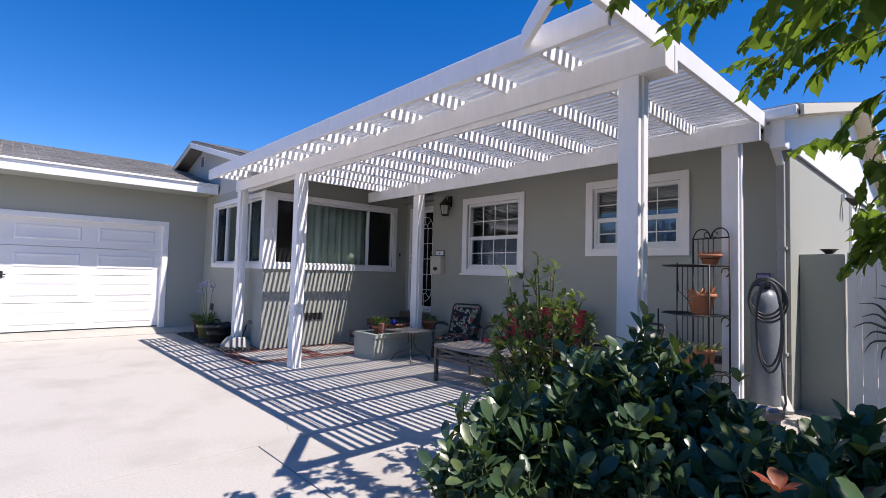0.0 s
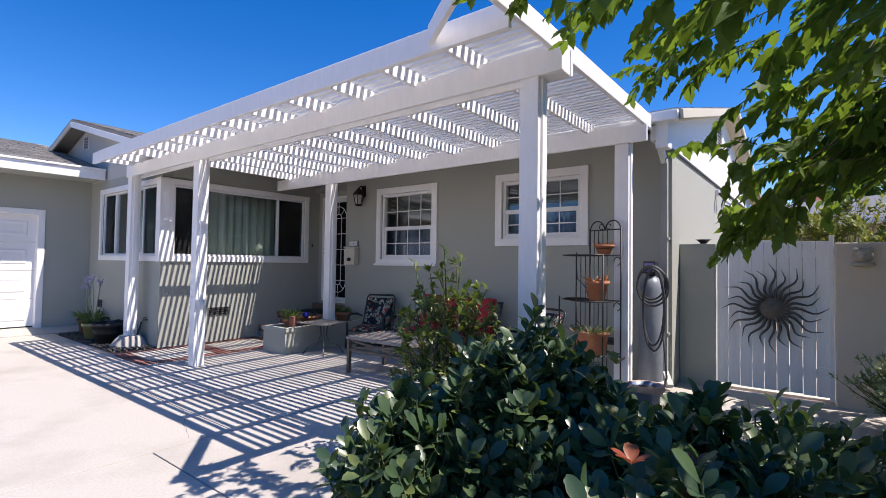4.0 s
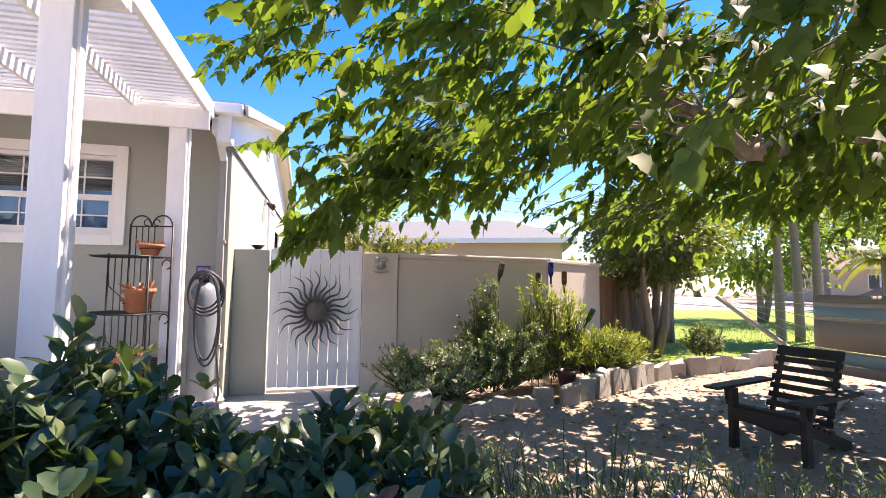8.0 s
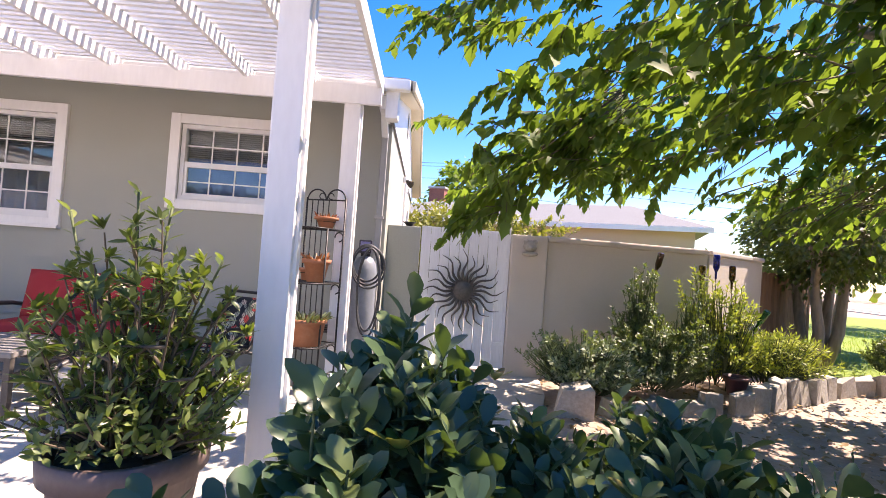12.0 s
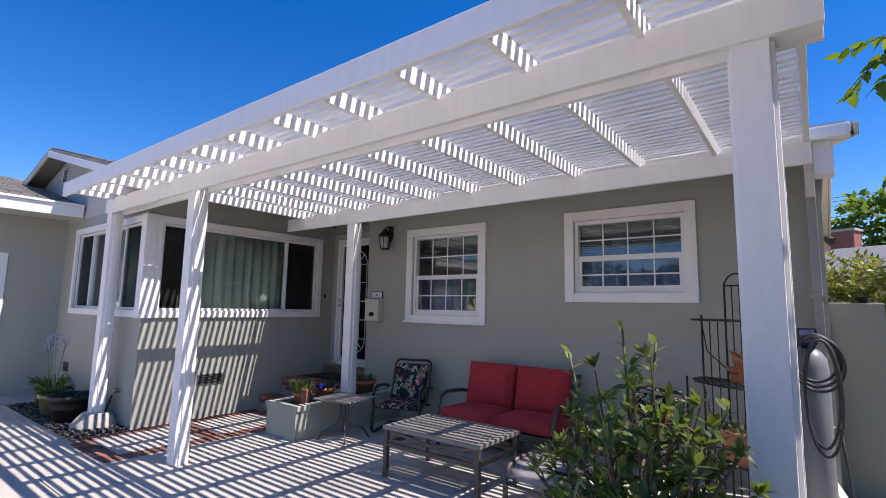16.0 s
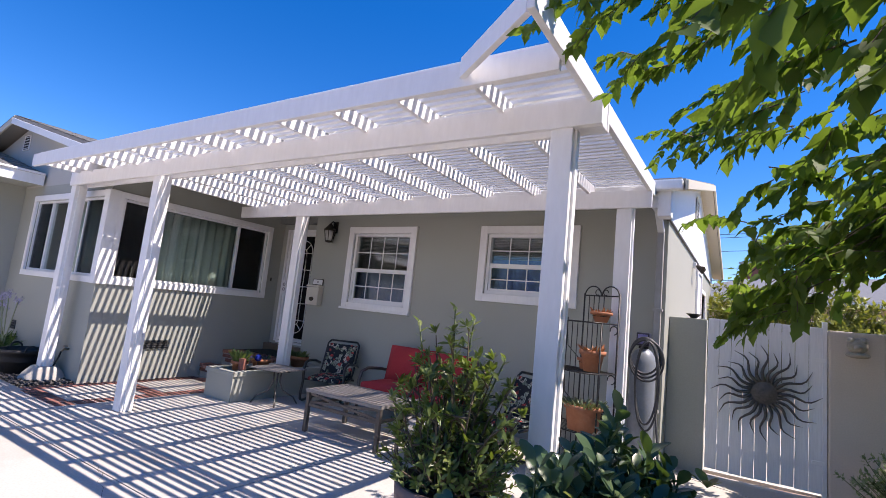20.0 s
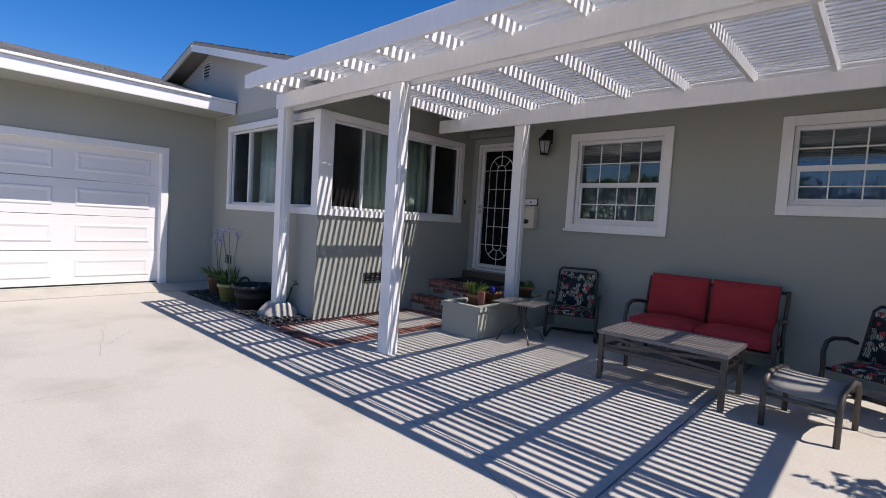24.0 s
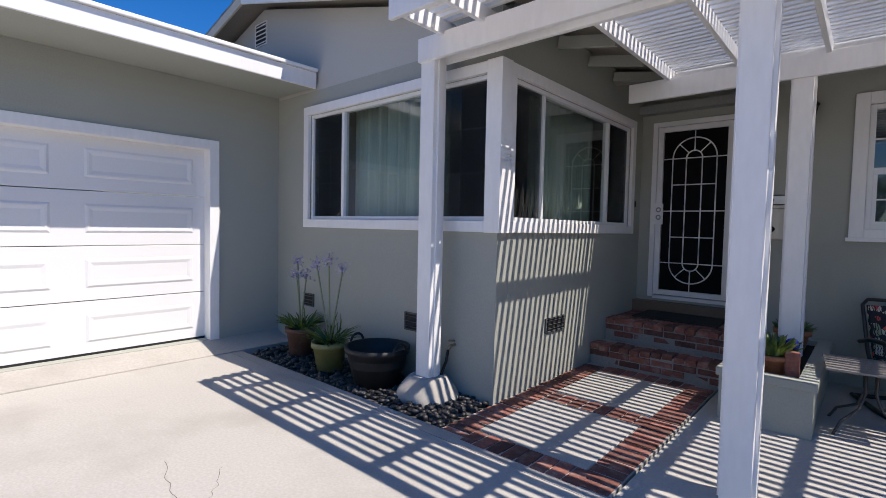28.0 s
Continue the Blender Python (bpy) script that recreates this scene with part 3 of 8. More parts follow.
def slider(name, P, L, z0, z1, splits, grids, label):
    """A three-light window along u (0..L): casing, frame, mullions, panes, grids. P(u, v, w) gives the place, w inwards."""
    w = thing(name, label, "window", (0, 0, 0), kind="structure")

    def bar(nm, u0, u1, v0, v1, w0, w1, m, bev=0.004):
        bm = bm_of()
        a, b = Vector(P(u0, v0, w0)), Vector(P(u1, v1, w1))
        box(bm, min(a.x, b.x), max(a.x, b.x), min(a.y, b.y), max(a.y, b.y), min(a.z, b.z), max(a.z, b.z), bev)
        return part(nm, bm, m, w)
    C = 0.09
    bar("casing", -C, L + C, z1, z1 + C, -0.035, 0.01, WHITE)
    bar("window_sill", -C, L + C, z0 - C, z0, -0.035, 0.01, WHITE)
    bar("casing", -C, 0, z0, z1, -0.033, 0.01, WHITE)
    bar("casing", L, L + C, z0, z1, -0.033, 0.01, WHITE)
    f = 0.035
    for a in ((0, L, z0, z0 + f), (0, L, z1 - f, z1), (0, f, z0 + f, z1 - f), (L - f, L, z0 + f, z1 - f)):
        bar("window_frame", *a, 0.012, 0.09, VINYL, 0.003)
    edges = [f, *splits, L - f]
    for s in splits:
        bar("mullion", s - 0.022, s + 0.022, z0 + f, z1 - f, 0.02, 0.085, VINYL, 0.003)
    for k, (a, b) in enumerate(zip(edges, edges[1:])):
        p = bar("pane", a, b, z0 + f, z1 - f, 0.05, 0.054, GLASS, 0)
        p.visible_shadow = False
        if grids[k]:
            c, r = grids[k]
            for i in range(1, c):
                u = a + (b - a) * i / c
                bar("muntin", u - 0.006, u + 0.006, z0 + f, z1 - f, 0.058, 0.066, mat("dim_grid", (0.25, 0.26, 0.25), rough=0.5), 0)
            for i in range(1, r):
                v = z0 + f + (z1 - z0 - 2 * f) * i / r
                bar("muntin", a, b, v - 0.006, v + 0.006, 0.059, 0.065, mat("dim_grid", (0.25, 0.26, 0.25)), 0)
        if not grids[k] == 0:
            s = bar("insect_screen", a, b, z0 + f, z1 - f, 0.036, 0.038, MESH, 0)
            s.visible_shadow = False
    return w


m_, N_, L_, P_ = nodes_of("insect_mesh")
N_.remove(P_)
t_, d_, x_ = N_.new("ShaderNodeBsdfTransparent"), N_.new("ShaderNodeBsdfDiffuse"), N_.new("ShaderNodeMixShader")
d_.inputs[0].default_value = (0.03, 0.03, 0.03, 1)
x_.inputs[0].default_value = 0.40
L_.new(t_.outputs[0], x_.inputs[1])
L_.new(d_.outputs[0], x_.inputs[2])
L_.new(x_.outputs[0], N_["Material Output"].inputs[0])
MESH = m_
slider("window_3", lambda u, v, w: (BW[0] + u, BY + w, v), BW[1] - BW[0], BW[2], BW[3], [0.56, 1.80], [(2, 3), 0, (2, 3)], "white three-light slider window of the corner bay")
slider("window_4", lambda u, v, w: (BX - w, BS[0] + u, v), BS[1] - BS[0], BS[2], BS[3], [0.52, 1.92], [(2, 3), 0, (2, 3)], "white three-light slider window of the corner bay")
bm = bm_of()
box(bm, BX - 0.105, BX + 0.041, BY - 0.041, BY + 0.105, BW[2] - 0.094, BW[3] + 0.094, 0.004)
structure("trim_bay_corner", bm, WHITE, "white corner post between the bay windows", "trim")

# front door: white steel security door with arched grille
dx0, dx1, dz0, dz1 = DOOR
d1 = thing("door_1", "closed white steel security door with arched grille", "door", ((dx0 + dx1) / 2, DY, dz0), kind="structure")
hw, hh = (dx1 - dx0) / 2, dz1 - dz0
bars("door_frame", d1, [(-hw - 0.02, -hw + 0.035, -0.03, 0.05, 0, hh + 0.02), (hw - 0.035, hw + 0.02, -0.03, 0.05, 0, hh + 0.02), (-hw + 0.035, hw - 0.035, -0.03, 0.05, hh - 0.035, hh + 0.02), (-hw + 0.035, hw - 0.035, -0.025, 0.05, -0.02, 0.02)], VINYL, bev=0.004)
sw = hw - 0.04
bars("stile", d1, [(-sw, -sw + 0.06, -0.012, 0.028, 0.03, hh - 0.04), (sw - 0.06, sw, -0.012, 0.028, 0.03, hh - 0.04), (-sw + 0.06, sw - 0.06, -0.012, 0.028, hh - 0.10, hh - 0.04), (-sw + 0.06, sw - 0.06, -0.012, 0.028, 0.03, 0.09)], VINYL, bev=0.003)
bars("screen", d1, [(-sw + 0.05, sw - 0.05, 0.032, 0.036, 0.06, hh - 0.07)], SCREEN)
ri, ro = 0.085, 0.235
zt, zb = hh - 0.42, 0.42
for R in (ri, ro):
    for zc, a0, a1 in ((zt, 0, math.pi), (zb, math.pi, 2 * math.pi)):
        bm = bm_of()
        ring(bm, (0, 0.012, zc), R, 0.008, "y", 18, 6, a0, a1)
        part("grille_arc", bm, VINYL, d1)
    for s in (-1, 1):
        bm = bm_of()
        tube(bm, [(s * R, 0.012, zb), (s * R, 0.012, zt)], 0.008, 6)
        part("grille_bar", bm, VINYL, d1)
for k, z in enumerate([zb, zb + (zt - zb) * 0.25, zb + (zt - zb) * 0.5, zb + (zt - zb) * 0.75, zt]):
    wdt = sw - 0.05 if k % 2 == 0 else ro
    bm = bm_of()
    tube(bm, [(-wdt, 0.012, z), (wdt, 0.012, z)], 0.007, 6)
    part("grille_bar", bm, VINYL, d1)
for zc, sg in ((zt, 1), (zb, -1)):
    for ang in (45, 90, 135):
        c, s = math.cos(radians(ang)), math.sin(radians(ang)) * sg
        e = 0.40 - 0.07 if ang == 90 else ro
        bm = bm_of()
        tube(bm, [(ri * c, 0.012, zc + ri * s), (e * c, 0.012, zc + e * s)], 0.007, 6)
        part("grille_bar", bm, VINYL, d1)
lock = bm_of()
box(lock, -sw - 0.012, -sw + 0.085, -0.034, -0.012, 0.88, 1.13, 0.006)
lk = part("lock_plate", lock, VINYL, d1)
for z in (0.965, 1.055):
    bm = bm_of()
    ring(bm, (-sw + 0.037, -0.038, z), 0.024, 0.008, "y", 14, 6)
    part("knob_ring", bm, mat("steel", (0.35, 0.35, 0.36), metal=1.0, rough=0.3), lk)
bm = bm_of()
box(bm, dx0, dx1, DY + 0.10, DY + 0.14, dz0, dz1)
tagged(part("door_inner", bm, mat("inner_door", (0.02, 0.018, 0.016), rough=0.5)), "dark inner front door behind the screen", "door", kind="structure")

# garage door: four sections with pressed panels
gy0, gy1, gz0, gz1 = GD
gdr = thing("door_2", "closed white sectional garage door with pressed panels", "garage door", (GX - 0.13, (gy0 + gy1) / 2, gz0), kind="structure")
gw, gh = (gy1 - gy0), gz1 - gz0
GDM = mat("garage_paint", (0.80, 0.80, 0.80), (0.77, 0.77, 0.77), (0.72, 0.72, 0.71), big=0.7, small=70, rough=0.42, bump=0.05)
for r in range(4):
    z0, z1 = gh * r / 4 + 0.004, gh * (r + 1) / 4 - 0.004
    bm = bm_of()
    box(bm, -0.045, 0, -gw / 2 + 0.005, gw / 2 - 0.005, z0, z1, 0.004)
    sec = part("door_section", bm, GDM, gdr)
    for c in range(4):
        a, b = -gw / 2 + gw * c / 4 + 0.13, -gw / 2 + gw * (c + 1) / 4 - 0.13
        bm = bm_of()
        zz0, zz1 = z0 + 0.12, z1 - 0.12
        pts = [(0.0, a, b, zz0, zz1), (0.010, a + 0.02, b - 0.02, zz0 + 0.02, zz1 - 0.02), (0.010, a + 0.035, b - 0.035, zz0 + 0.035, zz1 - 0.035), (0.003, a + 0.065, b - 0.065, zz0 + 0.065, zz1 - 0.065)]
        rg = [[bm.verts.new((x, p, q)) for p, q in ((y0, q0), (y1, q0), (y1, q1), (y0, q1))] for x, y0, y1, q0, q1 in pts]
        for A, B in zip(rg, rg[1:]):
            for k in range(4):
                bm.faces.new((A[k], A[(k + 1) % 4], B[(k + 1) % 4], B[k]))
        bm.faces.new(rg[-1])
        o = part("pressed_panel", bm, GDM, sec)
bm = bm_of()
box(bm, 0, 0.02, -0.02, 0.02, 0.98, 1.10, 0.004)
tube(bm, [(0.03, -0.06, 1.04), (0.03, 0.06, 1.04)], 0.009, 8)
part("door_handle", bm, BLACK, gdr, "dark metal handle")
bm = bm_of()
box(bm, -0.04, 0.005, -gw / 2, gw / 2, -0.012, 0.022)
part("rubber_seal", bm, mat("rubber", (0.02, 0.02, 0.02), rough=0.9), gdr)
for i, (a, b, c, d) in enumerate(((gy1 - 0.012, gy1 + 0.09, -0.05, gz1 + 0.09), (gy0 - 0.09, gy0 + 0.012, -0.05, gz1 + 0.09), (gy0 + 0.012, gy1 - 0.012, gz1 - 0.012, gz1 + 0.09))):
    bm = bm_of()
    box(bm, GX - 0.155, GX + 0.02, a, b, c, d, 0.004)
    structure("trim_garage_%d" % (i + 1), bm, WHITE, "white wooden trim round the garage door", "trim")
bm = bm_of()
sl = [bm.verts.new((x, y, z)) for y in (-3.2, BY - 0.002) for x, z in ((-11.9, -0.2), (-11.9, 0.10), (GX + 0.02, 0.095), (GX + 0.34, 0.012), (GX + 0.34, -0.2))]
bm.faces.new(sl[:5])
bm.faces.new(sl[5:])
for k in range(5):
    bm.faces.new((sl[k], sl[(k + 1) % 5], sl[5 + (k + 1) % 5], sl[5 + k]))
structure("garage_apron", bm, CONC_OLD, "worn concrete sill before the garage door", "driveway")

# ---- pergola ----
pg = thing("pergola", "white painted wooden pergola with slatted roof over the patio", "pergola", (-4.9, 3.0, 0))
ox, oy = 4.9, -3.0
pbox = lambda n, x0, x1, y0, y1, z0, z1, m=WHITE, bev=0.005: part(n, box(bm_of(), x0 + ox, x1 + ox, y0 + oy, y1 + oy, z0, z1, bev), m, pg)
PT = 0.145
for x, y, z in ((-8.57, 3.03, 0.174), (-6.345, 3.03, 0.0), (-1.455, 3.03, 0.0), (-6.36, 5.22, 0.36), (-1.51, 5.22, 0.0)):
    bm = bm_of()
    box(bm, x + ox - PT / 2, x + ox + PT / 2, y + oy - PT / 2, y + oy + PT / 2, z, 2.88 if y < 4 else 2.87, 0.006)
    post = part("post", bm, WHITE, pg)
    bm = bm_of()
    box(bm, x + ox - PT / 2 - 0.016, x + ox + PT / 2 + 0.016, y + oy - 0.03, y + oy + 0.03, z + 0.002, 2.70, 0.003)
    part("post_batten", bm, WHITE, post)
for y in (2.955, 3.105):
    pbox("beam", -8.66, -1.20, y - 0.02, y + 0.02, 2.70, 2.885)
pbox("beam", -7.80, -1.25, 5.145 - 0.02, 5.145 + 0.02, 2.69, 2.875)
pbox("beam_block", -1.385, -1.205, 2.976, 3.084, 2.70, 2.88)
pbox("beam_block", -8.655, -8.60, 2.976, 3.084, 2.70, 2.88)
RX = [-1.275, -1.885, -2.505, -3.12, -3.735, -4.35, -4.97, -5.585, -6.20, -6.815, -7.42, -8.02, -8.40]
for k, x in enumerate(RX):
    y1 = 5.36 if x > -7.5 else 3.30
    y0 = 1.93 if k == 0 else 2.44
    z0, z1 = (2.855, 3.005) if k else (2.85, 3.02)
    if k == 0:
        pbox("rafter", x - 0.02, x + 0.02, y0, y1, 2.855, 3.0)
    else:
        pbox("rafter", x - 0.019, x + 0.019, y0, y1, 2.855, 2.968)
pbox("fascia", -8.42, -1.297, 2.40, 2.438, 2.80, 2.96)
part("brace", beam(bm_of(), (-1.90 + ox, 2.40 + oy, 2.915), (-1.30 + ox, 1.97 + oy, 2.925), 0.038, 0.13, 0.004), WHITE, pg)
for a, b in zip(RX[:11], RX[1:11]):
    pbox("blocking", b + 0.02, a - 0.02, 5.30, 5.335, 2.857, 2.966)
me_long = mesh_of(box(bm_of(), -8.42 + ox, -1.297 + ox, -0.019, 0.019, 0, 0.038, 0.003), SLAT)
me_short = mesh_of(box(bm_of(), -7.44 + ox, -1.297 + ox, -0.019, 0.019, 0, 0.038, 0.003), SLAT)
rs = random.Random(4)
k, y = 0, 2.485
while y < 5.36:
    o = shared("slat", me_long if y < 3.02 else me_short, pg, pose(0, y + oy + rs.uniform(-0.004, 0.004), 2.969, 0, 0, rs.uniform(-0.03, 0.03)))
    y += 0.0845

# ---- plants ----
BARK = mat("bark", (0.34, 0.285, 0.235), (0.19, 0.155, 0.125), (0.42, 0.36, 0.30), big=3.0, small=16, rough=0.95, bump=0.9, stretch=(1, 1, 0.22), dist=0.02)
TWIG = mat("twig", (0.13, 0.10, 0.065), (0.09, 0.07, 0.05), rough=0.9)
STEM = mat("green_stem", (0.09, 0.12, 0.045), (0.07, 0.09, 0.035), rough=0.7)
SHAPES = {
    "ovate": [(0, 0.0), (0.30, 0.14), (0.40, 0.36), (0.27, 0.66), (0.09, 0.88), (0, 1.0)],
    "lobed": [(0, 0.0), (0.26, 0.04), (0.33, 0.26), (0.24, 0.42), (0.28, 0.55), (0.11, 0.78), (0, 1.0)],
    "obovate": [(0, 0.0), (0.08, 0.16), (0.205, 0.45), (0.235, 0.66), (0.14, 0.9), (0, 1.0)],
    "narrow": [(0, 0.0), (0.09, 0.25), (0.11, 0.55), (0.05, 0.85), (0, 1.0)],
    "needle": [(0, 0.0), (0.045, 0.3), (0.04, 0.75), (0, 1.0)],
    "shrubby": [(0, 0.0), (0.13, 0.25), (0.18, 0.55), (0.09, 0.85), (0, 1.0)],
    "small": [(0, 0.0), (0.27, 0.4), (0, 1.0)],
}


def leaf_mesh(base, axis, up, size, shape, curl=0.18, fold=0.22):
    """One mesh of many leaves: each from base along axis, upper side towards up, length size."""
    base, axis, up, size = (np.asarray(v, float) for v in (base, axis, up, size))
    n = len(base)
    axis = axis / np.linalg.norm(axis, axis=1)[:, None]
    side = np.cross(axis, up)
    side /= np.maximum(np.linalg.norm(side, axis=1), 1e-6)[:, None]
    nrm = np.cross(side, axis)
    rows = SHAPES[shape]
    T, F = [], []
    idx = []
    for k, (w, v) in enumerate(rows):
        z = -curl * v * v
        if w == 0:
            idx.append((len(T),))
            T.append((0, v, z))
        else:
            i = len(T)
            idx.append((i, i + 1, i + 2))
            T += [(-w, v, z + fold * w), (0, v, z), (w, v, z + fold * w)]
    for a, b in zip(idx, idx[1:]):
        if len(a) == 1 and len(b) == 3:
            F += [(a[0], b[1], b[0], -1), (a[0], b[2], b[1], -1)]
        elif len(b) == 1:
            F += [(a[0], a[1], b[0], -1), (a[1], a[2], b[0], -1)]
        else:
            F += [(a[0], a[1], b[1], b[0]), (a[1], a[2], b[2], b[1])]
    T = np.array(T)
    V = base[:, None] + size[:, None, None] * (T[None, :, :1] * side[:, None] + T[None, :, 1:2] * axis[:, None] + T[None, :, 2:] * nrm[:, None])
    m = len(T)
    V = V.reshape(-1, 3)
    faces = []
    for k in range(n):
        o = k * m
        for f in F:
            faces.append(tuple(o + i for i in f if i >= 0))
    me = bpy.data.meshes.new("leaves")
    me.from_pydata(V.tolist(), [], faces)
    me.polygons.foreach_set("use_smooth", [True] * len(me.polygons))
    return me


def leaves(name, parent, material, base, axis, up, size, shape, curl=0.18, fold=0.22, label=""):
    me = leaf_mesh(base, axis, up, size, shape, curl, fold)
    me.materials.append(material)
    ob = shared(name, me, parent)
    ob["kind"] = "stuff"
    if label:
        ob["label"] = label
    return ob


def thin_sticks(segs, r0, r1, seg=4):
    """Tapered sticks, each a list of points, in one mesh."""
    bm = bm_of()
    for pts in segs:
        n = len(pts)
        tube(bm, pts, [r0 + (r1 - r0) * k / (n - 1) for k in range(n)], seg, cap=False)
    return bm


MULB = leafy("mulberry_leaf", (0.046, 0.092, 0.022), (0.072, 0.128, 0.028), (0.14, 0.20, 0.04), 0.41, 0.60, thin=(0.30, 0.46, 0.045))
MULB.node_tree.nodes["Principled BSDF"].inputs["Specular IOR Level"].default_value = 0.3
HEDGE = leafy("hedge_leaf", (0.042, 0.082, 0.044), (0.068, 0.12, 0.054), (0.16, 0.20, 0.06), 0.16, 0.34, thin=(0.15, 0.26, 0.03))

# tree: a leaning trunk, long low limbs, an umbrella of drooping leaf sprays
TX, TY = 4.95, 2.70
tree = thing("tree", "broad low shade tree with lobed green leaves and leaning trunk", "tree", (TX, TY, -0.03))
ntr = np.random.RandomState(11)
rt = random.Random(11)
bm = bm_of()
tp = [(0.02, -0.02, -0.15), (0.0, 0, 0.0), (-0.02, 0.02, 0.12), (-0.02, 0.03, 0.5), (0.02, 0.05, 1.0), (0.07, 0.06, 1.45), (0.10, 0.07, 1.72)]
tube(bm, tp, [0.42, 0.34, 0.245, 0.195, 0.178, 0.195, 0.17], 18)
for v in bm.verts:
    a = math.atan2(v.co.y, v.co.x)
    k = 1 + 0.05 * math.sin(5 * a + v.co.z * 2) + 0.10 * noise.noise((v.co.x * 4, v.co.y * 4, v.co.z * 2.2))
    v.co.x *= k
    v.co.y *= k
part("trunk", bm, BARK, tree)
BOUGHS = [
    [(0.06, -0.02, 1.45), (-0.30, 0.1, 1.78), (-0.54, 0.17, 2.02), (-0.70, 0.25, 2.36), (-1.1, 0.3, 2.52), (-1.7, 0.35, 2.42), (-2.35, 0.36, 2.26), (-2.6, 0.4, 2.5), (-3.4, 0.6, 2.85)],
    [(0.06, 0.08, 1.6), (-0.1, 0.6, 2.2), (-0.9, 1.7, 2.7), (-1.9, 2.9, 2.9), (-2.9, 3.7, 2.75)],
    [(0.08, -0.08, 1.6), (0.08, -0.28, 1.92), (-0.12, -0.2, 2.25), (-0.5, -0.4, 2.75), (-1.6, -1.2, 2.95), (-3.0, -1.6, 2.95), (-4.3, -1.4, 2.75)],
    [(0.1, 0.05, 1.6), (0.6, 0.4, 2.1), (1.7, 1.3, 2.8), (3.2, 2.2, 3.1)],
    [(0.12, 0.05, 1.6), (0.5, -0.5, 2.15), (1.5, -1.6, 2.8), (2.8, -2.6, 3.0)],
    [(0.1, 0.08, 1.6), (0.16, 0.2, 2.3), (-0.2, 0.3, 3.1), (-0.5, 0.4, 3.9)],
    [(-0.75, 0.42, 2.2), (-1.0, 0.25, 2.6), (-1.9, -0.2, 3.0), (-3.2, -0.4, 3.3), (-4.4, -0.3, 3.3), (-4.9, -0.5, 3.25)],
]
LR = [0.16, 0.09, 0.105, 0.11, 0.11, 0.085, 0.06]
limb_pts = []
for L_pts, r in zip(BOUGHS, LR):
    fine = []
    for a, b in zip(L_pts, L_pts[1:]):
        for k in range(4):
            p = Vector(a).lerp(Vector(b), k / 4)
            fine.append(p + 0.03 * Vector((noise.noise(p * 2.1), noise.noise(p * 2.1 + Vector((7, 0, 0))), noise.noise(p * 2.1 + Vector((0, 9, 0))))))
    fine.append(Vector(L_pts[-1]))
    n = len(fine)
    bm = bm_of()
    tube(bm, fine, [r * (1 - 0.82 * k / (n - 1)) for k in range(n)], 10)
    part("limb", bm, BARK, tree)
    limb_pts += fine[2:-3]
LP = np.array([tuple(p) for p in limb_pts])


def canopy_low(dx, dy):
    """Height of the crown's underside: high over the walk, one spray hanging low towards the gate."""
    X, Y = TX + dx, TY + dy
    z = 2.26 + 0.2 * noise.noise((dx * 0.7, dy * 0.7, 5)) + 0.10 * math.sin(2.0 * dx + 1.0)
    if 1.0 < X < 4.2:
        z += 0.16 * math.sin(math.pi * (X - 1.0) / 3.2)
    if X < 1.2:
        z += min(0.45, (1.2 - X) * 0.4)
    if Y < 1.2:
        z += 0.15
    hang = math.exp(-((X + 0.25) / 0.7) ** 2 - ((Y - 4.85) / 0.6) ** 2)
    return z - 0.95 * hang


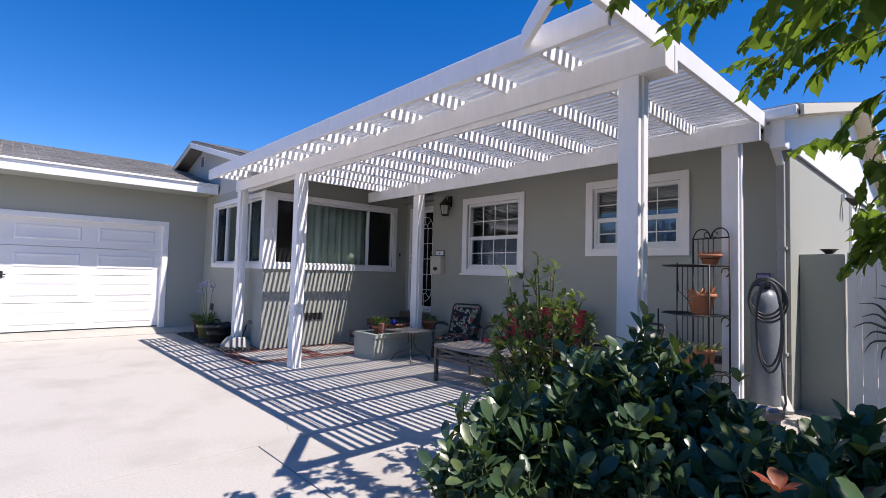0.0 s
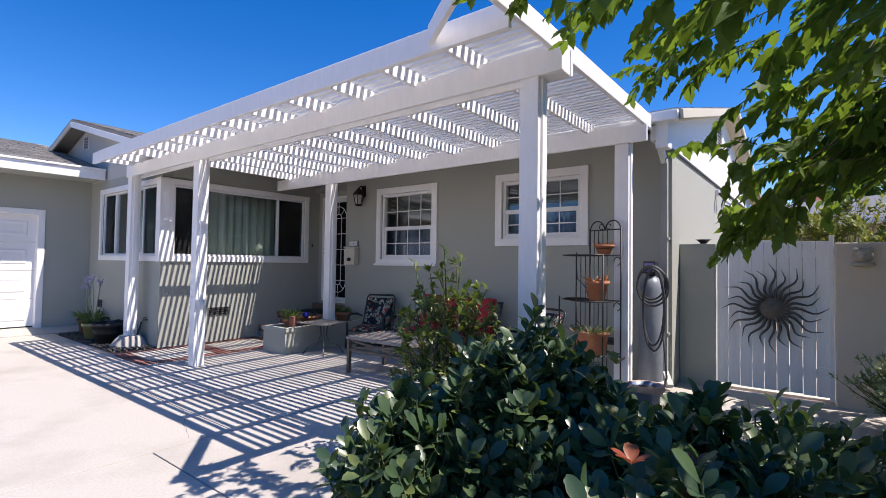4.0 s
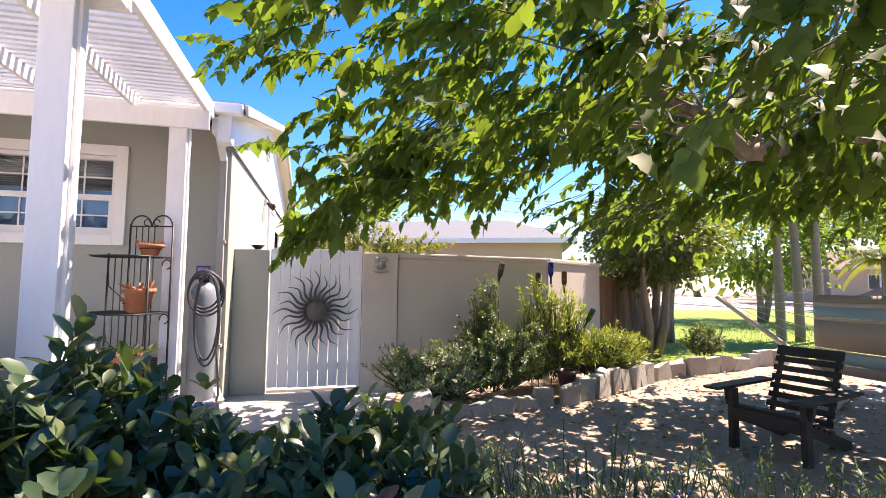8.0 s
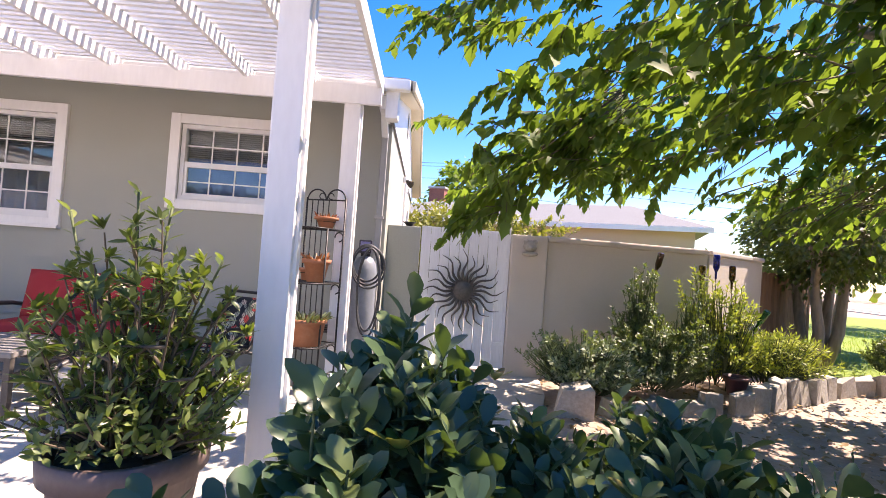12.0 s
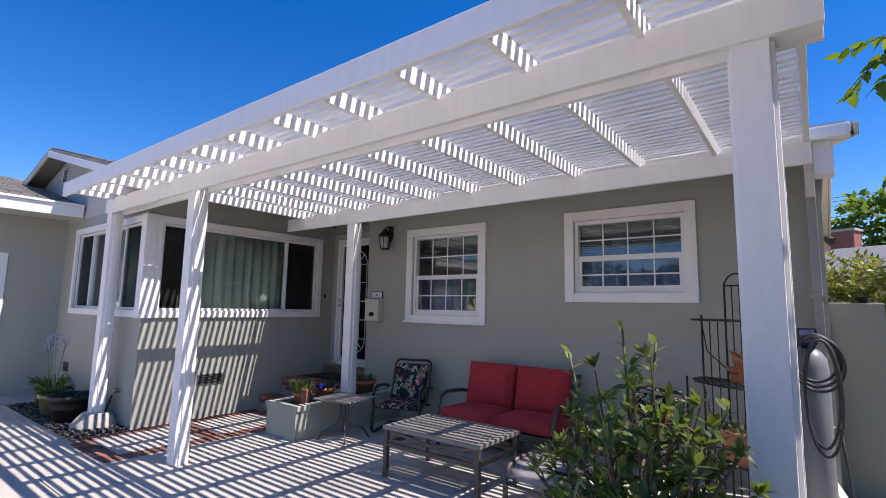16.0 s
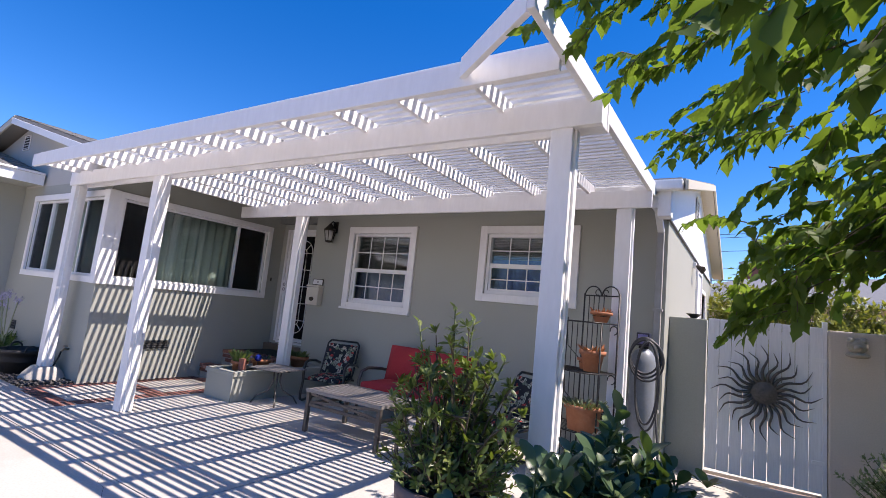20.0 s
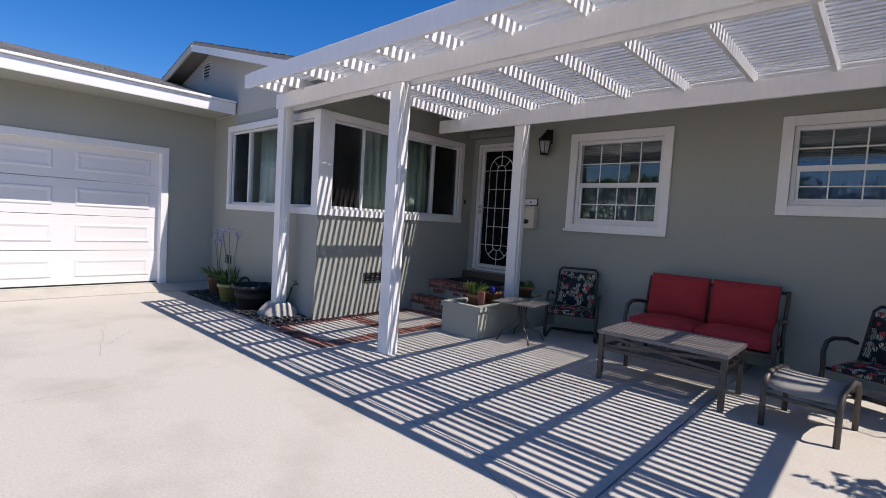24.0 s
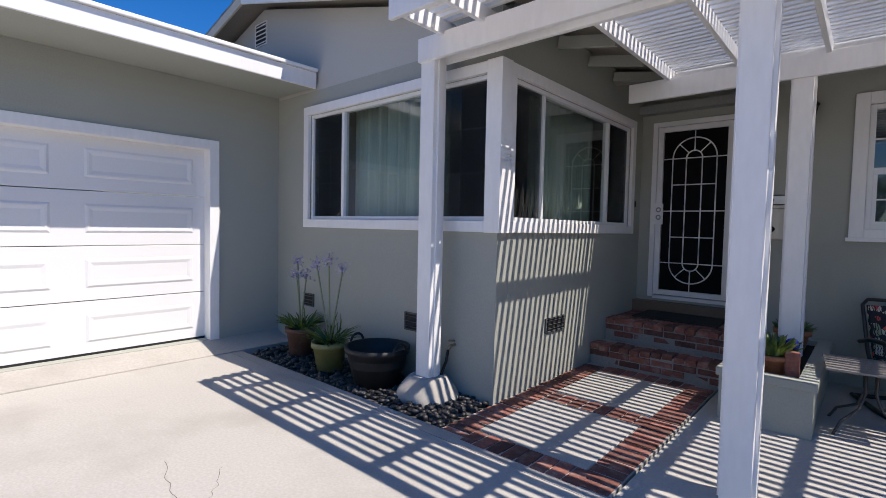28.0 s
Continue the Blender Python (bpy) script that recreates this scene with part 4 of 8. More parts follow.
B, A, U, S = [], [], [], []
twigs = []
made = 0
while made < 2500:
    th = rt.uniform(0, 2 * math.pi)
    toward = math.cos(th - math.pi)                     # 1 towards the house
    R = 5.3 + 0.45 * toward - 1.5 * max(0.0, math.sin(th) - 0.45) * (1 if math.cos(th) > -0.55 else 0.35) + 0.4 * noise.noise((2.2 * math.cos(th), 2.2 * math.sin(th), 1.0))
    r = R * math.sqrt(rt.uniform(0.02, 1))
    if toward < -0.2 and rt.random() < 0.25:
        continue
    dx, dy = r * math.cos(th), r * math.sin(th)
    X, Y = TX + dx, TY + dy
    # keep the walker's way and the pergola side clear
    if X < 0.8 and Y < 1.25:
        continue
    if X < 0.8 and Y < 1.8 and rt.random() < 0.5:
        continue
    if X < (-1.0 if 4.3 < Y < 5.7 else -0.45) or (X > 2.2 and Y > 5.6) or (X > 1.0 and Y > 6.5) or math.hypot(X - 0.3, Y - 0.2) < 1.5:
        continue
    edge = R - r
    if edge < 1.0 and rt.random() > 0.35 + 0.65 * edge:
        continue
    low = canopy_low(dx, dy)
    top = min(4.5 - 0.045 * r * r + 0.3 * noise.noise((dx * 0.5, dy * 0.5, 2)), low + 0.22 + 0.75 * edge)
    f = rt.random()
    z = low + (max(top, low + 0.2) - low) * f ** 1.4
    gap = noise.noise((dx * 0.9, dy * 0.9, z * 0.9))
    if gap < (-0.7 if 0.5 < X < 2.2 and Y > 3.7 else -0.42 if X > 0.7 and 2.4 < Y < 5.2 else -0.2):
        continue
    if X < 0.35 and 2.3 < Y < 4.1 and z < 2.75 and rt.random() < 0.9:
        continue
    p = np.array((dx, dy, z))
    out = np.array((math.cos(th), math.sin(th), 0)) * 0.8 + ntr.normal(0, 0.45, 3)
    out[2] = -0.25 + 0.3 * ntr.normal()
    out /= np.linalg.norm(out)
    ln = rt.uniform(0.25, 0.5)
    mid = p + out * ln * 0.55 + np.array((0, 0, 0.03))
    end = p + out * ln + np.array((0, 0, -0.07))
    twigs.append([tuple(p), tuple(mid), tuple(end)])
    nl = rt.randint(12, 18)
    for q in range(nl):
        t = 0.12 + 0.88 * q / (nl - 1)
        c = p + (mid - p) * min(1, t / 0.55) if t < 0.55 else mid + (end - mid) * (t - 0.55) / 0.45
        sd = np.cross(out, (0, 0, 1)) * (1 if q % 2 else -1)
        ax = out * 0.55 + sd * rt.uniform(0.4, 1.0) + np.array((0, 0, rt.uniform(-0.9, -0.1))) + ntr.normal(0, 0.22, 3)
        B.append(c)
        A.append(ax)
        U.append(np.array((0, 0, 1.0)) + 0.5 * ntr.normal(0, 0.5, 3) + out * 0.35)
        S.append(rt.uniform(0.08, 0.165))
    made += 1
# leafy tip of the crown reaching over the walk, beside the pergola
extra = 0
while extra < 100:
    X, Y = rt.uniform(-1.2, 0.4), rt.uniform(1.3, 4.2)
    e_ = min(X + 1.1 + 0.25 * noise.noise((0, Y * 2.2, 4)), Y - 1.2)
    if e_ < 0 or rt.random() > 0.25 + 1.6 * e_ or math.hypot(X - 0.2, Y - 0.2) < 1.35:
        continue
    if noise.noise((X * 1.9, Y * 1.9, 8)) < 0.0:
        continue
    low = 2.9 + 0.12 * noise.noise((X, Y, 3))
    p = np.array((X - TX, Y - TY, low + rt.uniform(0, 1) ** 1.5 * (0.25 + 0.55 * min(1, e_))))
    th = math.atan2(p[1], p[0]) + rt.uniform(-0.7, 0.7)
    out = np.array((math.cos(th), math.sin(th), -0.2 + 0.25 * ntr.normal()))
    out /= np.linalg.norm(out)
    ln = rt.uniform(0.2, 0.4)
    mid, end = p + out * ln * 0.55 + np.array((0, 0, 0.03)), p + out * ln + np.array((0, 0, -0.06))
    twigs.append([tuple(p), tuple(mid), tuple(end)])
    for q in range(15):
        t = 0.1 + 0.9 * q / 14
        c = p + (mid - p) * min(1, t / 0.55) if t < 0.55 else mid + (end - mid) * (t - 0.55) / 0.45
        sd = np.cross(out, (0, 0, 1)) * (1 if q % 2 else -1)
        B.append(c)
        A.append(out * 0.6 + sd * rt.uniform(0.4, 1.0) + np.array((0, 0, rt.uniform(-0.8, -0.1))) + ntr.normal(0, 0.2, 3))
        U.append(np.array((0, 0, 1.0)) + 0.5 * ntr.normal(0, 0.5, 3) + out * 0.35)
        S.append(rt.uniform(0.06, 0.11))
    extra += 1


def spray(p, ln, n, size, droop):
    """One drooping leafy twig of the crown; p is relative to the tree."""
    th = math.atan2(p[1], p[0]) + rt.uniform(-0.8, 0.8)
    out = np.array((math.cos(th), math.sin(th), -droop + 0.2 * ntr.normal()))
    out /= np.linalg.norm(out)
    mid, end = p + out * ln * 0.55 + np.array((0, 0, 0.03)), p + out * ln + np.array((0, 0, -0.06))
    if math.hypot(TX + end[0] - 0.3, TY + end[1] - 0.2) < 0.95:
        return
    twigs.append([tuple(p - out * 0.3 + np.array((0, 0, 0.12))), tuple(mid), tuple(end)])
    for q in range(n):
        t = 0.05 + 0.95 * q / (n - 1)
        c = p + (mid - p) * min(1, t / 0.55) if t < 0.55 else mid + (end - mid) * (t - 0.55) / 0.45
        sd = np.cross(out, (0, 0, 1)) * (1 if q % 2 else -1)
        B.append(c)
        A.append(out * 0.7 + sd * rt.uniform(0.4, 1.0) + np.array((0, 0, rt.uniform(-0.9, -0.2))) + ntr.normal(0, 0.2, 3))
        U.append(np.array((0, 0, 1.0)) + 0.4 * ntr.normal(0, 0.5, 3) + out * 0.3)
        S.append(rt.uniform(*size))


# large leaves hanging close beside the walk
for k in range(30):
    X, Y = rt.uniform(1.1, 2.3), rt.uniform(1.25, 2.6)
    spray(np.array((X - TX, Y - TY, 1.86 + 0.16 * (X - 0.85) + rt.uniform(0, 0.5))), rt.uniform(0.25, 0.45), 9, (0.09, 0.155), 0.25)
# long spray hanging before the gate
for k in range(64):
    u = math.sqrt(rt.random())
    p = np.array((-0.48 + 1.25 * u, 5.1 - 0.35 * u, 1.78 + 0.85 * u)) + ntr.normal(0, 1, 3) * np.array((0.13, 0.2, 0.10 + 0.06 * u))
    spray(p - np.array((TX, TY, -0.03)), rt.uniform(0.2, 0.35), 11, (0.08, 0.15), 0.45)
# sunlit tips towards the far end of the garden wall
for k in range(13):
    p = np.array((rt.uniform(4.0, 5.0), rt.uniform(5.9, 6.7), rt.uniform(1.62, 2.2)))
    spray(p - np.array((TX, TY, -0.03)), rt.uniform(0.25, 0.4), 10, (0.08, 0.14), 0.3)
# lower sunlit sprays above the planting bed
for k in range(46):
    X = rt.uniform(2.1, 4.4)
    p = np.array((X, 4.9 + 0.35 * (X - 2.1) + rt.uniform(-0.5, 0.7), 1.95 + 0.55 * rt.random() ** 1.3))
    spray(p - np.array((TX, TY, -0.03)), rt.uniform(0.25, 0.45), 12, (0.08, 0.14), 0.3)
# gaps in the crown through which the sun reaches the bed and the rosemary
keep = []
for i, b in enumerate(B):
    q = np.array(b) + np.array((TX, TY, -0.03))
    q = q - np.array(SUN_FROM) * (q[2] - 0.5) / SUN_FROM.z
    bed = ((q[0] - 3.2) / 1.0) ** 2 + ((q[1] - 6.2) / 0.42) ** 2 < 1 + 0.5 * noise.noise((q[0] * 3, q[1] * 3, 1))
    walk_side = ((q[0] - 1.2) / 0.9) ** 2 + ((q[1] - 1.8) / 0.45) ** 2 < 1
    if not (bed and rt.random() < 0.85) and not (walk_side and rt.random() < 0.5):
        keep.append(i)
B, A, U, S = ([v[i] for i in keep] for v in (B, A, U, S))
leaves("crown", tree, MULB, B, A, U, S, "lobed", 0.22, 0.18)
tw = part("twig_tangle", thin_sticks(twigs, 0.006, 0.002, 3), TWIG, tree)
tw["kind"] = "stuff"
# side branches from the limbs out to the sprays
sb = []
for k in range(0, len(twigs), 7):
    e = np.array(twigs[k][0])
    d = np.linalg.norm(LP - e, axis=1)
    j = int(np.argmin(d))
    if d[j] > 1.3 or TX + e[0] < 0.5:
        continue
    j = int(np.argsort(d)[ntr.randint(0, 9)])
    s = LP[j]
    m1 = s * 0.55 + e * 0.45 + ntr.normal(0, 0.08, 3) + np.array((0, 0, 0.1))
    sb.append([tuple(s), tuple(m1), tuple(e)])
br = part("branchwork", thin_sticks(sb, 0.015, 0.004, 5), BARK, tree)
br["kind"] = "stuff"


def bush(name, label, at, radii, height, shoots, per, size, material, shape="obovate", seed=1, spread=0.9, stem=STEM, category="shrub", bottom=0.1, lump=0.18, curl=0.15, stemr=(0.006, 0.003), tilt=0.75, square=2.0, group=""):
    """A leafy shrub: shoots from the middle to an uneven outline, each ending in a whorl of leaves."""
    root = thing(name, label, category, at, group=group)
    rn, rr = np.random.RandomState(seed), random.Random(seed)
    B, A, U, S, st = [], [], [], [], []
    while len(st) < shoots:
        d = rn.normal(0, 1, 3)
        d /= np.linalg.norm(d)
        if d[2] < -0.25:
            continue
        f = rr.uniform(0.62, 1.0)
        k = 1 + lump * noise.noise((d[0] * 2.1 + seed, d[1] * 2.1, d[2] * 2.1)) + lump * 0.6 * noise.noise((d[0] * 5, d[1] * 5 + seed, d[2] * 5))
        e = np.array((d[0] * radii[0], d[1] * radii[1], 0)) * f * k
        z = bottom + (height - bottom) * (0.42 + 0.58 * d[2]) * k * (0.7 + 0.3 * f) if d[2] > -0.4 else bottom
        e[2] = max(0.06, z)
        s = e * np.array((0.45, 0.45, 0.35))
        st.append([tuple(s), tuple((s + e) / 2 + rn.normal(0, 0.02, 3)), tuple(e)])
        out = d * spread + np.array((0, 0, 0.55)) + rn.normal(0, 0.25, 3)
        out /= np.linalg.norm(out)
        a0 = out.copy()
        o1 = np.cross(out, (0.3, 0.2, 1.0))
        o1 /= np.linalg.norm(o1)
        o2 = np.cross(out, o1)
        for q in range(per):
            t = 2.4 * q + rr.uniform(-0.4, 0.4)
            along = 0.10 * (1 - q / per)
            ring_d = o1 * math.cos(t) + o2 * math.sin(t)
            ax = out * (1 - tilt * (1 - 0.75 * q / per)) + ring_d * tilt * (1.05 - 0.6 * q / per)
            B.append(e - out * along * (size[1] / 0.08))
            A.append(ax)
            U.append(out * 1.0 - ring_d * 0.3 + rn.normal(0, 0.12, 3))
            S.append(rr.uniform(*size))
    leaves("foliage", root, material, B, A, U, S, shape, curl, 0.25)
    o = part("stemwork", thin_sticks(st, stemr[0], stemr[1], 4), stem, root)
    o["kind"] = "stuff"
    return root


# big dark hedge shrub by the walk
hd = "dense dark green shrub with thick glossy oval leaves"
bush("hedge_shrub", hd, (-0.80, 1.76, 0), (0.30, 0.48), 1.12, 520, 9, (0.058, 0.098), HEDGE, "obovate", 3, tilt=0.8, group="hedge by the walk")
bush("hedge_shrub", hd, (-0.42, 1.76, 0), (0.40, 0.46), 0.92, 480, 9, (0.058, 0.098), HEDGE, "obovate", 13, tilt=0.8, group="hedge by the walk")
bush("hedge_shrub", "rounded dark green shrub with thick glossy leaves", (-0.97, 1.24, 0), (0.34, 0.32), 0.95, 420, 9, (0.055, 0.094), HEDGE, "obovate", 4, tilt=0.8, group="hedge by the walk")
bush("hedge_shrub", hd, (-0.80, 1.50, 0), (0.36, 0.34), 1.04, 400, 9, (0.055, 0.094), HEDGE, "obovate", 8, tilt=0.8, group="hedge by the walk")
bush("hedge_shrub", hd, (-0.14, 1.62, 0), (0.52, 0.50), 0.92, 560, 9, (0.058, 0.098), HEDGE, "obovate", 6, tilt=0.8, group="hedge by the walk")
bush("hedge_shrub", "sparse lower dark green shrub with upright shoots", (0.12, 2.2, 0), (0.42, 0.50), 0.80, 270, 8, (0.06, 0.10), HEDGE, "obovate", 5, tilt=0.7, group="hedge by the walk")
bush("hedge_shrub", "dark green shrub with red and bronze new leaves", (-0.06, 1.14, 0), (0.34, 0.30), 0.93, 330, 9, (0.055, 0.095), HEDGE, "obovate", 9, tilt=0.8, group="hedge by the walk")
YLW = leafy("new_leaf", (0.13, 0.17, 0.035), (0.20, 0.21, 0.045), (0.30, 0.13, 0.05), 0.25, 0.35, thin=(0.32, 0.34, 0.05))
rn = np.random.RandomState(70)
B, A, U, S = [], [], [], []
for k in range(9):
    a = rn.uniform(0, 6.28)
    c = np.array((-0.62 + 0.5 * rn.normal() * 0.8, 1.68 + 0.4 * rn.normal() * 0.8, 0))
    c[2] = 1.0 - 0.45 * ((c[0] + 0.62) ** 2 + (c[1] - 1.7) ** 2) + rn.uniform(-0.06, 0.03)
    for j in range(5):
        B.append(c)
        A.append(np.array((math.cos(a + 1.3 * j), math.sin(a + 1.3 * j), 0.9)))
        U.append((0, 0, 1.0))
        S.append(rn.uniform(0.05, 0.085))
hn = thing("hedge_tips", "yellow and red new leaves on the hedge tops", "shrub", (0, 0, 0))
leaves("foliage", hn, YLW, B, A, U, S, "obovate", 0.15, 0.25)
REDL = leafy("red_new_leaf", (0.24, 0.05, 0.025), (0.32, 0.075, 0.03), (0.20, 0.13, 0.05), 0.2, 0.4, thin=(0.42, 0.11, 0.04))
B, A, U, S = [], [], [], []
for k in range(6):
    c = np.array((-0.06, 1.02, 0.9)) + rn.normal(0, 1, 3) * np.array((0.13, 0.10, 0.03))
    for j in range(6):
        B.append(c)
        A.append(np.array((math.cos(1.2 * j + k), math.sin(1.2 * j + k), 0.8)))
        U.append((0, 0, 1.0))
        S.append(rn.uniform(0.04, 0.065))
hr = thing("hedge_tips", "red and bronze new leaves on the hedge tops", "shrub", (0, 0, 0))
leaves("foliage", hr, REDL, B, A, U, S, "obovate", 0.15, 0.25)

# ---- garden wall and gate ----
GY = 6.36
bm = bm_of()
box(bm, HX + 0.002, -0.81, GY, GY + 0.18, -0.1, 1.67, 0.012)
structure("wall_gate_pier", bm, STUCCO, "grey-green stucco pier between house and gate", "wall")
bm = bm_of()
box(bm, 0.27, 0.70, GY - 0.06, GY + 0.22, -0.1, 1.66, 0.015)
structure("wall_gate_pillar", bm, STUCCO_TAN, "tan stucco pillar beside the white gate", "wall")
GWALL = [(0.70, 6.44), (2.9, 6.84), (4.44, 8.0)]
for k, (a, b) in enumerate(zip(GWALL, GWALL[1:])):
    bm = bm_of()
    beam(bm, (*a, 0.74), (*b, 0.74), 0.16, 1.72, 0.01)
    structure("wall_garden_%d" % (k + 1), bm, STUCCO_TAN, "tan stucco garden wall", "wall")
    bm = bm_of()
    beam(bm, (*a, 1.635), (*b, 1.635), 0.22, 0.07, 0.02)
    structure("trim_wall_cap_%d" % (k + 1), bm, STUCCO_TAN, "rounded cap of the garden wall", "trim")
bm = bm_of()
box(bm, -1.19, 0.9, 6.56, 10.5, -0.2, 0.0)
structure("pavement_side", bm, CONCRETE, "sunlit concrete side path behind the gate", "pavement")
GATEW = mat("gate_paint", (0.80, 0.81, 0.82), (0.72, 0.73, 0.74), (0.55, 0.55, 0.54), big=2.5, small=18, rough=0.6, bump=0.25, stretch=(4, 4, 0.35), vary=0.05, amount=0.3)
gate = thing("garden_gate", "closed white plank gate with weathered paint", "gate", (-0.28, 6.37, 0.03))
rg_ = random.Random(8)
xs = -0.515
for k in range(9):
    w = 0.113
    h = 1.69 + rg_.uniform(-0.01, 0.012)
    bm = bm_of()
    box(bm, xs + 0.0015, xs + w - (0.003 if k in (4, 5, 6, 8) else 0.0015), -0.012, 0.010, 0.03 + rg_.uniform(0, 0.012), h, 0.003)
    for v in bm.verts:
        if v.co.z > h - 0.02 and abs(v.co.x - (xs + w / 2)) > w * 0.3:
            v.co.z -= 0.03
    part("plank", bm, GATEW, gate)
    xs += w + 0.001
for z in (0.22, 0.95, 1.48):
    part("rail", box(bm_of(), -0.5, 0.5, 0.011, 0.045, z, z + 0.09, 0.003), GATEW, gate)
part("stile", box(bm_of(), 0.505, 0.545, -0.02, 0.05, 0, 1.71, 0.004), GATEW, gate)
for z in (0.3, 1.3):
    hbm = bm_of()
    box(hbm, 0.42, 0.53, -0.022, -0.013, z, z + 0.04, 0.002)
    part("hinge", hbm, VINYL, gate)
# iron sun on the gate
IRON = mat("weathered_iron", (0.14, 0.13, 0.12), (0.08, 0.075, 0.07), (0.19, 0.17, 0.15), big=6, small=40, rough=0.6, metal=0.55, bump=0.3)
so = thing("sun_ornament", "dark iron sun with wavy rays hung on the gate", "wall ornament", (-0.262, 6.352, 0.95))
bm = bm_of()
lathe(bm, [(0.005, 0.05), (0.05, 0.046), (0.09, 0.034), (0.108, 0.02), (0.122, 0.025), (0.13, 0.01), (0.125, 0.0)], 32)
bmesh.ops.rotate(bm, verts=bm.verts, cent=(0, 0, 0), matrix=Matrix.Rotation(radians(90), 3, "X"))
for x, z, r in ((-0.04, 0.03, 0.02), (0.04, 0.03, 0.02), (0, -0.005, 0.018), (0, -0.045, 0.024)):
    bmesh.ops.create_icosphere(bm, subdivisions=1, radius=r, matrix=Matrix.Translation((x, -0.036, z)) @ Matrix.Diagonal((1, 0.5, 0.8, 1)))
part("disc", bm, IRON, so)
for k in range(24):
    a = 2 * math.pi * k / 24
    ln = 0.49 if k % 2 == 0 else 0.43
    pts, rad = [], []
    for j in range(9):
        t = j / 8
        r = 0.118 + (ln - 0.118) * t
        off = 0.030 * math.sin(2 * math.pi * t * 1.15) * (0.4 + t)
        pts.append((r * math.cos(a) - off * math.sin(a), -0.012 - 0.01 * math.sin(math.pi * t), r * math.sin(a) + off * math.cos(a)))
        rad.append(0.0175 * (1 - t) ** 0.8 + 0.002)
    part("ray", tube(bm_of(), pts, rad, 5), IRON, so)
# plaque on the pillar
CAST = mat("cast_stone", (0.42, 0.385, 0.32), (0.33, 0.30, 0.25), small=60, rough=0.9, bump=0.4)
pq = thing("wall_plaque", "small cast stone fountain plaque on the tan pillar", "wall ornament", (0.49, GY - 0.075, 1.53))
for nm, x, z, sx, sz, d in (("head", 0, 0, 0.085, 0.075, 0.05), ("scroll", -0.05, 0.05, 0.035, 0.035, 0.04), ("scroll", 0.05, 0.05, 0.035, 0.035, 0.04), ("spout", 0, -0.015, 0.045, 0.04, 0.085), ("basin", 0, -0.09, 0.10, 0.03, 0.07)):
    bm = bm_of()
    bmesh.ops.create_icosphere(bm, subdivisions=2, radius=1, matrix=Matrix.Translation((x, 0, z)) @ Matrix.Diagonal((sx, d, sz, 1)))
    part(nm, bm, CAST, pq, smooth=True)
# small dark bowl on the pier
bm = bm_of()
lathe(bm, [(0.03, 0), (0.04, 0.012), (0.075, 0.045), (0.085, 0.05), (0.07, 0.045), (0.01, 0.03)], 20)
ob = part("bowl", bm, BLACK)
ob.location = (-0.95, GY + 0.08, 1.671)
tagged(ob, "small black bowl standing on the gate pier", "bowl")

# ---- broken concrete edging of the bed ----
EDGE = mat("edging_stone", (0.40, 0.375, 0.33), (0.29, 0.27, 0.235), (0.22, 0.20, 0.17), big=3.0, small=30, rough=0.95, bump=0.6, vary=0.15, dist=0.01)


def chunk(at, sx, sy, sz, rz, seed, name="edging_stone", label="rough broken concrete block edging the bed", lean=0.0, group="bed edging"):
    r = random.Random(seed)
    bm = bm_of()
    box(bm, -sx / 2, sx / 2, -sy / 2, sy / 2, 0, sz, 0.012)
    for v in bm.verts:
        k = 0.3
        v.co.x += sx * k * noise.noise((v.co.x * 5 + seed, v.co.y * 5, v.co.z * 5))
        v.co.y += sy * k * noise.noise((v.co.x * 5, v.co.y * 5 + seed, v.co.z * 5))
        if v.co.z > 0.02:
            v.co.z += sz * k * noise.noise((v.co.x * 4 + seed, v.co.y * 4 + seed, 1))
    ob = part(name, bm, EDGE)
    ob.matrix_world = pose(at[0], at[1], at[2] if len(at) > 2 else -0.06, lean, r.uniform(-5, 5), rz)
    return tagged(ob, label, "edging stone", group)


re_ = random.Random(21)


def edging(p, q, n, sx, sz, seed, lean=0):
    p, q = Vector(p), Vector(q)
    d = q - p
    ang = math.degrees(math.atan2(d.y, d.x))
    for k in range(n):
        c = p.lerp(q, (k + 0.5) / n)
        w = d.length / n * re_.uniform(0.82, 0.98) if sx is None else sx
        chunk((c.x + re_.uniform(-0.03, 0.03), c.y + re_.uniform(-0.04, 0.04)), w, re_.uniform(0.10, 0.16), sz * re_.uniform(0.75, 1.2), ang + re_.uniform(-10, 10), seed + k, lean=lean)


chunk((0.72, 5.05), 0.36, 0.30, 0.30, -15, 40, label="large pale broken concrete block at the path corner", group="")
edging((0.98, 5.08), (2.1, 5.30), 4, None, 0.20, 50)
edging((2.1, 5.30), (2.95, 5.55), 3, None, 0.27, 60)
edging((2.95, 5.6), (4.3, 6.35), 7, None, 0.27, 70, -8)
edging((4.35, 6.40), (7.6, 7.25), 9, None, 0.26, 90)
edging((7.75, 4.1), (7.45, 1.2), 5, None, 0.27, 110)

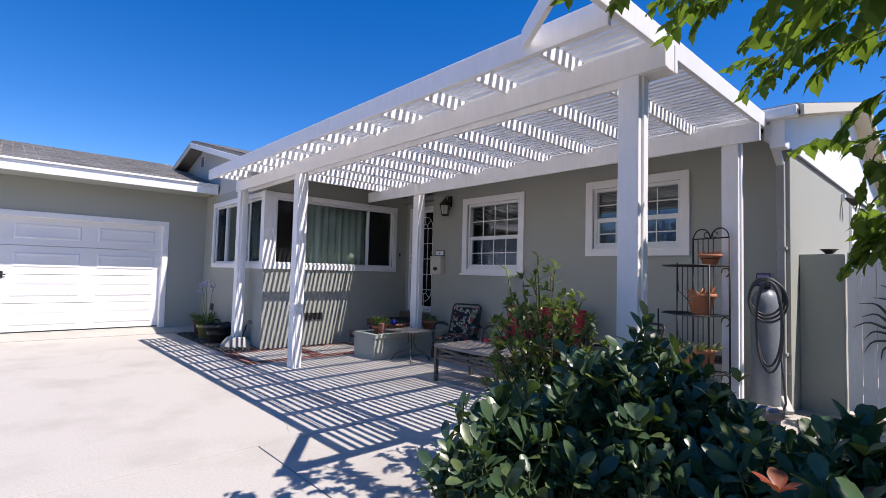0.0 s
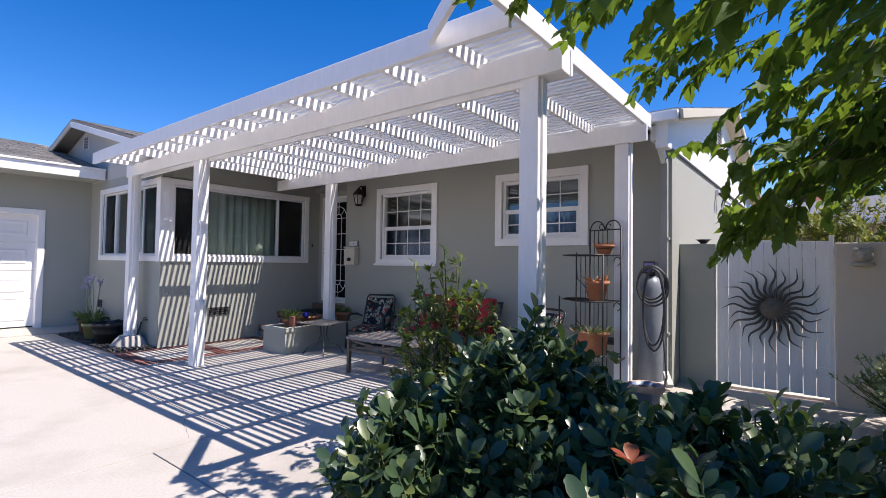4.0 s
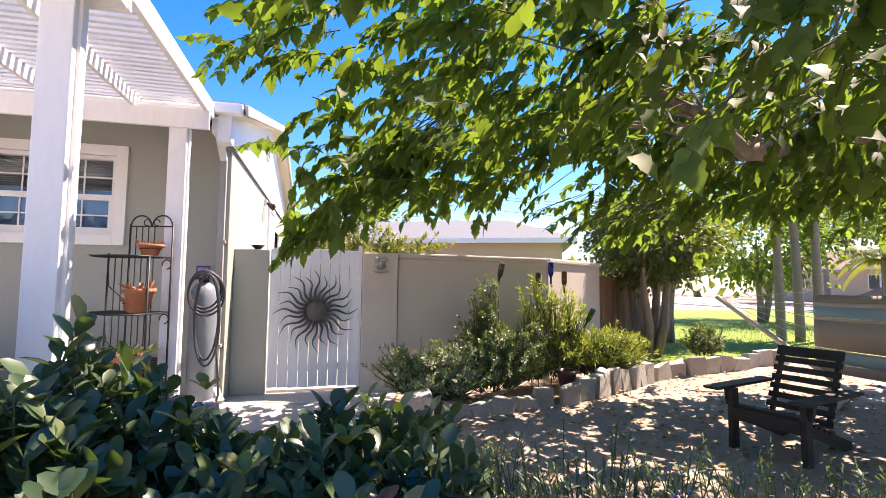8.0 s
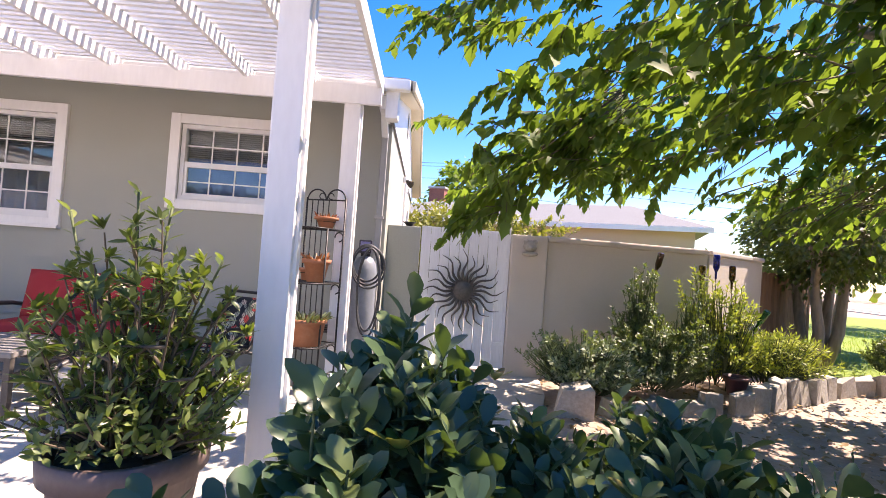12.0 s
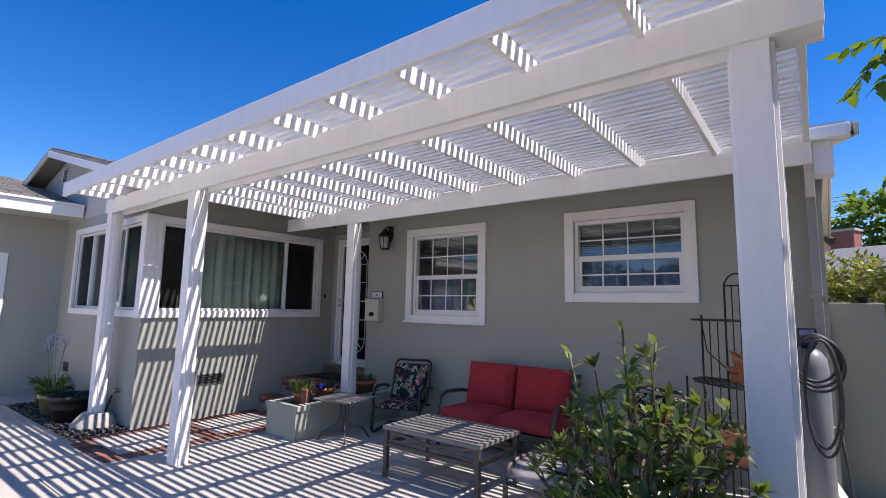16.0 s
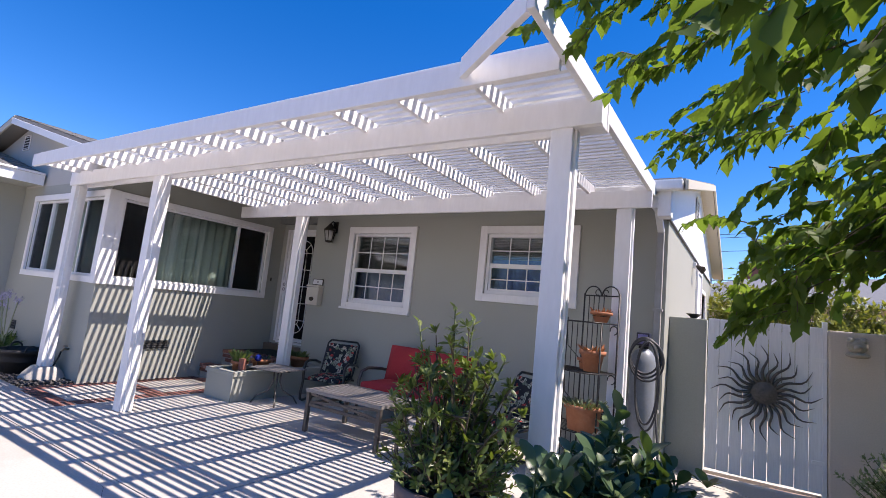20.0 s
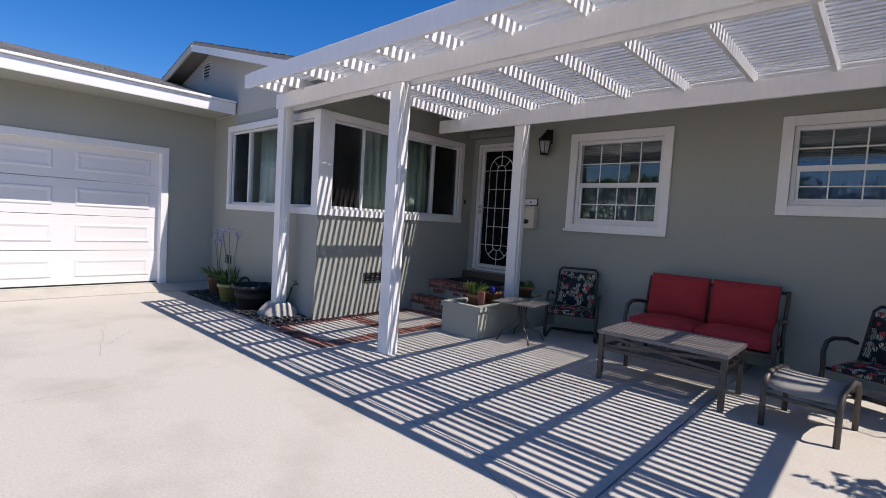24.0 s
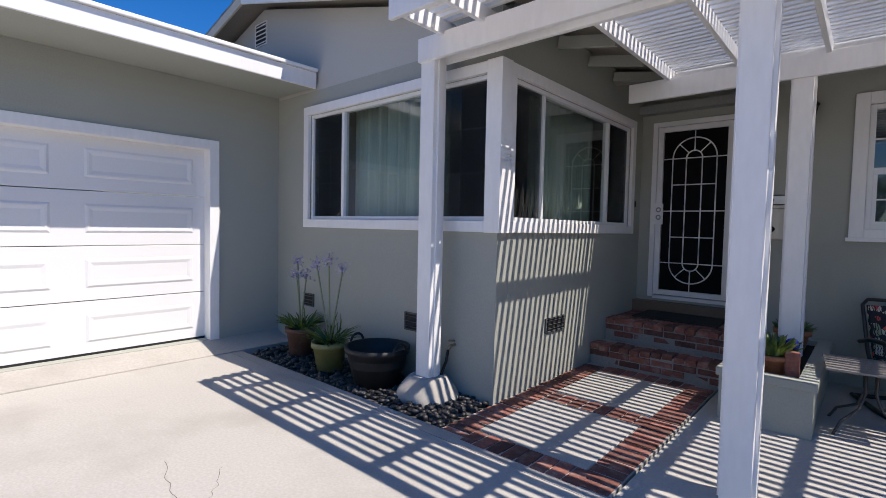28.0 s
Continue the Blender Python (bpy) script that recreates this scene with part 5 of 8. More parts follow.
# ---- planting along the wall ----
VARIE = leafy("variegated_leaf", (0.14, 0.19, 0.11), (0.25, 0.31, 0.19), (0.60, 0.61, 0.47), 0.25, 0.5)
DARKL = leafy("dark_small_leaf", (0.075, 0.115, 0.055), (0.12, 0.17, 0.08), (0.30, 0.34, 0.18), 0.22, 0.5)
LIME = leafy("lime_leaf", (0.20, 0.29, 0.04), (0.32, 0.40, 0.06), (0.48, 0.52, 0.11), 0.4, 0.5, thin=(0.45, 0.52, 0.06))
ROSE = leafy("rosemary_leaf", (0.11, 0.165, 0.105), (0.15, 0.21, 0.135), (0.22, 0.28, 0.19), 0.2, 0.6)
bush("bed_shrub", "low variegated creamy green shrub spilling over stones", (1.0, 5.52, 0), (0.60, 0.50), 0.60, 620, 8, (0.035, 0.06), VARIE, "small", 31, lump=0.5)
bush("bed_shrub", "dark green small-leaved shrub against the garden wall", (1.72, 5.72, 0), (0.60, 0.42), 0.76, 600, 9, (0.035, 0.055), DARKL, "small", 32, lump=0.6)
bush("bed_shrub", "upright dark green shrub against the garden wall", (1.72, 5.98, 0.35), (0.2, 0.18), 0.85, 150, 9, (0.035, 0.055), DARKL, "small", 33, lump=0.7)
bush("bed_shrub", "sparse grey-green shrub with tall twigs", (2.3, 5.95, 0), (0.26, 0.26), 0.98, 190, 7, (0.03, 0.055), ROSE, "narrow", 34, lump=0.4)
bush("bed_shrub", "leggy lime green shrub beside the bottle stakes", (2.75, 6.15, 0), (0.46, 0.34), 1.12, 330, 8, (0.05, 0.085), LIME, "shrubby", 35, lump=0.8)
bush("bed_shrub", "spreading yellow-green ground shrub on the bed", (3.5, 6.45, 0), (0.82, 0.48), 0.72, 620, 8, (0.045, 0.08), LIME, "narrow", 36, lump=0.35)
bush("bed_shrub", "round dark green shrub at the lawn edge", (6.3, 7.6, 0), (0.35, 0.35), 0.6, 160, 8, (0.05, 0.08), DARKL, "small", 37)
# flat pot in the bed
TERRA = mat("terracotta", (0.40, 0.165, 0.085), (0.33, 0.13, 0.065), (0.45, 0.26, 0.17), big=8, small=30, rough=0.85, bump=0.15, world_space=False)


def pot(name, label, at, prof, material, soil=True, seg=28, category="plant pot", group=""):
    p = thing(name, label, category, at, group=group)
    part("body", lathe(bm_of(), prof, seg), material, p)
    if soil:
        rmax = max(r for r, z in prof)
        zt = max(z for r, z in prof)
        part("soil", lathe(bm_of(), [(0.01, zt - 0.045), (rmax * 0.8, zt - 0.045), (rmax * 0.8, zt - 0.04), (0.01, zt - 0.03)], seg), mat("potting_soil", (0.05, 0.035, 0.025), (0.03, 0.02, 0.015), small=70, rough=0.97, bump=0.8), p)
    return p


def pot_prof(r0, r1, h, rim=0.03, t=0.015, rimt=0.012):
    return [(r0, 0), (r0 + (r1 - r0) * (1 - rim / h), h - rim), (r1 + rimt, h - rim), (r1 + rimt, h), (r1 - t, h), (r1 - t - 0.01, h * 0.6), (r0 - t, 0.02)]


pot("plant_pot", "dark red plastic pot standing in the bed", (2.62, 5.62, 0.1), pot_prof(0.08, 0.12, 0.2), mat("plum_pot", (0.10, 0.04, 0.045), rough=0.5))
# bottles on iron stakes
for k, (x, y, z, col, tilt) in enumerate(((2.02, 6.33, 1.30, (0.10, 0.045, 0.01), 15), (2.55, 6.25, 1.18, (0.16, 0.10, 0.015), 0), (2.78, 6.35, 1.32, (0.01, 0.02, 0.35), 0), (2.95, 6.3, 1.2, (0.10, 0.05, 0.01), 0), (2.92, 6.05, 0.62, (0.02, 0.16, 0.05), -25), (3.18, 6.2, 0.75, (0.02, 0.16, 0.05), 30))):
    bt = thing("bottle_stake", "coloured glass bottle upside down on an iron stake", "garden ornament", (x, y, -0.02), group="bottle stakes")
    part("stake", tube(bm_of(), [(0, 0, 0), (0.01, 0, z * 0.6), (0, 0, z + 0.12)], 0.005, 6), BLACK, bt)
    bm = bm_of()
    lathe(bm, [(0.012, 0), (0.014, 0.09), (0.036, 0.14), (0.037, 0.28), (0.03, 0.295), (0.005, 0.285)], 14)
    bmesh.ops.transform(bm, matrix=pose(0, 0, z, tilt, tilt * 0.4, 0), verts=bm.verts)
    gm = mat("bottle_glass_%d" % k, col, tuple(c * 0.8 for c in col), rough=0.06, small=3)
    gm.node_tree.nodes["Principled BSDF"].inputs["Transmission Weight"].default_value = 0.5
    part("bottle", bm, gm, bt)

# ---- rosemary along the walk ----
for k, (x, y, rx, ry, h, n) in enumerate(((0.74, 1.92, 0.46, 0.4, 0.68, 310), (1.40, 1.8, 0.52, 0.45, 0.60, 290), (2.2, 1.6, 0.5, 0.45, 0.52, 170), (2.9, 1.3, 0.5, 0.5, 0.54, 120), (0.8, 2.95, 0.22, 0.3, 0.40, 60), (3.5, 0.9, 0.5, 0.5, 0.7, 150))):
    root = thing("rosemary", "wispy grey-green rosemary bush with small blue flowers", "shrub", (x, y, -0.03), group="rosemary row")
    rr = random.Random(60 + k)
    rn = np.random.RandomState(60 + k)
    B, A, U, S, st, fl = [], [], [], [], [], []
    for i in range(n):
        a, q = rr.uniform(0, 6.28), math.sqrt(rr.random())
        b0 = np.array((rx * 0.5 * q * math.cos(a), ry * 0.5 * q * math.sin(a), 0.02))
        hh_ = h * rr.uniform(0.55, 1.1)
        e = np.array((rx * q * math.cos(a) * 1.1, ry * q * math.sin(a) * 1.1, hh_)) + rn.normal(0, 0.04, 3)
        m1 = (b0 + e) / 2 + rn.normal(0, 0.03, 3)
        st.append([tuple(b0), tuple(m1), tuple(e)])
        dirv = (e - m1) / np.linalg.norm(e - m1)
        for j in range(46):
            t = 0.15 + 0.85 * j / 45
            c = b0 + (m1 - b0) * t * 2 if t < 0.5 else m1 + (e - m1) * (t * 2 - 1)
            w = rn.normal(0, 1, 3)
            w /= np.linalg.norm(w)
            B.append(c)
            A.append(dirv * 0.8 + w * 0.8)
            U.append(dirv)
            S.append(rr.uniform(0.024, 0.04))
        if rr.random() < 0.14:
            fl.append(e - dirv * rr.uniform(0.0, 0.1))
    leaves("foliage", root, ROSE, B, A, U, S, "narrow", 0.05, 0.1)
    o = part("stemwork", thin_sticks(st, 0.004, 0.002, 3), STEM, root)
    o["kind"] = "stuff"
    if fl:
        fb, fa, fs = [], [], []
        for c in fl:
            for j in range(5):
                w = rn.normal(0, 1, 3)
                fb.append(c + rn.normal(0, 0.008, 3))
                fa.append(w)
                fs.append(0.016)
        leaves("flower", root, leafy("blue_flower_%d" % k, (0.10, 0.10, 0.55), (0.14, 0.15, 0.65), (0.22, 0.22, 0.75), 0.2, 0.6, thin=(0.2, 0.2, 0.8)), fb, fa, rn.normal(0, 1, (len(fb), 3)), fs, "small")

# ---- slatted garden chair ----
CHW = mat("dark_stained_wood", (0.032, 0.024, 0.020), (0.020, 0.015, 0.013), (0.06, 0.045, 0.036), big=5, small=14, rough=0.6, bump=0.35, stretch=(1, 1, 6), world_space=False, vary=0.15)
ch = thing("garden_chair", "dark stained wooden slatted garden armchair on bare earth", "chair", (3.50, 3.63, -0.05), -74)
for s in (-1, 1):
    part("front_leg", box(bm_of(), s * 0.27 - 0.022, s * 0.27 + 0.022, -0.27, -0.18, 0, 0.50, 0.004), CHW, ch)
    part("back_leg", beam(bm_of(), (s * 0.236, -0.22, 0.31), (s * 0.236, 0.56, 0.03), 0.026, 0.10, 0.004), CHW, ch)
    part("armrest", beam(bm_of(), (s * 0.32, -0.46, 0.515), (s * 0.33, 0.44, 0.515), 0.13, 0.024, 0.006), CHW, ch)
    part("arm_bracket", beam(bm_of(), (s * 0.305, -0.225, 0.36), (s * 0.325, -0.225, 0.50), 0.05, 0.022, 0.003), CHW, ch)
    part("back_post", beam(bm_of(), (s * 0.215, 0.24, 0.18), (s * 0.215, 0.52, 0.82), 0.03, 0.045, 0.004), CHW, ch)
for k in range(6):
    y = -0.25 + k * 0.085
    z = 0.355 - 0.032 * k
    part("seat_slat", box(bm_of(), -0.262, 0.262, y, y + 0.072, z, z + 0.02, 0.004), CHW, ch)
part("seat_apron", box(bm_of(), -0.25, 0.25, -0.275, -0.255, 0.25, 0.355, 0.004), CHW, ch)
for k in range(8):
    t = (k + 0.5) / 8
    c = Vector((0, 0.22 + 0.285 * t, 0.22 + 0.60 * t))
    part("back_slat", beam(bm_of(), (-0.255, c.y, c.z), (0.255, c.y, c.z), 0.018, 0.05 if k < 7 else 0.085, 0.004, up=(0, 0.45, 1)), CHW, ch)

# ---- hammock on its stand ----
STRIPES = [(0.34, 0.29, 0.25, 0.10), (0.60, 0.50, 0.41, 0.05), (0.30, 0.45, 0.48, 0.14), (0.58, 0.43, 0.35, 0.04), (0.41, 0.35, 0.28, 0.36), (0.60, 0.50, 0.41, 0.03), (0.30, 0.45, 0.48, 0.15), (0.38, 0.32, 0.27, 0.13)]
hm = thing("hammock", "striped brown and teal cloth hammock between steel arms", "hammock", (6.14, 4.12, -0.03), -61.6)
z = 1.30
for k, (r, g, b, w) in enumerate(STRIPES):
    bm = bm_of()
    cols = []
    for i in range(25):
        u = -1.06 + 1.96 * i / 24
        sag = 0.05 * (1 - (u / 1.15) ** 2) - 0.06 * u
        col = []
        for zz in (z, z - w * 0.98):
            bulge = 0.18 * math.sin(math.pi * (1.30 - zz) / 1.0) * (1 - (u / 1.3) ** 2)
            col.append(bm.verts.new((u, -bulge, zz - sag * 0.75 + (1.3 - zz) * 0.10 * (abs(u) / 1.15))))
        cols.append(col)
    for a, b2 in zip(cols, cols[1:]):
        f = bm.faces.new((a[0], b2[0], b2[1], a[1]))
        f.smooth = True
    o = part("stripe", bm, mat("hammock_cloth_%d" % k, (r, g, b), (r * 0.85, g * 0.85, b * 0.85), small=120, rough=0.95, bump=0.2), hm)
    o.modifiers.new("thick", "SOLIDIFY").thickness = 0.006
    z -= w
STEEL = mat("stand_tube", (0.55, 0.50, 0.42), (0.48, 0.44, 0.37), rough=0.45, metal=0.2)
for s in (-1, 1):
    part("stand_arm", tube(bm_of(), [(s * 2.15, 0, 1.19), (s * 1.45, 0, 0.66), (s * 0.85, 0, 0.20), (s * 0.62, 0, 0.06), (0, 0, 0.035)], 0.032, 10), STEEL, hm)
    part("stand_foot", tube(bm_of(), [(s * 0.8, -0.5, 0.03), (s * 0.8, 0.5, 0.03)], 0.026, 8), STEEL, hm)
    for k in range(7):
        zt = 1.28 - 0.95 * k / 6
        part("cord", tube(bm_of(), [(s * 2.12, 0, 1.17), (0.90 if s > 0 else -1.06, -0.02, zt)], 0.004, 4), mat("cotton_cord", (0.6, 0.55, 0.45), rough=0.9), hm)

# ---- beyond the yard ----
LAWN = mat("lawn_soil", (0.19, 0.27, 0.04), (0.13, 0.20, 0.03), (0.24, 0.31, 0.06), big=1.0, small=40, rough=0.95, bump=0.6)
GRASS = leafy("grass_blade", (0.20, 0.30, 0.035), (0.26, 0.37, 0.05), (0.34, 0.43, 0.08), 0.35, 0.5, thin=(0.35, 0.5, 0.06))
bm = bm_of()
box(bm, 5.0, 24.0, 7.5, 22.0, -0.2, -0.02)
structure("lawn", bm, LAWN, "sunlit green front lawn beyond the bed", "lawn")
rn = np.random.RandomState(5)
n = 9000
gb = np.stack([rn.uniform(5.2, 14, n), rn.uniform(7.6, 15, n), np.full(n, -0.02)], 1)
me = leaf_mesh(gb, rn.normal(0, 0.35, (n, 3)) + np.array((0, 0, 1.0)), rn.normal(0, 1, (n, 3)), rn.uniform(0.05, 0.10, n), "needle", 0.3, 0.0)
me.materials.append(GRASS)
tagged(new("grass", me), "short green grass blades on the lawn", "grass", kind="stuff")
bm = bm_of()
box(bm, 24.0, 25.6, -60, 80, -0.2, 0.0, 0.02)
structure("pavement_street", bm, CONCRETE, "pale concrete pavement along the street", "pavement")
bm = bm_of()
box(bm, 25.75, 36.0, -60, 80, -0.3, -0.12)
structure("road", bm, mat("asphalt", (0.16, 0.155, 0.15), (0.12, 0.118, 0.115), big=0.4, small=60, rough=0.9, bump=0.3), "sunlit grey asphalt street", "road")
bm = bm_of()
box(bm, 25.6, 25.75, -60, 80, -0.2, 0.03, 0.02)
structure("kerb", bm, CONC_OLD, "concrete kerb of the street", "kerb")

# wooden fence beyond the garden wall
FENCE = mat("redwood_fence", (0.20, 0.105, 0.065), (0.14, 0.075, 0.048), (0.25, 0.16, 0.11), big=3, small=16, rough=0.85, bump=0.4, stretch=(4, 4, 0.4), vary=0.2)
fe = thing("fence", "brown weathered wooden board fence", "fence", (4.5, 8.05, 0))
me = mesh_of(box(bm_of(), -0.068, 0.068, -0.011, 0.011, 0, 1.5, 0.003), FENCE)
d = Vector((2.2, 1.65, 0)).normalized()
fa = math.degrees(math.atan2(d.y, d.x))
for k in range(20):
    shared("board", me, fe, pose(d.x * 0.145 * k, d.y * 0.145 * k, -0.05 + 0.01 * (k % 3), 0, 0, fa))
for z in (0.35, 1.2):
    part("rail", beam(bm_of(), (-d.y * 0.03, d.x * 0.03, z), (d.x * 2.9 - d.y * 0.03, d.y * 2.9 + d.x * 0.03, z), 0.04, 0.09, 0.003), FENCE, fe)


def simple_tree(name, label, at, h, crown, trunk_r, material, seed, stems=1, leaf=(0.10, 0.16), n=260, per=9, lean=0.12, category="tree", crown_z=None, shape="small"):
    """A tapered trunk with limbs and an uneven crown of leaf sprays."""
    root = thing(name, label, category, at)
    rr, rn = random.Random(seed), np.random.RandomState(seed)
    cz = crown_z or h * 0.68
    tips = []
    for s in range(stems):
        a = 6.28 * s / max(1, stems) + rr.uniform(0, 1)
        top = Vector((lean * h * math.cos(a), lean * h * math.sin(a), cz))
        b = Vector((0.12 * math.cos(a) * (stems > 1), 0.12 * math.sin(a) * (stems > 1), -0.05))
        part("trunk", tube(bm_of(), [b, b.lerp(top, 0.35) + Vector((rr.uniform(-.08, .08), rr.uniform(-.08, .08), 0)), b.lerp(top, 0.7), top], [trunk_r * 1.2, trunk_r, trunk_r * 0.8, trunk_r * 0.5], 9), BARK, root)
        for k in range(5):
            a2 = rr.uniform(0, 6.28)
            e = top + Vector((crown[0] * 0.7 * math.cos(a2), crown[1] * 0.7 * math.sin(a2), rr.uniform(0.1, crown[2] * 0.8)))
            part("limb", tube(bm_of(), [b.lerp(top, 0.75 + 0.05 * k), (top + e) / 2 + Vector((0, 0, 0.1)), e], [trunk_r * 0.5, trunk_r * 0.33, trunk_r * 0.12], 6), BARK, root)
    B, A, U, S = [], [], [], []
    for k in range(n):
        dv = rn.normal(0, 1, 3)
        dv /= np.linalg.norm(dv)
        f = rr.uniform(0.45, 1.0) ** 0.7
        lump = 1 + 0.35 * noise.noise((dv[0] * 1.8 + seed, dv[1] * 1.8, dv[2] * 1.8))
        if noise.noise((dv[0] * 3.3, dv[1] * 3.3 + seed, dv[2] * 3.3 + f)) < -0.25:
            continue
        c = np.array((dv[0] * crown[0], dv[1] * crown[1], dv[2] * crown[2])) * f * lump + np.array((0, 0, cz + crown[2] * 0.55))
        sp = 0.09 * max(crown)
        for q in range(per):
            B.append(c + rn.normal(0, sp, 3))
            A.append(dv + rn.normal(0, 0.6, 3) + np.array((0, 0, -0.3)))
            U.append(np.array((0, 0, 1.0)) + rn.normal(0, 0.5, 3))
            S.append(rr.uniform(*leaf))
    leaves("crown", root, material, B, A, U, S, shape, 0.1, 0.15)
    return root


OLIVE = leafy("olive_leaf", (0.05, 0.075, 0.03), (0.08, 0.105, 0.04), (0.13, 0.15, 0.06), 0.25, 0.5)
YELG = leafy("yellow_green_leaf", (0.13, 0.16, 0.03), (0.21, 0.24, 0.04), (0.32, 0.33, 0.07), 0.35, 0.5, thin=(0.4, 0.42, 0.05))
simple_tree("tree", "dark dense small tree leaning over the board fence", (5.75, 8.35, 0), 3.4, (1.05, 1.05, 0.95), 0.085, OLIVE, 41, 4, (0.07, 0.12), 1500, 11, crown_z=1.7)
simple_tree("tree", "bright green tree beside the lawn", (7.7, 10.2, 0), 3.8, (1.6, 1.6, 1.2), 0.075, LIME, 42, 3, (0.09, 0.15), 900, 10, crown_z=1.95)
simple_tree("tree", "dark green tree far behind the neighbour roof", (1.8, 33.0, 0), 8.5, (2.3, 2.3, 2.2), 0.2, MULB, 43, 1, (0.35, 0.55), 420, 8, crown_z=4.4)
simple_tree("tree", "leafy green tree at the far end of the lawn", (15.5, 15.0, 0), 5.2, (2.4, 2.4, 1.9), 0.11, MULB, 49, 2, (0.16, 0.26), 700, 9, crown_z=2.0)
simple_tree("tree", "leafy green tree beside the street pavement", (22.5, 12.0, 0), 5.6, (2.6, 2.6, 2.0), 0.12, LIME, 50, 1, (0.2, 0.3), 600, 9, crown_z=2.3)
simple_tree("tree", "green street tree across the road", (31, 20, 0), 7, (3.2, 3.2, 2.4), 0.18, MULB, 44, 1, (0.35, 0.5), 380, 8)
simple_tree("tree", "green street tree across the road", (40, 8, 0), 8, (3.6, 3.6, 2.8), 0.2, OLIVE, 45, 1, (0.4, 0.6), 380, 8)
simple_tree("tree", "green street tree across the road", (38, 30, 0), 8, (3.8, 3.8, 3.0), 0.2, OLIVE, 46, 1, (0.4, 0.6), 380, 8)
simple_tree("tree", "green street tree across the road", (39, -8, 0), 8, (3.8, 3.8, 3.0), 0.2, MULB, 47, 1, (0.4, 0.6), 380, 8)
simple_tree("tree", "leafy tree behind the garage roof", (-23.5, -4.6, 0), 7.2, (2.3, 2.3, 1.9), 0.16, OLIVE, 48, 1, (0.3, 0.45), 380, 8, crown_z=4.7)
bush("hedge", "tall clipped yellow-green hedge behind the gate", (0.4, 13.2, 0), (2.9, 0.9), 2.75, 900, 9, (0.10, 0.16), YELG, "small", 51, lump=0.25, category="hedge", bottom=0.6)
bush("hedge", "wide dark shrub bank beyond the hammock", (9.0, 2.3, 0), (1.15, 2.5), 1.7, 1000, 9, (0.09, 0.14), OLIVE, "small", 52, lump=0.3, category="hedge", bottom=0.2)
bush("hedge", "olive green shrub bank beyond the hammock", (11.2, 5.2, 0), (0.9, 1.1), 0.9, 320, 9, (0.08, 0.13), YELG, "small", 53, lump=0.3, category="hedge", bottom=0.2)

# slender palms on the lawn
PALMB = mat("palm_bark", (0.30, 0.27, 0.21), (0.22, 0.195, 0.15), rough=0.9, small=20, bump=0.5, stretch=(1, 1, 4))
PALML = leafy("palm_leaf", (0.09, 0.14, 0.025), (0.16, 0.21, 0.035), (0.30, 0.31, 0.06), 0.3, 0.45, thin=(0.4, 0.42, 0.05))


def palm(at, h, seed, fronds=13, fl=1.7, label="slender ringed palm with arching fronds"):
    root = thing("palm_tree", label, "palm", at, group="palms on the lawn")
    rr, rn = random.Random(seed), np.random.RandomState(seed)
    lx, ly = rr.uniform(-0.2, 0.2), rr.uniform(-0.2, 0.2)
    pts = [(lx * t * t, ly * t * t, h * t) for t in [k / 14 for k in range(15)]]
    part("trunk", tube(bm_of(), pts, [0.11 - 0.035 * k / 14 + 0.006 * (k % 2) for k in range(15)], 10), PALMB, root)
    B, A, U, S = [], [], [], []
    sp = []
    for k in range(fronds):
        a = 6.28 * k / fronds + rr.uniform(-0.2, 0.2)
        e0 = rr.uniform(0.1, 1.2)
        line = []
        for j in range(13):
            t = j / 12
            r = fl * (t - 0.12 * t * t) * math.cos(e0 * 0.6)
            z = fl * (math.sin(e0) * t - 0.75 * t * t)
            line.append(np.array((lx + r * math.cos(a), ly + r * math.sin(a), h + z)))
        sp.append([tuple(p) for p in line[::3]])
        for j in range(1, 13):
            dv = line[j] - line[j - 1]
            dv /= np.linalg.norm(dv)
            sd = np.cross(dv, (0, 0, 1))
            for q in range(3):
                for s in (-1, 1):
                    B.append(line[j - 1] + (line[j] - line[j - 1]) * q / 3)
                    A.append(dv * 0.6 + sd * s + np.array((0, 0, -0.45)))
                    U.append((0, 0, 1.0))
                    S.append(fl * 0.3 * (1 - 0.5 * j / 13))
    leaves("fronds", root, PALML, B, A, U, S, "needle", 0.25, 0.1)
    o = part("frond_ribs", thin_sticks(sp, 0.014, 0.004, 4), STEM, root)
    o["kind"] = "stuff"
    return root


for k, (x, y, h) in enumerate(((10.6, 9.9, 3.6), (11.0, 9.75, 4.2), (11.35, 9.55, 3.9))):
    palm((x, y, -0.02), h, 71 + k)
for k, (x, y, h, f) in enumerate(((21, 9.5, 2.2, 1.8), (22.5, 6.6, 1.9, 1.8), (19.5, 13.5, 2.4, 1.8))):
    palm((x, y, -0.02), h, 81 + k, 14, f, "short bushy palm with yellowing fronds")
palm((-22.0, -7.2, 0), 6.3, 91, 16, 2.6, "tall feathery palm behind the garage")


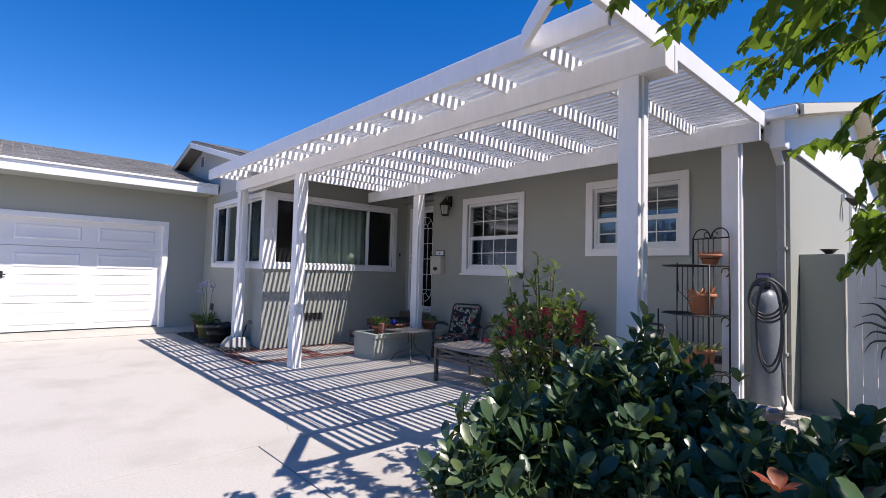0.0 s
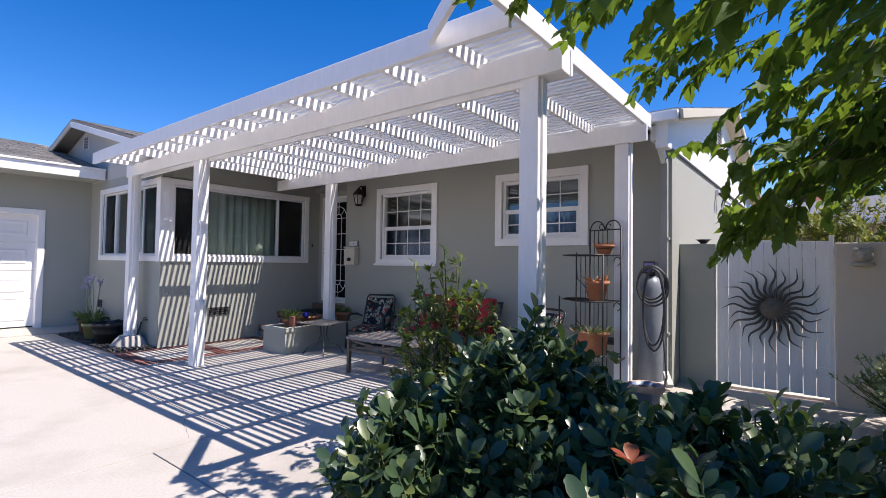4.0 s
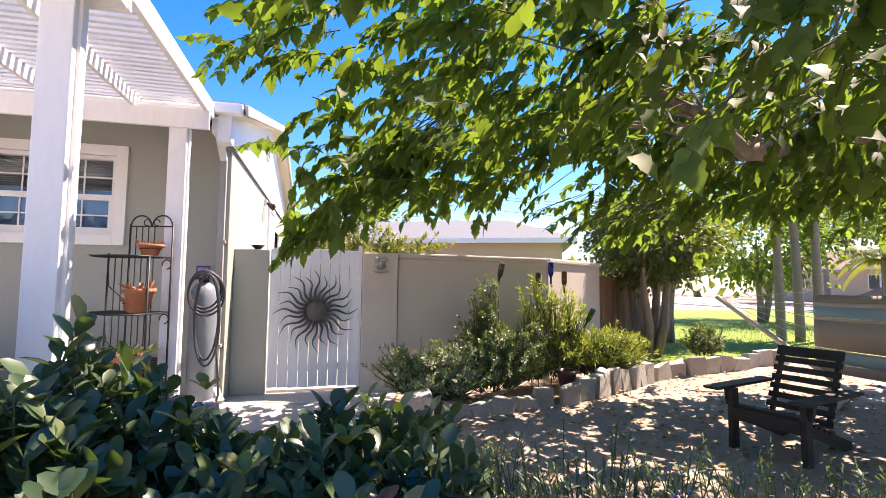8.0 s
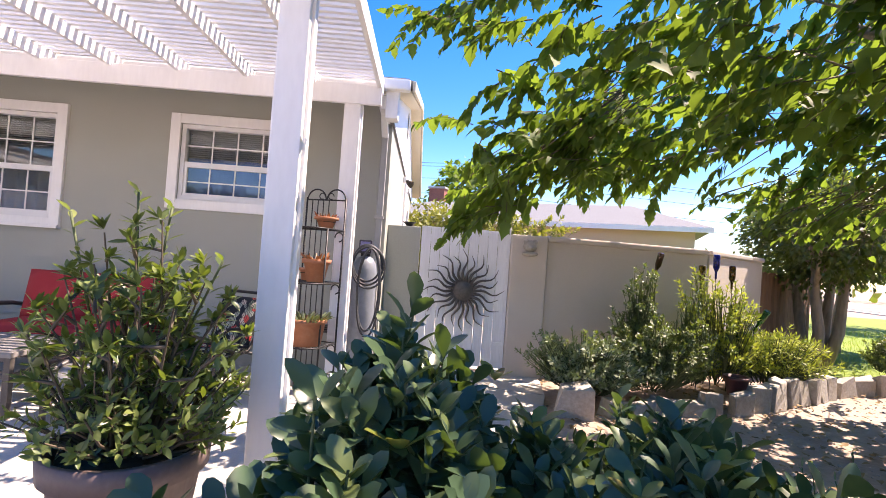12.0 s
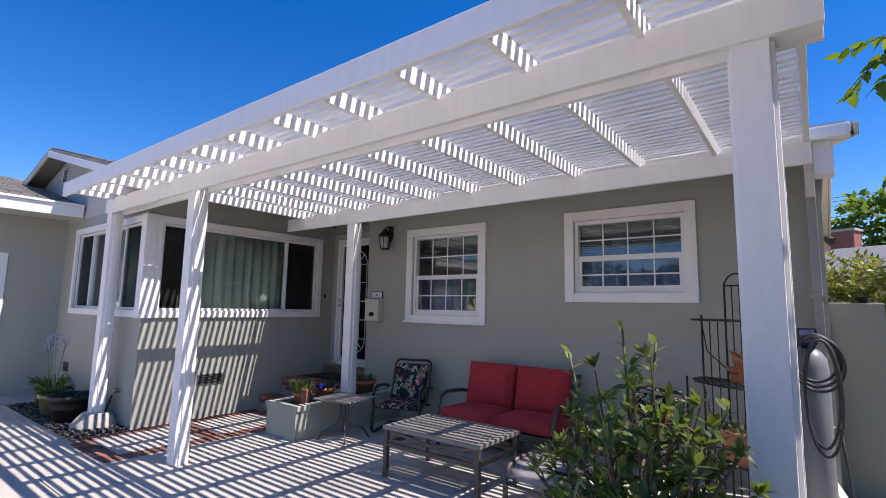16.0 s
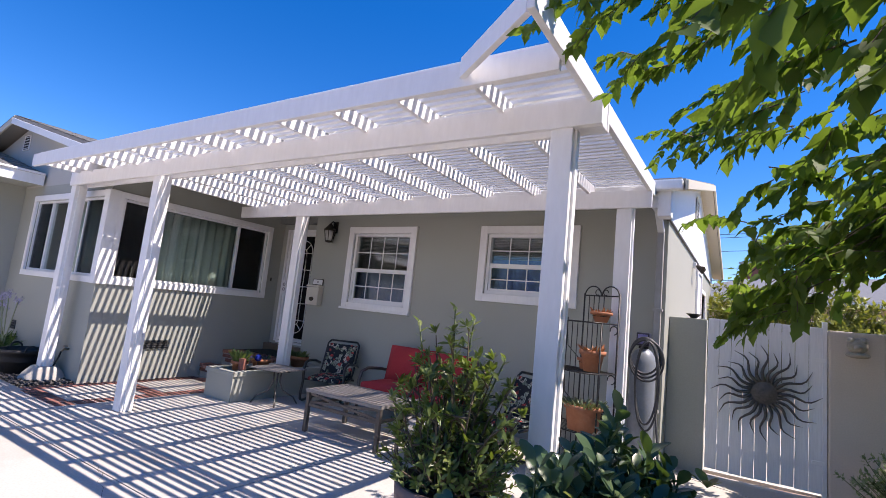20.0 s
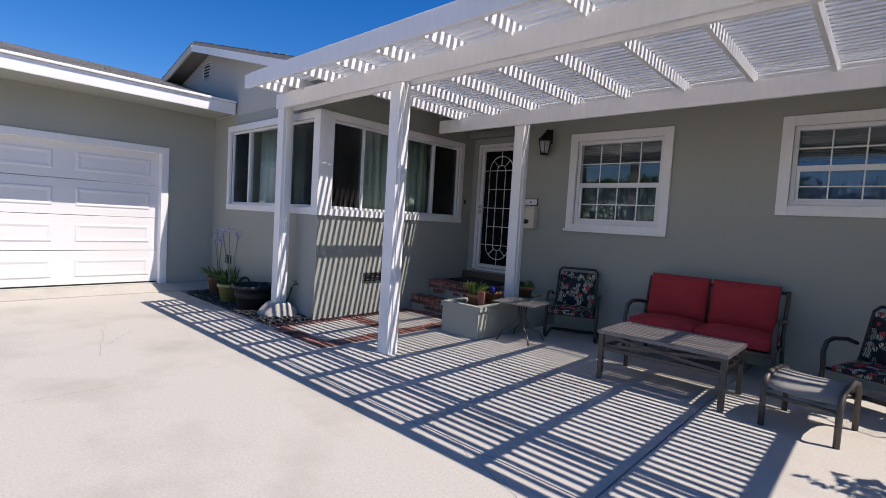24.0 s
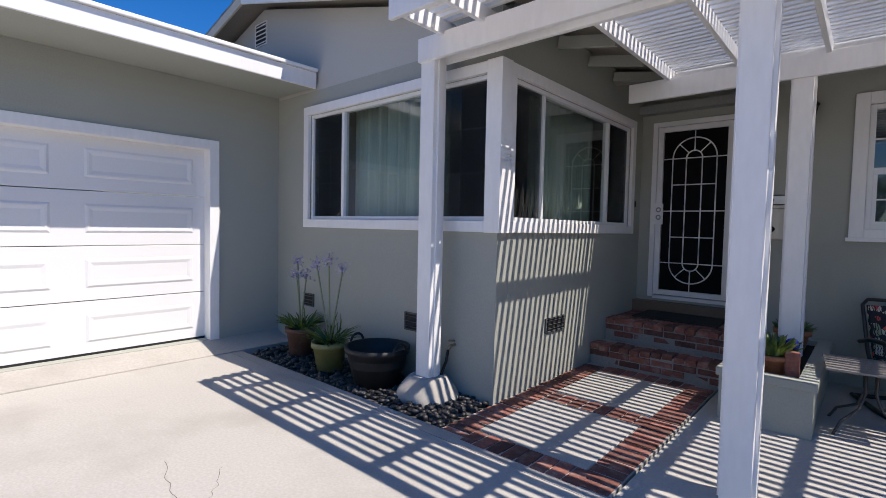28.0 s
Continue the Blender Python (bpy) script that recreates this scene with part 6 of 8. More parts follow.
# neighbouring houses: walls, roof, windows, chimney
def house(at, rz, L, D, eave, ridge, wall_m, roof_m, label, wins=(), chimney=None, roof_label="grey shingle roof"):
    h = thing("house", label, "house", at, rz)
    part("wall", box(bm_of(), -L / 2, L / 2, -D / 2, D / 2, -0.1, eave, 0.01), wall_m, h)
    bm = bm_of()
    o = 0.45
    P = [(-L / 2 - o, -D / 2 - o, eave - 0.02), (L / 2 + o, -D / 2 - o, eave - 0.02), (L / 2 + o, D / 2 + o, eave - 0.02), (-L / 2 - o, D / 2 + o, eave - 0.02), (-L / 2 + D * 0.35, 0, ridge), (L / 2 - D * 0.35, 0, ridge)]
    v = [bm.verts.new(p) for p in P]
    w = [bm.verts.new((p[0], p[1], p[2] - 0.12)) for p in P[:4]]
    for q in ((0, 1, 5, 4), (1, 2, 5), (2, 3, 4, 5), (3, 0, 4)):
        bm.faces.new([v[i] for i in q])
    for i in range(4):
        bm.faces.new((v[i], v[(i + 1) % 4], w[(i + 1) % 4], w[i]))
    bm.faces.new(w)
    roof = part("roof", bm, roof_m, h, roof_label)
    bm = bm_of()
    box(bm, -L / 2 - o - 0.03, L / 2 + o + 0.03, -D / 2 - o - 0.04, -D / 2 - o - 0.005, eave - 0.2, eave - 0.03, 0.01)
    part("fascia", bm, WHITE, h)
    for x, z, ww, hh in wins:
        wd = part("window", box(bm_of(), x - ww / 2, x + ww / 2, -D / 2 - 0.03, -D / 2 - 0.002, z, z + hh, 0.005), WHITE, h)
        for s in (-0.25, 0.25):
            part("pane", box(bm_of(), x + s * ww - ww * 0.21, x + s * ww + ww * 0.21, -D / 2 - 0.038, -D / 2 - 0.032, z + 0.06, z + hh - 0.06), mat("far_glass", (0.06, 0.08, 0.10), rough=0.1), wd)
    if chimney:
        x, y, z = chimney
        ch_ = part("chimney", box(bm_of(), x - 0.4, x + 0.4, y - 0.3, y + 0.3, eave, z, 0.01), mat("chimney_brick", (0.36, 0.13, 0.09), (0.26, 0.10, 0.07), small=14, rough=0.9, bump=0.5), h, "red brick chimney")
        part("cap", box(bm_of(), x - 0.46, x + 0.46, y - 0.36, y + 0.36, z, z + 0.09, 0.01), CONC_OLD, ch_)
    return h


PEACH = mat("peach_stucco", (0.58, 0.45, 0.33), (0.54, 0.42, 0.31), rough=0.9, small=60, bump=0.2)
house((3.5, 21.8, 0), -24, 13.0, 6.0, 2.95, 4.0, PEACH, mat("far_shingle", (0.20, 0.21, 0.22), (0.14, 0.148, 0.155), small=25, rough=0.95, bump=0.4), "low peach stucco house with grey shingle roof", wins=((-0.6, 1.2, 1.5, 1.1), (3.0, 1.2, 1.2, 1.1)), chimney=(-4.6, 1.2, 4.75))
house((46, 10, 0), -90, 16, 8, 2.9, 4.6, mat("far_wall", (0.55, 0.5, 0.42), rough=0.9), mat("far_roof", (0.25, 0.17, 0.13), (0.2, 0.14, 0.11), small=20, rough=0.95), "pale stucco house across the street", wins=((-4, 1.1, 1.8, 1.2), (3, 1.1, 1.8, 1.2)), roof_label="brown shingle roof")
house((46, 32, 0), -90, 16, 8, 2.9, 4.6, PEACH, mat("far_roof", (0.25, 0.17, 0.13)), "peach stucco house across the street", wins=((-4, 1.1, 1.8, 1.2), (3, 1.1, 1.8, 1.2)), roof_label="brown shingle roof")
house((46, -14, 0), -90, 16, 8, 2.9, 4.6, mat("far_wall", (0.55, 0.5, 0.42)), mat("far_shingle", (0.27, 0.28, 0.28)), "pale stucco house across the street", wins=((-4, 1.1, 1.8, 1.2), (3, 1.1, 1.8, 1.2)))
house((-2.0, 34, 0), 4, 16, 7, 2.8, 4.4, mat("far_wall", (0.55, 0.5, 0.42)), mat("far_shingle", (0.27, 0.28, 0.28)), "pale stucco house behind the hedge", wins=((-4, 1.1, 1.8, 1.2),))


def car(at, rz, col, label):
    c = thing("car", label, "car", at, rz)
    paint = mat("car_paint_%d" % int(col[0] * 1000), col, tuple(x * 0.95 for x in col), rough=0.25, coat=0.6)
    bm = bm_of()
    prof = [(-2.2, 0.35), (-2.2, 0.75), (-2.1, 0.86), (-1.2, 0.93), (-0.7, 1.38), (0.7, 1.42), (1.35, 0.98), (2.1, 0.86), (2.22, 0.6), (2.2, 0.35)]
    a = [bm.verts.new((x, -0.85, z)) for x, z in prof]
    b = [bm.verts.new((x, 0.85, z)) for x, z in prof]
    bm.faces.new(a)
    bm.faces.new(b[::-1])
    for k in range(len(prof)):
        bm.faces.new((a[k], a[(k + 1) % len(prof)], b[(k + 1) % len(prof)], b[k]))
    bmesh.ops.bevel(bm, geom=bm.edges[:], offset=0.06, segments=2, affect="EDGES")
    part("body", bm, paint, c)
    for s in (-1, 1):
        bm = bm_of()
        vs = [bm.verts.new((x, s * 0.858, z)) for x, z in ((-1.0, 0.98), (-0.62, 1.32), (0.62, 1.35), (1.15, 1.0))]
        bm.faces.new(vs)
        o = part("side_window", bm, mat("far_glass", (0.06, 0.08, 0.10)), c)
        o.modifiers.new("thick", "SOLIDIFY").thickness = 0.01
        for x in (-1.35, 1.4):
            bm = bm_of()
            lathe(bm, [(0.12, -0.1), (0.31, -0.1), (0.33, -0.05), (0.33, 0.05), (0.31, 0.1), (0.12, 0.1)], 18)
            bmesh.ops.transform(bm, matrix=pose(x, s * 0.78, 0.33, 90, 0, 0), verts=bm.verts)
            wh = part("wheel", bm, mat("rubber", (0.02, 0.02, 0.02)), c)
            bm = bm_of()
            lathe(bm, [(0.02, -0.09), (0.19, -0.09), (0.2, 0.09), (0.02, 0.09)], 14)
            bmesh.ops.transform(bm, matrix=pose(x, s * 0.81, 0.33, 90, 0, 0), verts=bm.verts)
            part("rim", bm, mat("steel", (0.35, 0.35, 0.36)), wh)
    return c


car((29.5, 19.5, -0.12), 92, (0.03, 0.035, 0.05), "dark parked car on the far side of the street")
car((30.0, 12.5, -0.12), 90, (0.5, 0.5, 0.5), "pale parked car on the street")
car((29.5, 3.0, -0.12), 90, (0.55, 0.56, 0.58), "pale parked car on the street")

# overhead lines
WIRE = mat("wire", (0.02, 0.02, 0.02), rough=0.7)
wood = mat("pole_wood", (0.16, 0.12, 0.085), rough=0.9, small=20, bump=0.4)
pole = thing("utility_pole", "brown wooden utility pole with crossarm", "utility pole", (4.2, 36.0, 0))
part("shaft", tube(bm_of(), [(0, 0, 0), (0, 0, 9.0)], [0.15, 0.11], 10), wood, pole)
part("crossarm", box(bm_of(), -1.1, 1.1, -0.06, 0.06, 8.2, 8.32, 0.01), wood, pole)
part("crossarm", box(bm_of(), -0.9, 0.9, -0.06, 0.06, 7.2, 7.3, 0.01), wood, pole)
for k, (y, z) in enumerate(((35.4, 8.4), (36.6, 8.4), (36.0, 7.4), (36.0, 6.3), (36.0, 5.5))):
    pts = []
    for j in range(25):
        t = j / 24
        pts.append((-49.2 + 110 * t, y - 36.0, z - 0.9 * math.sin(math.pi * ((t * 2.236) % 1.0))))
    part("wire", tube(bm_of(), pts, 0.016, 5), WIRE, pole, "thin black overhead wire")

# far backdrop of trees all round the horizon
rn = np.random.RandomState(9)
B, A, U, S = [], [], [], []
for k in range(5200):
    a = rn.uniform(-0.6, 3.6)
    r = rn.uniform(62, 78)
    top = 4.2 + 2.2 * noise.noise((a * 7, 0, 0)) + 1.6 * noise.noise((a * 23, 3, 0))
    z = top * math.sqrt(rn.uniform(0, 1))
    B.append((r * math.cos(a), r * math.sin(a), z))
    A.append(rn.normal(0, 1, 3))
    U.append(rn.normal(0, 1, 3))
    S.append(rn.uniform(0.9, 1.8))
me = leaf_mesh(B, A, U, S, "small")
me.materials.append(OLIVE)
tagged(new("backdrop_trees", me), "far line of green trees on the horizon", "trees", kind="stuff")

# tree line added out of view on the -y side, darkening what the panes mirror
B = np.zeros((15000, 3))
aa, rr_ = rn.uniform(3.6, 5.7, 15000), rn.uniform(50, 62, 15000)
for k in range(15000):
    top = 7.4 + 1.8 * noise.noise((aa[k] * 7, 0, 0)) + 1.0 * noise.noise((aa[k] * 23, 3, 0))
    B[k] = (rr_[k] * math.cos(aa[k]), rr_[k] * math.sin(aa[k]), top * math.sqrt(rn.uniform(0, 1)))
me = leaf_mesh(B, rn.normal(0, 1, (15000, 3)), rn.normal(0, 1, (15000, 3)), rn.uniform(0.5, 0.95, 15000), "small")
me.materials.append(OLIVE)
tagged(new("backdrop_trees", me), "unseen line of green trees added to darken the window reflections", "trees", kind="stuff")

# ---- entry: brick steps, brick walk, pebble bed, planter ----
BRICK = mat("brick", (0.27, 0.10, 0.07), (0.17, 0.066, 0.05), (0.36, 0.26, 0.22), big=11, small=40, rough=0.92, bump=0.7, vary=0.45, amount=0.75, dist=0.006)
MORTAR = mat("mortar", (0.36, 0.34, 0.31), (0.28, 0.265, 0.24), rough=0.95, small=60, bump=0.4)
bm = bm_of()
box(bm, -8.05, -6.72, 4.99, 5.38, -0.05, 0.19)
box(bm, -8.05, -6.72, 5.36, 6.299, -0.05, 0.405)
steps = structure("steps", bm, MORTAR, "old red brick entry steps with pale mortar", "steps")
rb = random.Random(3)
br_top = [mesh_of(box(bm_of(), -0.046, 0.046, -0.1, 0.1, -0.028, 0.028, 0.008), BRICK) for k in range(2)]
br_face = [mesh_of(box(bm_of(), -0.098, 0.098, -0.03, 0.03, -0.028, 0.028, 0.007), BRICK) for k in range(2)]
for zt, yf, courses in ((0.215, 4.97, 2), (0.43, 5.34, 2)):
    for k in range(13):
        shared("brick", br_top[k % 2], steps, pose(-8.0 + k * 0.1025, yf + 0.10 + rb.uniform(-0.016, 0.016), zt - 0.028 + rb.uniform(-0.009, 0.007), rb.uniform(-4, 4), rb.uniform(-4, 4), rb.uniform(-4, 4)))
    for c in range(courses):
        for k in range(7):
            x = -7.95 + k * 0.206 - (0.103 if c % 2 else 0)
            if x - 0.1 < -8.06 or x + 0.1 > -6.70:
                continue
            shared("brick", br_face[k % 2], steps, pose(x, yf + 0.045 + rb.uniform(-0.012, 0.006), zt - 0.028 - 0.068 * (c + 1), rb.uniform(-1, 1), 0, rb.uniform(-1, 1)))
for k in range(6):
    for j in range(6):
        shared("brick", br_face[0], steps, pose(-7.93 + k * 0.207, 5.62 + j * 0.107, 0.402, 90, 0, 0)) if False else shared("brick", br_top[0], steps, pose(-7.93 + k * 0.205, 5.62 + j * 0.103, 0.402, 0, 0, 90))
bm = bm_of()
box(bm, -7.86, -7.0, 5.62, 6.18, 0.431, 0.448, 0.006)
tagged(part("door_mat", bm, mat("mat_fibre", (0.02, 0.017, 0.014), (0.03, 0.025, 0.02), small=200, rough=0.97, bump=0.6)), "dark fibre mat lying on the top step", "door mat")

bm = bm_of()
box(bm, -8.06, -6.845, 2.55, 4.99, -0.15, -0.003)
walkway = structure("walkway", bm, MORTAR, "red brick bordered walkway with concrete panels", "walkway")
me_b = mesh_of(box(bm_of(), -0.047, 0.047, -0.099, 0.099, -0.03, 0.008, 0.006), BRICK)


def lay(x, y, rz):
    shared("brick", me_b, walkway, pose(x + rb.uniform(-0.003, 0.003), y + rb.uniform(-0.004, 0.004), rb.uniform(-0.009, -0.001), rb.uniform(-1.2, 1.2), rb.uniform(-1.2, 1.2), rz + rb.uniform(-1.5, 1.5)))


for k in range(22):
    lay(-6.955, 2.63 + k * 0.1055, 90)
    lay(-7.955, 2.63 + k * 0.1055, 90)
for k in range(8):
    for y in (2.67, 3.76, 4.86):
        lay(-7.80 + k * 0.1055, y, 0)
for y0, y1 in ((2.78, 3.65), (3.87, 4.75)):
    part("concrete_panel", box(bm_of(), -7.85, -7.06, y0, y1, -0.1, 0.002, 0.005), CONC_OLD, walkway)

# dark pebbles
PEB = mat("pebble", (0.04, 0.038, 0.038), (0.025, 0.024, 0.025), (0.10, 0.09, 0.085), big=30, small=60, rough=0.5, vary=0.5, island=True)
bm = bm_of()
box(bm, -10.85, -8.07, 2.63, 3.24, -0.2, -0.02)
structure("pebble_bed", bm, JOINT, "dark soil under the pebble bed", "ground")
unit = bmesh.new()
bmesh.ops.create_icosphere(unit, subdivisions=1, radius=1)
uv = np.array([v.co[:] for v in unit.verts])
uf = [[v.index for v in f.verts] for f in unit.faces]
unit.free()
rp = np.random.RandomState(4)
n = 1500
VV, FF = [], []
for k in range(n):
    c = np.array((rp.uniform(-10.82, -8.09), rp.uniform(2.65, 3.22), rp.uniform(-0.015, 0.02)))
    s = np.array((rp.uniform(0.022, 0.045), rp.uniform(0.018, 0.032), rp.uniform(0.010, 0.02)))
    a = rp.uniform(0, 6.28)
    R_ = np.array(((math.cos(a), -math.sin(a), 0), (math.sin(a), math.cos(a), 0), (0, 0, 1)))
    o = len(VV) * 12
    VV.append((uv * s) @ R_.T + c)
    FF += [[o + i for i in f] for f in uf]
me = bpy.data.meshes.new("pebbles")
me.from_pydata(np.concatenate(VV).tolist(), [], FF)
me.polygons.foreach_set("use_smooth", [True] * len(me.polygons))
me.materials.append(PEB)
tagged(new("gravel", me), "dark rounded pebbles in the bed below the bay", "gravel", kind="stuff")
# small stones and chips on the earth
VV, FF = [], []
for k in range(1600):
    c = np.array((rp.uniform(0.5, 7.5), rp.uniform(1.5, 6.5), -0.03))
    s = np.array((1, rp.uniform(0.6, 1), 0.6)) * rp.uniform(0.004, 0.016)
    o = len(VV) * 12
    VV.append(uv * s + c)
    FF += [[o + i for i in f] for f in uf]
me = bpy.data.meshes.new("chips")
me.from_pydata(np.concatenate(VV).tolist(), [], FF)
me.materials.append(EDGE)
tagged(new("pebbles", me), "scattered pale pebbles on the dry earth", "gravel", kind="stuff")
n = 1400
lb = np.stack([rp.uniform(0.6, 7.5, n), rp.uniform(1.4, 6.8, n), np.full(n, -0.012)], 1)
me = leaf_mesh(lb, np.concatenate([rp.normal(0, 1, (n, 2)), rp.uniform(0, 0.15, (n, 1))], 1), np.tile((0, 0, 1.0), (n, 1)) + rp.normal(0, 0.2, (n, 3)), rp.uniform(0.03, 0.08, n), "ovate", 0.2, 0.3)
me.materials.append(leafy("dry_leaf", (0.16, 0.10, 0.045), (0.25, 0.16, 0.07), (0.33, 0.24, 0.11), 0.1, 0.8, thin=(0.3, 0.2, 0.05)))
tagged(new("leaf_litter", me), "dry fallen leaves on the earth", "leaves", kind="stuff")

bm = bm_of()
for x0, x1, y0, y1 in ((-6.69, -6.12, 4.22, 4.30), (-6.69, -6.12, 5.90, 5.995), (-6.69, -6.61, 4.30, 5.90), (-6.20, -6.12, 4.30, 5.90)):
    box(bm, x0, x1, y0, y1, -0.02, 0.33)
pl = thing("planter", "low grey-green stucco planter box beside the steps", "planter", (0, 0, 0))
part("box", bm, STUCCO, pl)
for b in ((-6.71, -6.10, 4.20, 4.315), (-6.71, -6.10, 5.885, 5.998), (-6.71, -6.595, 4.315, 5.885), (-6.215, -6.10, 4.315, 5.885)):
    part("coping", box(bm_of(), *b, 0.33, 0.39, 0.006), STUCCO, pl)
SOIL = mat("potting_soil", (0.05, 0.035, 0.025))
part("soil", box(bm_of(), -6.61, -6.20, 4.30, 5.90, 0.0, 0.34), SOIL, pl)

# concrete pier under the corner post
pr = bm_of()
lathe(pr, [(0.25, -0.03), (0.24, 0.02), (0.205, 0.08), (0.165, 0.14), (0.145, 0.165), (0.13, 0.175), (0.01, 0.175)], 20)
for v in pr.verts:
    a = math.atan2(v.co.y, v.co.x)
    k = 1 + 0.10 * abs(math.sin(2 * a)) + 0.07 * noise.noise((v.co.x * 7, v.co.y * 7, v.co.z * 7))
    v.co.x, v.co.y = v.co.x * k, v.co.y * k
ob = part("post_pier", pr, CONC_OLD)
for f in ob.data.polygons:
    f.use_smooth = True
ob.location = (-8.57, 3.03, 0)
tagged(ob, "rough concrete pier block under the pergola post", "pier")

# ---- things on the house ----
lan = thing("wall_lantern", "dark bronze wall lantern with glass panes", "wall lamp", (-6.40, FY, 2.40))
BRONZE = mat("bronze", (0.05, 0.042, 0.034), (0.035, 0.03, 0.025), rough=0.55, metal=0.5, small=50)
part("back_plate", box(bm_of(), -0.05, 0.05, -0.02, 0, 0.18, 0.38, 0.008), BRONZE, lan)
part("arm", tube(bm_of(), [(0, -0.01, 0.33), (0, -0.08, 0.37), (0, -0.13, 0.33)], 0.01, 8), BRONZE, lan)
part("roof", lathe(bm_of(), [(0.105, 0.20), (0.11, 0.215), (0.06, 0.27), (0.03, 0.31), (0.008, 0.33)], 6, (0, -0.13, 0)), BRONZE, lan)
for k in range(6):
    a = math.pi * k / 3
    part("rib", tube(bm_of(), [(0.06 * math.cos(a), -0.13 + 0.06 * math.sin(a), 0.02), (0.095 * math.cos(a), -0.13 + 0.095 * math.sin(a), 0.205)], 0.006, 5), BRONZE, lan)
part("base", lathe(bm_of(), [(0.01, 0.0), (0.065, 0.01), (0.068, 0.03), (0.01, 0.03)], 6, (0, -0.13, 0)), BRONZE, lan)
part("globe", lathe(bm_of(), [(0.05, 0.032), (0.085, 0.198), (0.01, 0.198)], 6, (0, -0.13, 0)), mat("lantern_glass", (0.55, 0.56, 0.55), rough=0.15), lan)

mb = thing("mailbox", "cream metal wall mailbox with oval badge", "mailbox", (-6.64, FY, 1.34))
CREAMM = mat("cream_metal", (0.66, 0.62, 0.52), (0.62, 0.58, 0.49), rough=0.5, small=8)
part("body", box(bm_of(), -0.15, 0.13, -0.115, 0, 0, 0.30, 0.012), CREAMM, mb)
part("lid", box(bm_of(), -0.155, 0.135, -0.125, 0, 0.303, 0.335, 0.008), CREAMM, mb)
bm = bm_of()
lathe(bm, [(0.05, 0), (0.05, 0.006), (0.01, 0.006)], 20)
bmesh.ops.transform(bm, matrix=pose(-0.01, -0.115, 0.1, 90, 0, 0) @ Matrix.Diagonal((1.1, 0.7, 1, 1)), verts=bm.verts)
part("badge", bm, BRONZE, mb, "dark oval badge")
np_ = thing("number_plate", "white house number plate with two dark bars", "sign", (-6.64, FY, 1.69))
part("plate", box(bm_of(), -0.115, 0.105, -0.02, 0, 0, 0.085, 0.004), VINYL, np_)
part("frame", box(bm_of(), -0.125, 0.115, -0.018, -0.001, -0.01, 0.095, 0.004), BRONZE, np_)
part("mark", box(bm_of(), -0.01, 0.012, -0.024, -0.018, 0.03, 0.055), BRONZE, np_)

GREYV = mat("vent_metal", (0.10, 0.105, 0.10), (0.07, 0.073, 0.07), rough=0.6)


def vent(at, rz, w, h, n, label, lm=GREYV, fm=GREYV):
    v = thing("wall_vent", label, "vent", at, rz, group="foundation vents")
    part("backing", box(bm_of(), -w / 2, w / 2, -0.006, -0.002, 0, h), DARK, v)
    bars("frame", v, [(-w / 2 - 0.012, w / 2 + 0.012, -0.016, -0.001, -0.012, 0.0), (-w / 2 - 0.012, w / 2 + 0.012, -0.016, -0.001, h, h + 0.012), (-w / 2 - 0.012, -w / 2, -0.016, -0.001, 0, h), (w / 2, w / 2 + 0.012, -0.016, -0.001, 0, h)], fm)
    for k in range(n):
        z = h * (k + 0.5) / n
        part("slat", beam(bm_of(), (-w / 2, -0.010, z), (w / 2, -0.010, z), 0.014, 0.004, up=(0, 0.7, 0.7)), lm, v)
    return v


vent((BX, 4.20, 0.46), 90, 0.34, 0.11, 3, "dark screened foundation vent in the stucco")
vent((-8.98, BY, 0.46), 0, 0.14, 0.14, 3, "dark screened foundation vent in the stucco")
vent((-10.62, BY, 0.48), 0, 0.17, 0.12, 3, "dark screened foundation vent in the stucco")
vent((-11.72, BY, 3.62), 0, 0.26, 0.26, 5, "white louvred gable vent", VINYL, WHITE)
vent((HX + 0.025, 9.15, 3.40), 90, 0.36, 0.36, 6, "white louvred gable vent", VINYL, WHITE)

vent((-1.86, FY, 0.425), 0, 0.36, 0.07, 3, "long dark screened foundation vent in the stucco")
fc = thing("faucet", "brass garden tap with short dark hose", "tap", (-8.46, BY, 0.41))
BRASS = mat("old_brass", (0.35, 0.30, 0.22), (0.25, 0.21, 0.15), rough=0.4, metal=0.8)
part("body", tube(bm_of(), [(0, 0.01, 0), (0, -0.06, 0), (0, -0.09, -0.03)], 0.014, 8), BRASS, fc)
part("wheel", lathe(bm_of(), [(0.01, 0), (0.03, 0), (0.03, 0.01), (0.01, 0.01)], 12, (0, -0.05, 0.035)), BRASS, fc)
part("hose", tube(bm_of(), [(0, -0.09, -0.03), (0.0, -0.11, -0.12), (-0.03, -0.14, -0.24), (-0.12, -0.18, -0.36), (-0.3, -0.2, -0.385)], 0.012, 8), mat("rubber", (0.02, 0.02, 0.02)), fc)
bell = bm_of()
box(bell, -0.015, 0.015, -0.012, 0, -0.035, 0.035, 0.004)
ob = part("doorbell", bell, BRONZE)
ob.matrix_world = pose(BX + 0.001, 6.13, 1.72, 0, 0, 90)
tagged(ob, "small dark doorbell button on the stucco", "doorbell")

